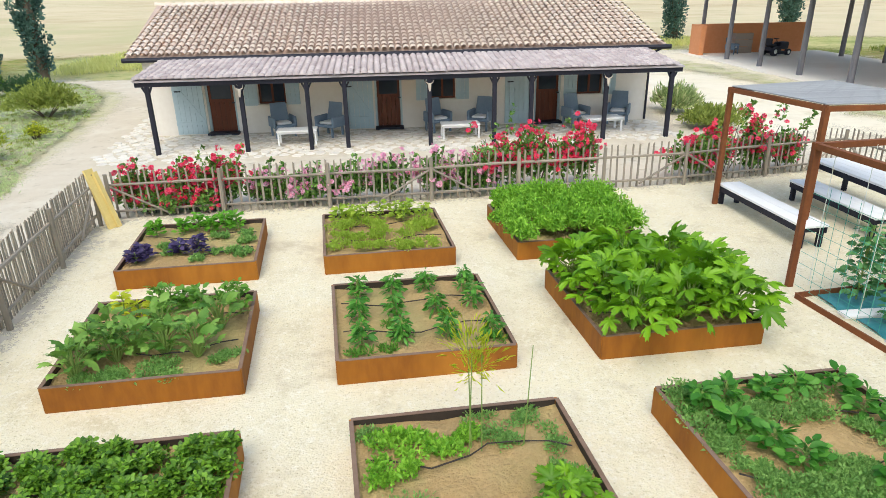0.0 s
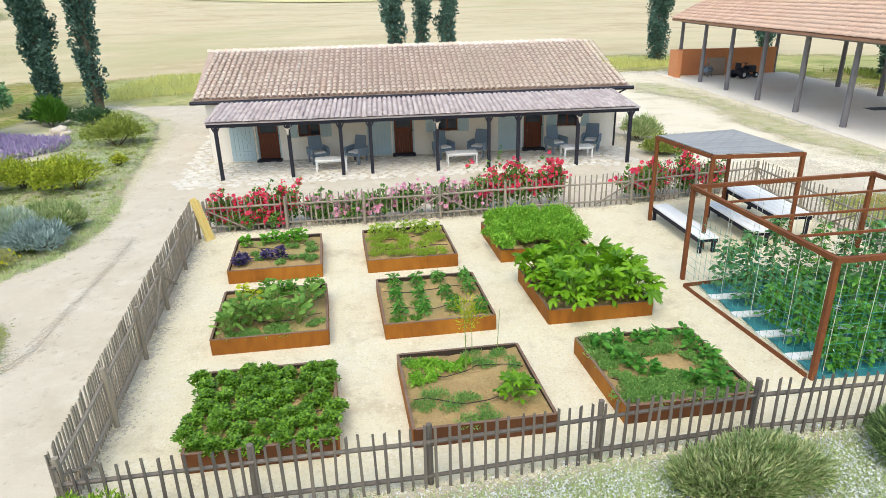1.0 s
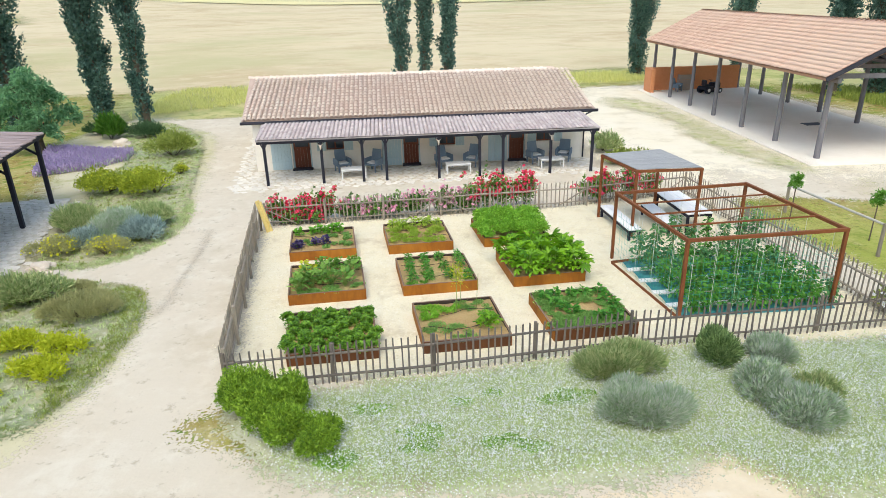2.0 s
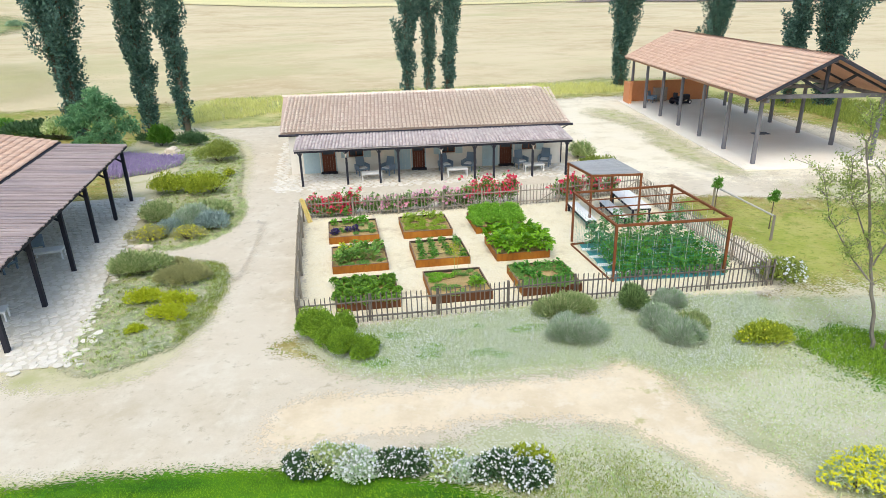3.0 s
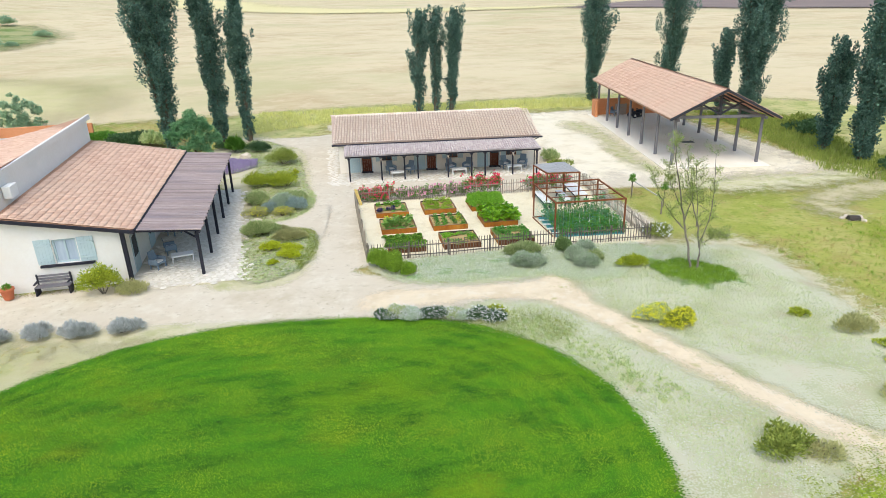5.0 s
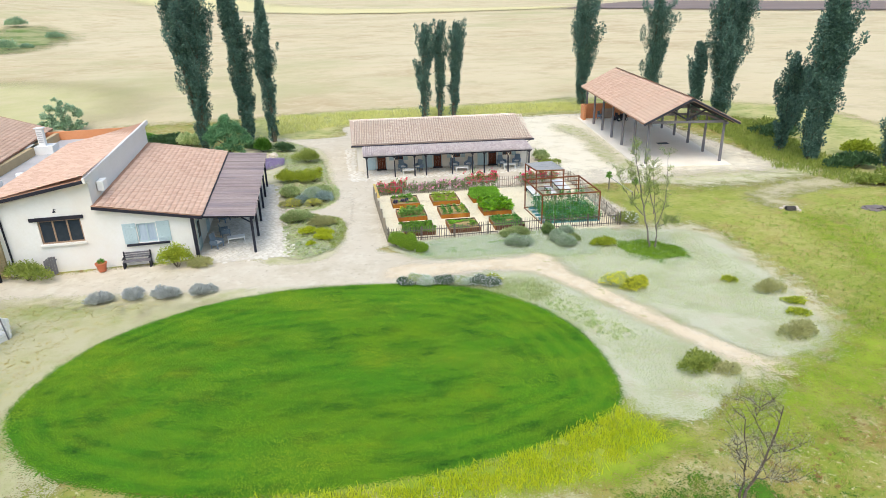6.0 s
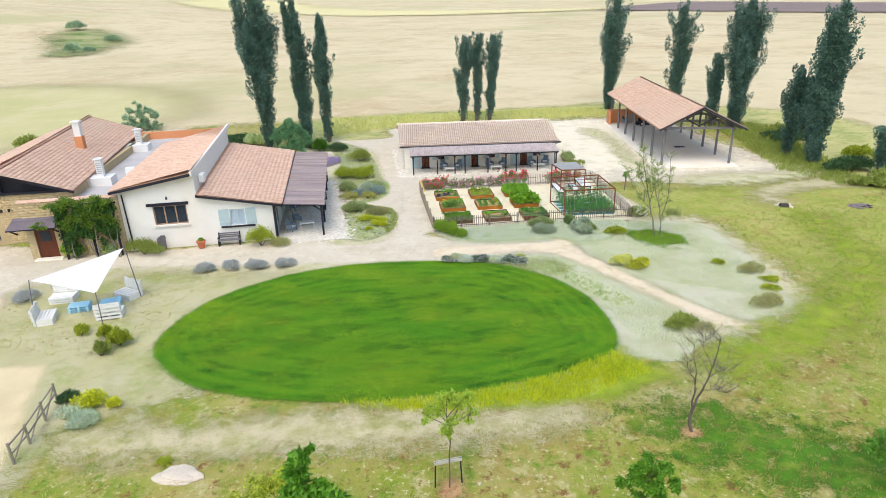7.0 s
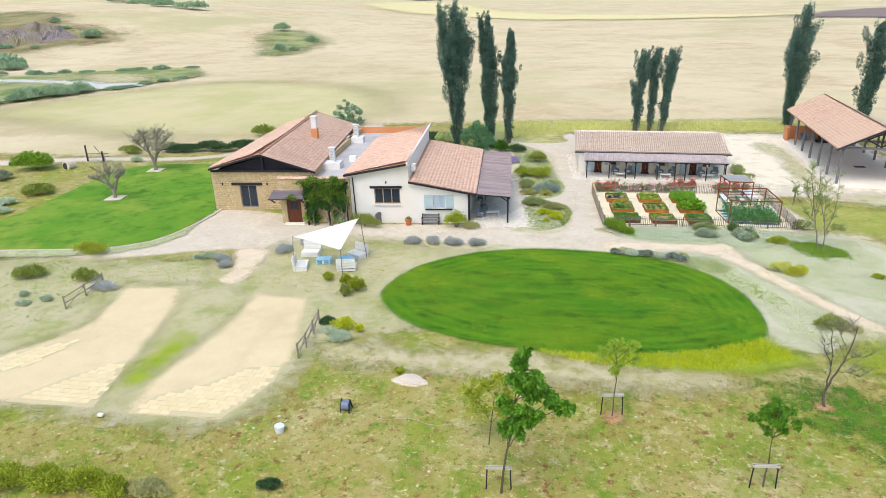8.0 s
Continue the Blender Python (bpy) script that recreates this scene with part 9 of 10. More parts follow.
railing([(-14.9, -46.8), (-14.95, -45.5), (-15.2, -43.8), (-15.42, -42.3)], "rustic round-timber railing beside the parking strip")
railing([(-34.7, -43.4), (-34.85, -41.2), (-35.0, -39.1)], "rustic round-timber railing beside the parking strip")
railing([(22.06, -9.8), (22.44, -14.3)], "pale timber rail along the garden edge", (1.08,), "pale_rail")


def tree_stakes(x, y, rz):
    t = thing("tree_stakes", x, y, 0, "two dark stakes with a pale crossbar round a sapling", "tree stakes", "sapling stakes", rz)
    for s in (-1, 1):
        bm = bmesh.new()
        limb(bm, (s * 0.55, 0, 0), (s * 0.5, 0, 1.25), 0.03, 0.03, 7)
        part("stake", bm, M["dark_wood"], t)
    for q in (-0.05, 0.05):
        part("crossbar", boxed(-0.56, 0.56, q - 0.015, q + 0.015, 1.14, 1.26), M["pale_rail"], t)


tree_stakes(-1.3, -55.55, 8)
tree_stakes(3.63, -49.1, 12)
tree_stakes(9.95, -53.3, 8)


def flower_pot(x, y):
    t = thing("flower_pot", x, y, 0.07, "terracotta pot with a small plant by the wall", "flower pot")
    bm = bmesh.new()
    limb(bm, (0, 0, 0), (0, 0, 0.5), 0.22, 0.32, 14)
    part("pot", bm, M["terracotta"], t)
    bm = bmesh.new()
    limb(bm, (0, 0, 0.5), (0, 0, 0.58), 0.36, 0.36, 14)
    part("rim", bm, M["terracotta"], t)
    c, d = lobes_points([(0, 0, 0.65, 0.25, 0.25, 0.2)], 160, 3)
    part("plant", leaf_mesh(c, d, 0.12, 0.5, 0.8, seed=3), M["leaf"], t)


flower_pot(*local(-9.7, -0.5))


def wall_bench(x, y, rz):
    t = thing("garden_bench", x, y, 0.03, "dark weathered wooden bench against the white wall", "bench", rz=rz)
    for k in range(3):
        part("seat_slat", boxed(-0.85, 0.85, -0.28 + 0.17 * k, -0.14 + 0.17 * k, 0.42, 0.46), M["barn_wood"], t)
    for k in range(3):
        part("back_slat", boxed(-0.85, 0.85, 0.24, 0.27, 0.55 + 0.15 * k, 0.65 + 0.15 * k), M["barn_wood"], t)
    for s in (-0.8, 0.8):
        part("end_frame", boxed(s - 0.04, s + 0.04, -0.3, 0.23, 0, 0.42), M["dark_wood"], t)
        part("back_post", boxed(s - 0.04, s + 0.04, 0.2, 0.24, 0.42, 1.02), M["dark_wood"], t)
        part("armrest", boxed(s - 0.05, s + 0.05, -0.3, 0.2, 0.62, 0.67), M["dark_wood"], t)


wall_bench(*local(-7.6, -0.2), FR)
t = thing("wooden_gate", *local(-12.6, -0.5), 0.03, "small weathered board gate leaning by the wall", "gate", rz=FR + 60)
for k in range(5):
    part("board", boxed(-0.4 + 0.17 * k, -0.26 + 0.17 * k, 0, 0.03, 0.05, 1.3 - 0.05 * abs(k - 2)), M["barn_wood"], t)
part("ledge", boxed(-0.4, 0.55, 0.03, 0.06, 0.9, 1.0), M["barn_wood"], t)

# climbing plant on the entrance block
ivy = thing("climbing_vine", *local(-17.6, -0.35), 0, "dense green climbing vine on a pergola frame against stone", "vine", rz=FR)
for x in (-1.9, 0.2, 2.0):
    part("post", boxed(x - 0.07, x + 0.07, -0.3, -0.16, 0, 4.2), M["dark_wood"], ivy)
part("rail", boxed(-2.2, 2.3, -0.3, -0.16, 4.2, 4.34), M["dark_wood"], ivy)
rv = np.random.default_rng(12)
lob = [(rv.uniform(-1.9, 1.9), rv.uniform(-0.5, -0.1), rv.uniform(1.7, 4.3), rv.uniform(0.25, 0.5), 0.25, rv.uniform(0.3, 0.6)) for _ in range(70)]
lob += [(rv.choice((-1.7, -1.3, 1.0, 1.6)) + rv.normal(0, 0.2), -0.25, rv.uniform(0.4, 1.8), 0.3, 0.2, 0.4) for _ in range(14)]
c, d = lobes_points(lob, 12000, 12, (0.4, 1.05))
c[:, 2] = np.maximum(c[:, 2], 0.05)
part("foliage", leaf_mesh(c, d + (0, -0.5, 0), 0.17, 0.6, 0.8, seed=12), M["vine_leaf"], ivy, "dark green vine leaves")
lob = [(rv.uniform(-2.7, 1.9), rv.uniform(-0.6, 0.1), rv.uniform(4.1, 4.75), 0.45, 0.35, 0.22) for _ in range(18)]
lob += [(rv.uniform(-3.6, -2.0), -0.75, rv.uniform(2.7, 3.2), 0.35, 0.2, 0.15) for _ in range(4)]
lob += [(rv.uniform(-1.9, 1.9), -0.45, rv.uniform(2.4, 4.2), 0.55, 0.2, 0.4) for _ in range(10)]
c, d = lobes_points(lob, 4200, 13, (0.3, 1.15))
part("young_foliage", leaf_mesh(c, d + (0, -0.3, 0.3), 0.16, 0.6, 0.8, seed=13), M["ivy"], ivy, "yellow-green young vine leaves")
for k, (x0, x1, z1) in enumerate(((0.35, -0.55, 3.6), (0.45, 0.6, 3.7), (0.3, 0.05, 2.2), (1.9, 1.3, 3.2), (1.95, 2.1, 3.4), (-1.2, -1.4, 2.4))):
    bm = bmesh.new()
    q = [Vector((x0 + (x1 - x0) * i / 5 + rv.uniform(-0.06, 0.06), -0.5 - 0.12 * math.sin(i), z1 * i / 5)) for i in range(6)]
    for i in range(5):
        limb(bm, q[i], q[i + 1], 0.05 - 0.006 * i, 0.044 - 0.006 * i, 6, cap=False)
    part("stem", bm, M["olive_bark"], ivy, "pale twisting vine stem")


def boulder(x, y, sx, sy, sz, seed, label):
    bm = bmesh.new()
    bmesh.ops.create_icosphere(bm, subdivisions=4, radius=1.0)
    for v in bm.verts:
        k = 1 + 0.35 * noise.noise(v.co * 1.3 + Vector((seed, 0, 0))) + 0.12 * noise.noise(v.co * 4 + Vector((seed, 3, 0)))
        v.co = Vector((v.co.x * sx * k, v.co.y * sy * k, v.co.z * sz * k))
    ob = part("boulder", bm, M["stone"], m=pose(x, y, sz * 0.25))
    tagged(ob, label, "rock")


boulder(-7.5, -48.0, 0.95, 0.5, 0.24, 2, "flat pale pinkish boulder lying in dry grass")
boulder(-4.45, -11.55, 0.42, 0.26, 0.2, 5, "pale flat stone edging a footpath")
boulder(-3.75, -12.25, 0.36, 0.22, 0.14, 6, "pale flat stone edging a footpath")
boulder(-8.95, 7.6, 0.55, 0.4, 0.35, 7, "whitish rock among border shrubs")

t = thing("hose_reel", -10.1, -51.2, 0, "blue-grey garden hose reel standing in the grass", "hose reel")
bm = bmesh.new()
limb(bm, (-0.2, 0, 0.32), (0.2, 0, 0.32), 0.26, 0.26, 14)
part("drum", bm, M["blue_plastic"], t)
for s in (-0.24, 0.24):
    part("side_frame", beamed((s, -0.28, 0), (s, 0.0, 0.7), 0.05, 0.05), M["gutter"], t)
    part("side_frame", beamed((s, 0.28, 0), (s, 0.0, 0.7), 0.05, 0.05), M["gutter"], t)
bm = bmesh.new()
pts = [Vector((0.2 + 0.55 * k, -0.3 + 0.18 * math.sin(k * 1.3), 0.03)) for k in range(16)]
for a, b in zip(pts, pts[1:]):
    limb(bm, a, b, 0.008, 0.008, 5, cap=False)
part("hose", bm, M["joint"], t, "pale hose trailing over the grass")
t = thing("bucket", -12.8, -53.6, 0, "pale plastic bucket lying on the grass", "bucket", rz=30)
bm = bmesh.new()
limb(bm, (0, 0, 0), (0.02, 0, 0.4), 0.2, 0.26, 14)
part("pail", bm, M["pale_plastic"], t)
bm = bmesh.new()
for k in range(10):
    a0, a1 = math.pi * k / 10, math.pi * (k + 1) / 10
    limb(bm, (0.27 * math.cos(a0), 0.03, 0.38 + 0.2 * math.sin(a0)), (0.27 * math.cos(a1), 0.03, 0.38 + 0.2 * math.sin(a1)), 0.008, 0.008, 5, cap=False)
part("handle", bm, M["gutter"], t)
t = thing("floodlight", -22.9, -54.2, 0, "small white ground spotlight at the parking edge", "lamp")
part("body", boxed(-0.15, 0.15, -0.1, 0.1, 0.06, 0.22, bevel=0.02), M["white_paint"], t)
part("base", boxed(-0.12, 0.12, -0.08, 0.08, 0, 0.058), M["gutter"], t)

for k, (x, y, rx, ry, h, mt) in enumerate(((-23.4, -59.6, 1.5, 1.0, 1.2, "lime"), (-21.6, -59.2, 1.3, 0.9, 1.1, "lime"), (-19.8, -59.0, 1.3, 0.8, 1.1, "lime"), (-18.2, -58.9, 1.1, 0.7, 0.8, "lime"), (-16.6, -58.7, 1.0, 0.6, 0.6, "straw_leaf"), (-25.4, -59.9, 1.3, 1.0, 1.1, "olive_green"))):
    bush("hedge_shrub", x, y, rx, ry, h, "loose yellow-green hedge at the meadow edge", mt, 3000, 0.15, 0.45, 0.6, 700 + k, group="low hedge", category="hedge")
bush("shrub", -11.4, -57.4, 0.7, 0.5, 0.5, "small dark green shrub in dry grass", "dark_leaf", 1200, 0.14, 0.45, 0.6, 710)
bush("shrub", -8.3, -47.1, 0.4, 0.35, 0.35, "small bright yellow-green shrub in dry grass", "lime", 600, 0.12, 0.45, 0.6, 711)

# ---- far things ----
FAR_BUSH = [(-246, 214, 6, 5.5), (-291, 241, 3.4, 4), (-212, 126, 8, 6), (-222, 132, 7, 5), (-204, 122, 5, 3.5), (-174, 279, 5, 5.5), (-129, 184, 3.6, 4.6), (-138, 237, 3.6, 3.2), (-126, 190, 2.6, 2.2), (-404, 447, 14, 7), (-350, 392, 9, 4), (-318, 366, 9, 4), (-294, 345, 10, 5), (-264, 336, 9, 6.5), (-272, 338, 8, 5), (-272, 226, 3, 2.5), (-262, 176, 4, 3), (-250, 181, 2.5, 2)]
rf = random.Random(8)
FAR_BUSH += [(-137 + 1.0 * k + rf.gauss(0, 1.5), 42 + 2.6 * k + rf.gauss(0, 1), rf.uniform(2.5, 4.0), rf.uniform(2, 3.4)) for k in range(11)]
FAR_BUSH += [(-190 + 7 * k + rf.gauss(0, 2), 103 + 2.4 * k + rf.gauss(0, 1.5), rf.uniform(2.2, 4), rf.uniform(0.9, 1.8)) for k in range(9)]
FAR_BUSH += [(-117 - 0.8 * k + rf.gauss(0, 0.8), 96 - 3.0 * k + rf.gauss(0, 1), rf.uniform(1.4, 2.4), rf.uniform(0.7, 1.4)) for k in range(9)]
for k, (x, y, r_, h) in enumerate(FAR_BUSH):
    tb = bush("field_bush", x, y, r_, r_ * 0.8, h, "dark green bush standing in the far field", "far_leaf", 1500, r_ * 0.16, 0.6, 0.8, 720 + k, group="field bushes", category="bush", lobes=15)
    tb.location.z = float(terrain(np.float64(x), np.float64(y)))
# layered rock face along the foot of the far slope
bm = bmesh.new()
n, m_ = 70, 30
gr = []
for j in range(m_ + 1):
    row = []
    for i in range(n + 1):
        u, v = i / n, j / m_
        x, y = -262 + 12 * u - 27 * v + 3 * noise.noise(Vector((u * 6, v * 3, 1))), 164 + 48 * u + 16 * v
        e = min(1.0, 5 * u, 5 * (1 - u), 6 * v, 5 * (1 - v)) ** 0.7
        ledge = 1.6 * (math.floor(v * 5 + 1.2 * noise.noise(Vector((u * 5, v * 2, 4)))) - (v * 5 - 0.5)) * 0.35
        h = 7.5 * min(1.0, v / 0.45) * (1 - max(0.0, v - 0.5) * 1.1) * (0.75 + 0.35 * noise.noise(Vector((u * 4, 0, 7)))) + 1.6 * noise.noise(Vector((u * 9, v * 9, 0))) + 1.3 * abs(noise.noise(Vector((u * 26, v * 14, 2)))) + 2 * ledge
        row.append(bm.verts.new((x, y, float(terrain(np.float64(x), np.float64(y))) + (0.7 + h) * e - 0.5)))
    gr.append(row)
for j in range(m_):
    for i in range(n):
        bm.faces.new((gr[j][i], gr[j][i + 1], gr[j + 1][i + 1], gr[j + 1][i]))
tagged(part("rock_outcrop", bm, M["rock"]), "grey layered rock outcrop on the far slope", "rock outcrop", kind="structure")

# ---- grass, flowers and weeds ----
def blades(name, poly, n, size, mat, seed, label, slim=0.09, wild=0.35, z=0.03, clump=0, spill=0.0):
    p = scatter_in(poly, n if not clump else max(1, n // clump), seed)
    r = np.random.default_rng(seed + 1)
    if clump:
        p = np.repeat(p, clump, 0) + r.normal(0, size * 0.45, (len(p) * clump, 2))
    p = p + r.normal(0, 1, p.shape) * spill
    c = np.column_stack([p, np.full(len(p), size * 0.42 + z)])
    d = np.tile((0, 0, 1.0), (len(p), 1))
    ob = part(name, leaf_mesh(c, d, size, slim, wild, 0.02, seed), M[mat])
    return tagged(ob, label, "grass" if "flower" not in name else "flowers", kind="stuff")


NEAR = [(-40, -57), (-27, -55), (-14, -54.5), (-13, -46), (0, -46.5), (14, -44), (30, -38), (48, -42), (40, -64), (-34, -66)]
blades("straw_grass", NEAR, 48000, 0.17, "straw_grass", 1, "dry straw-coloured grass tufts", clump=6)
blades("green_grass", NEAR, 44000, 0.15, "green_grass", 2, "green grass tufts in the dry meadow", clump=8)
blades("brown_grass", NEAR, 14000, 0.14, "brown_grass", 3, "reddish-brown dry weed tufts", clump=8, wild=0.6)
MID = [(26, -20), (45, -14), (50, -30), (46, -44), (27, -40), (27, -30)]
blades("straw_grass", MID, 14000, 0.2, "straw_grass", 4, "dry straw-coloured grass tufts", clump=6)
blades("green_grass", MID, 14000, 0.18, "green_grass", 5, "green grass tufts in the dry meadow", clump=8)
blades("wild_grass", [(-2, -43.4), (4, -43.3), (9, -41.9), (12.8, -39.8), (14.3, -41.6), (10, -43.8), (3, -44.4)], 6500, 0.3, "wild_grass", 6, "tall yellow-green wild grass below the lawn", clump=10)
blades("verge_grass", [(-12, 17), (-1, 24), (22, 26), (33, 27), (33, 33), (22, 33), (-12, 31)], 14000, 0.5, "verge_blade", 7, "tall grass verge beside the field", clump=8, slim=0.12)
blades("verge_grass", [(39, -6), (41, 8), (40, 20), (48, 16), (46, 0), (45, -12), (42, -12)], 12000, 0.5, "olive_green", 8, "tall green grass behind the barn", clump=8, slim=0.12)
CH1 = [(4.2, -20.2), (6.2, -22.0), (12.4, -22.5), (13.6, -22.8), (14.6, -25), (15.6, -27.4), (17.6, -31), (24.5, -34), (25, -27), (24, -21), (20.2, -19.8), (14, -19.1), (8, -19.7)]
CH2 = [(7.5, -26.7), (11.4, -26.0), (13.0, -27.6), (15.3, -31.7), (18.4, -36.8), (17, -39.2), (14.4, -38.5), (13.5, -33.5), (10.8, -29.3)]
for k, (pl, n) in enumerate((([(4.2, -20.2), (5.0, -22.1), (6.4, -22.7), (8.3, -23.0), (10.6, -22.7), (12.0, -22.9), (12.7, -22.4), (14.2, -23.6), (16.5, -23.5), (19, -21), (19, -19.3), (14, -19.1), (8, -19.7)], 84000), (CH1, 26000), (CH2, 9000))):
    p = scatter_in(pl, n, 60 + k)
    r = np.random.default_rng(60 + k)
    p = p + r.normal(0, 0.22, p.shape)
    c = np.column_stack([p, r.uniform(0.05, 0.14, n)])
    ob = part("chamomile_flowers", leaf_mesh(c, flat_dirs(n, r, 0, 0.2), 0.034 if k == 0 else 0.026, 0.9, 0.1, 0.02, 60 + k), M["white_flower"])
    tagged(ob, "scattered small white chamomile flowers", "flowers", kind="stuff")
    blades("chamomile_foliage", pl, n, 0.13, "chamomile_leaf", 70 + k, "feathery grey-green chamomile foliage", wild=0.7, slim=0.12, spill=0.22)
blades("herb_weeds", [(8.5, -27.2), (11.3, -27.4), (14.4, -31.6), (15.8, -34.2), (14.4, -34.6), (12.6, -31.4), (10.4, -28.9)], 2600, 0.15, "rosemary", 80, "soft green herbs along the lawn edge", clump=14, wild=0.6, slim=0.2)
fringe = blades("lawn_fringe", [(q[0] * 1.004, q[1]) for q in LAWN], 280000, 0.065, "lawn_blade", 81, "short mown blades over the lawn", wild=0.55, slim=0.2, z=0.055)
at = np.zeros(len(fringe.data.vertices) * 3, np.float32)
fringe.data.vertices.foreach_get("co", at)
at = at.reshape(-1, 3)
fringe.data.attributes.new("ring", 'FLOAT', 'POINT').data.foreach_set("value", inside(smooth(LAWN), at[:, 0], at[:, 1]).astype(np.float32))
blades("tree_grass", [(18.4, -22.2), (20.5, -21.9), (22.4, -23.3), (22.2, -24.8), (20.3, -25.0), (18.9, -23.8)], 6000, 0.2, "fresh", 82, "bright green grass round the young tree", clump=10, wild=0.5, slim=0.12)
rc = random.Random(31)
for k in range(14):
    x, y, q = rc.uniform(5.8, 11.3), rc.uniform(-22.4, -20.1), rc.uniform(0.2, 0.6)
    ring = [(x + q * math.cos(a / 9 * 6.28) * rc.uniform(0.5, 1.2), y + q * 0.6 * math.sin(a / 9 * 6.28) * rc.uniform(0.5, 1.2)) for a in range(9)]
    blades("clover_patch", ring, int(2200 * q), 0.1, "feathery", 90 + k, "bright green weed patch among chamomile", wild=0.7, slim=0.35)
for k, (island, q) in enumerate(((BED_N, 2.4), (BED_S, 1.0))):
    blades("border_herbs", island, int(9000 * q), 0.11, "chamomile_leaf", 100 + k, "low grey-green herbs covering a planted island", clump=10, wild=0.6, slim=0.15)
    blades("border_herbs", island, int(1800 * q), 0.13, "olive_green", 105 + k, "low green herbs covering a planted island", clump=14, wild=0.6, slim=0.18)
blades("strip_herbs", [(7.6, -27.0), (9.5, -26.6), (12.2, -27.0), (13.2, -28.6), (11.6, -29.6), (9.4, -28.8)], 6000, 0.11, "olive_green", 109, "soft olive-green herbs between path and lawn", clump=12, wild=0.6, slim=0.16, spill=0.3)
blades("edge_grass", [(-1.2, -13.3), (-0.4, -13.9), (0.05, -15), (0.3, -16.6), (0.15, -19), (-0.4, -20.3), (-0.7, -19), (-0.35, -16.6), (-0.6, -15.2), (-1.3, -13.9)], 4200, 0.1, "olive_green", 107, "short yellow-green grass rim of a planted island", clump=6, wild=0.6, slim=0.15, spill=0.08)
blades("edge_grass", [(-1.6, -4.5), (-0.95, -6.2), (-0.8, -8.1), (-1.1, -10), (-1.9, -11.4), (-3.2, -12.0), (-4.8, -11.6), (-4.7, -11.2), (-3.2, -11.5), (-2.1, -10.9), (-1.5, -9.7), (-1.3, -8.1), (-1.45, -6.2)], 3400, 0.1, "chamomile_leaf", 108, "short yellow-green grass rim of a planted island", clump=6, wild=0.6, slim=0.15, spill=0.08)
blades("herb_weeds", [(-26, -31.5), (-18, -26.6), (-9, -27.4), (-12.8, -31), (-13.6, -39), (-17, -38), (-24, -37.5)], 9000, 0.13, "straw_grass", 102, "low dry herbs round the seating", clump=10, wild=0.6)
blades("field_grass", [(-45, -36), (-30, -32), (-27, -38), (-33, -40), (-37, -50), (-45, -50)], 9000, 0.16, "green_grass", 103, "thin grass beside the parking strips", clump=8)


# kerb between the drive and the olive lawn
KERB = [(-36.2, -18.6), (-35.9, -22), (-36.0, -24.9), (-36.5, -27.8), (-37.4, -30.0), (-39.6, -31.7), (-42.6, -32.7), (-46.6, -33.5), (-52, -34.4), (-60, -36)]
bm = bmesh.new()
for (ax, ay), (bx, by) in zip(KERB, KERB[1:]):
    beam(bm, (ax, ay, 0.06), (bx, by, 0.06), 0.22, 0.18)
tagged(part("kerb", bm, M["stone"]), "pale stone kerb between drive and lawn", "kerb", kind="structure")
# pale verge of herbs between kerb and drive
VERGE = KERB[2:] + [(-60, -37.6), (-52, -36.0), (-46.4, -35.0), (-42.2, -34.1), (-38.8, -32.9), (-36.4, -30.8), (-35.3, -27.9)]
sheet("kerb_verge", VERGE, 0.084, M["chamomile"], 0.3, "pale grey-green herb strip along the kerb", category="ground cover", cell=0.3, curved=False)
blades("kerb_herbs", VERGE, 5000, 0.2, "chamomile_leaf", 104, "grey-green herbs along the kerb", clump=8, wild=0.6, slim=0.14)
t = thing("track_gate", -68.2, -1.6, 0, "broken grey timber gate beside the track", "gate")
for x, h in ((0, 2.3), (2.6, 1.5)):
    bm = bmesh.new()
    limb(bm, (x, 0, 0), (x, 0.05, h), 0.13, 0.11, 8)
    part("post", bm, M["truss_wood"], t)
for z in (0.6, 1.1):
    part("rail", beamed((0.1, 0, z), (3.6, 0.1, z + 0.12), 0.1, 0.12), M["grey_wood"], t)
part("brace", beamed((1.5, 0.08, 2.2), (2.9, 0.08, 0.3), 0.1, 0.1), M["grey_wood"], t)
t = thing("drain_pipe", -67.6, -6.4, 0, "pale concrete pipe end with a dark mouth beside the lawn", "pipe")
bm = bmesh.new()
limb(bm, (0, 0.0, 0.5), (0.1, 1.2, 0.5), 0.62, 0.62, 18)
part("pipe", bm, M["stone"], t)
# solid disc, its dark colour painting the shade inside the pipe
bm = bmesh.new()
limb(bm, (0, -0.02, 0.5), (0, 0.1, 0.5), 0.47, 0.47, 18)
part("mouth", bm, M["hole_shade"], t)
for k, (x, y) in enumerate(((-43.9, -37.4), (-39.9, -41.9), (-37.4, -42.4), (-38.6, -43.3), (-29.9, -32.3), (-29.1, -32.7), (-30.5, -32.9))):
    bush("herb_shrub", x, y, 0.6, 0.5, 0.5, "silvery grey herb mound in thin grass", "lavender", 900, 0.18, 0.14, 0.3, 800 + k, group="herb border shrubs")
r = np.random.default_rng(77)
rs = random.Random(5)
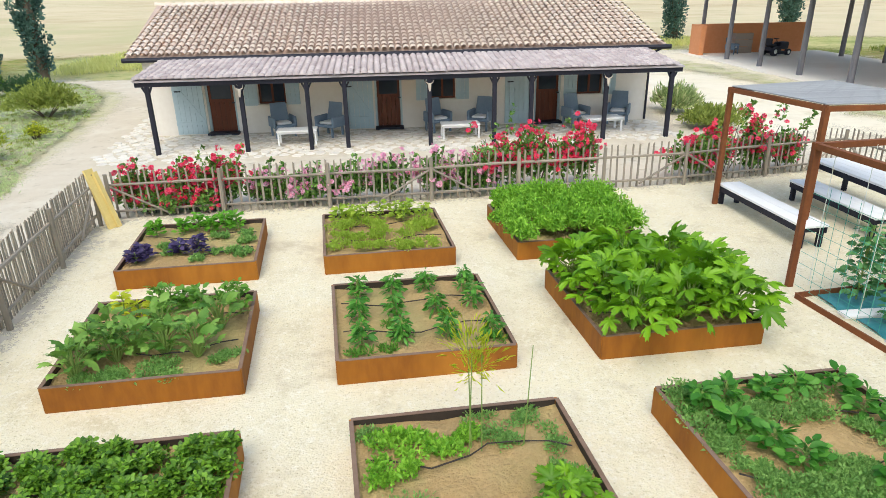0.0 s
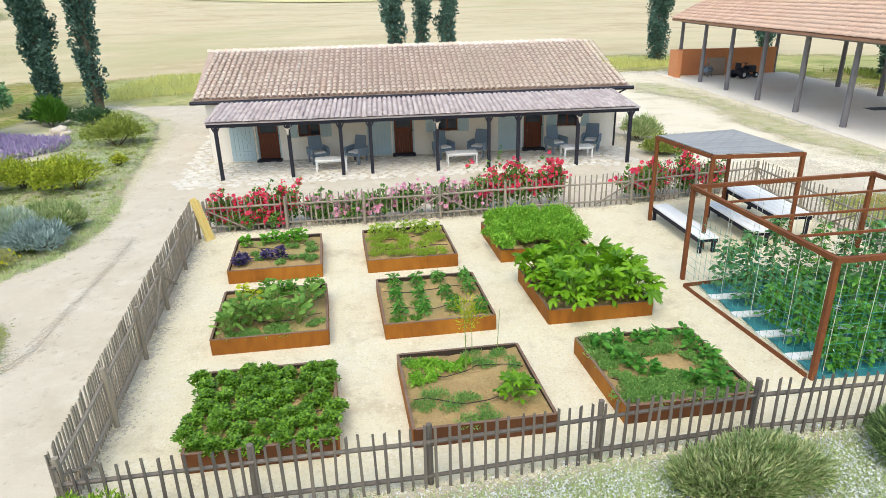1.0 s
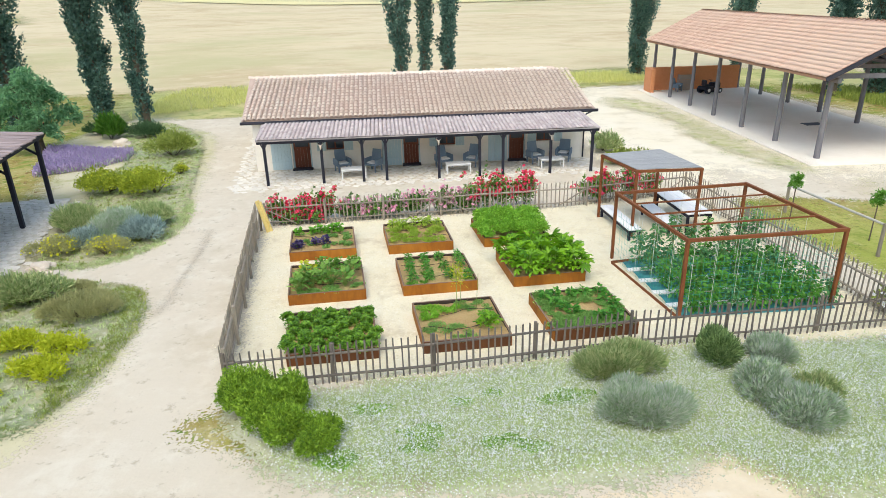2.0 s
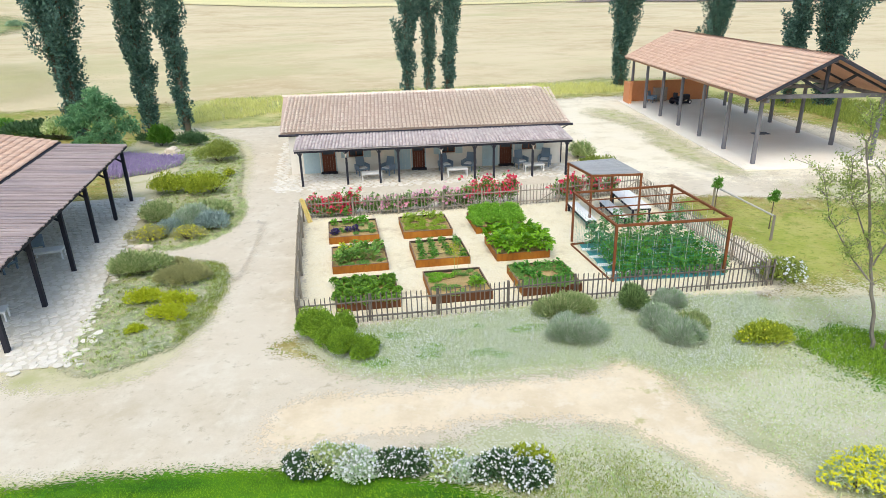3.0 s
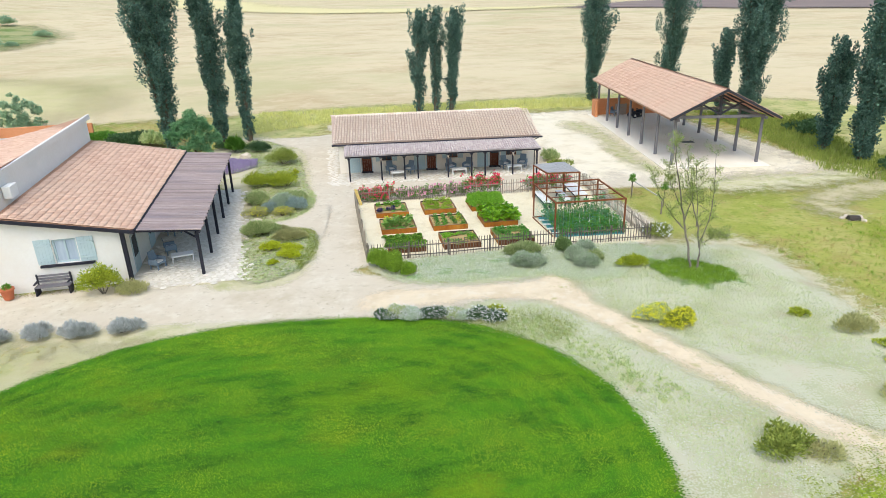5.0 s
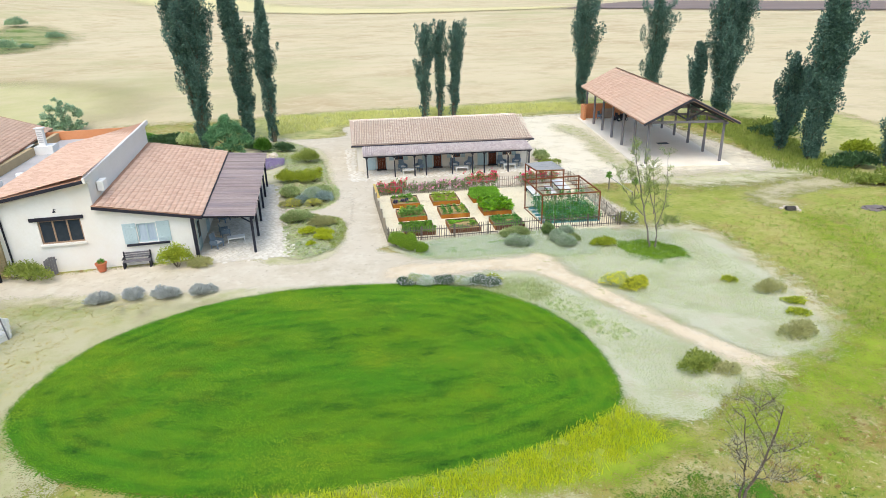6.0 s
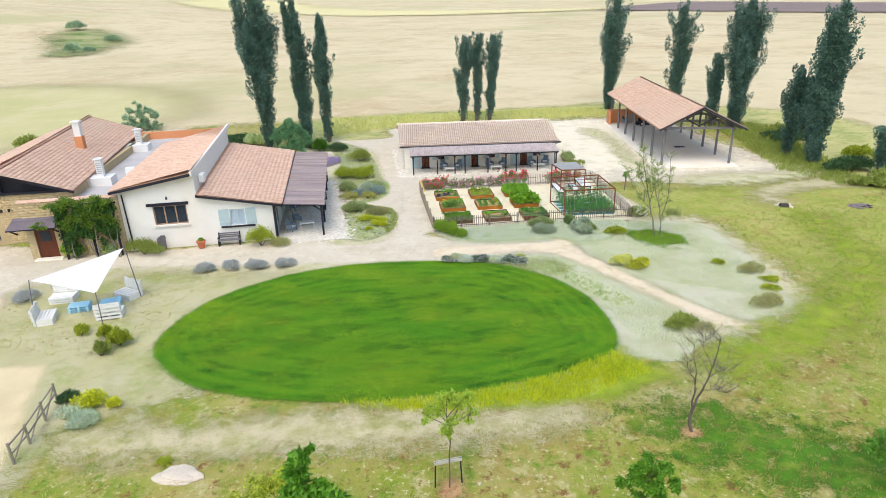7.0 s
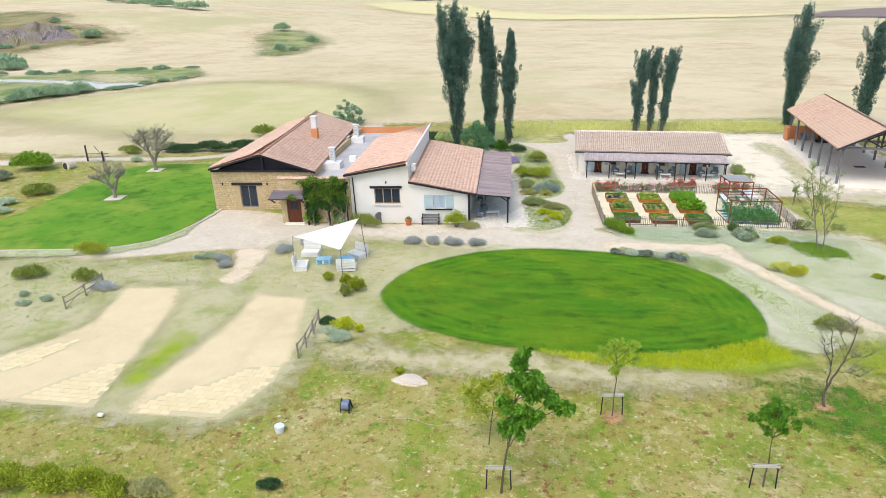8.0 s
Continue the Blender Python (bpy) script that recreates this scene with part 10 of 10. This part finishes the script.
for k in range(16):
    x, y = rs.uniform(-14, 6), rs.uniform(-58, -46)
    bm = bmesh.new()
    bmesh.ops.create_icosphere(bm, subdivisions=2, radius=1.0)
    q = rs.uniform(0.04, 0.09)
    for v in bm.verts:
        w = q * (1 + 0.3 * noise.noise(v.co * 1.5 + Vector((k, 0, 0))))
        v.co = Vector((v.co.x * w, v.co.y * w, v.co.z * w * 0.6))
    tagged(part("field_stone", bm, M["stone"], m=pose(x, y, q * 0.3)), "small pale stone lying in the dry grass", "stone", "field stones")


# patch of ash and charred sticks in the meadow
t = thing("ash_heap", 39.8, -17.9, 0, "flat heap of grey ash and charred sticks in the grass", "ash heap")
bm = bmesh.new()
bmesh.ops.create_icosphere(bm, subdivisions=3, radius=1.0)
for v in bm.verts:
    w = 1 + 0.35 * noise.noise(v.co * 2.2)
    v.co = Vector((v.co.x * w * 0.95, v.co.y * w * 0.7, v.co.z * w * 0.13))
part("ash", bm, M["rock"], t, m=pose(0, 0, 0.02))
for k in range(9):
    bm = bmesh.new()
    g = rs.uniform(0, 6.28)
    o = Vector((rs.uniform(-0.6, 0.6), rs.uniform(-0.45, 0.45), 0.1))
    limb(bm, o, o + Vector((0.5 * math.cos(g), 0.5 * math.sin(g), rs.uniform(0.0, 0.08))), 0.035, 0.02, 6)
    part("stick", bm, M["dark_wood"], t)


# culvert mouth and a patch of ash in the meadow
t = thing("culvert", 33.6, -17.2, 0, "dark round culvert mouth between pale stones", "culvert")
# solid cylinder coloured dark as the shade in the culvert mouth
bm = bmesh.new()
limb(bm, (-0.3, 0.0, 0.06), (0.35, -0.1, 0.04), 0.26, 0.26, 12)
part("pipe", bm, M["hole_shade"], t)
for k, (a, b, q) in enumerate(((0.6, 0.2, 0.22), (0.5, -0.4, 0.18), (-0.1, 0.45, 0.2), (-0.5, 0.3, 0.15))):
    bm = bmesh.new()
    bmesh.ops.create_icosphere(bm, subdivisions=2, radius=q)
    for v in bm.verts:
        v.co *= 1 + 0.3 * noise.noise(v.co * 5 + Vector((k, 0, 0)))
        v.co.z *= 0.7
    part("stone", bm, M["stone"], t, m=pose(a, b, q * 0.35))
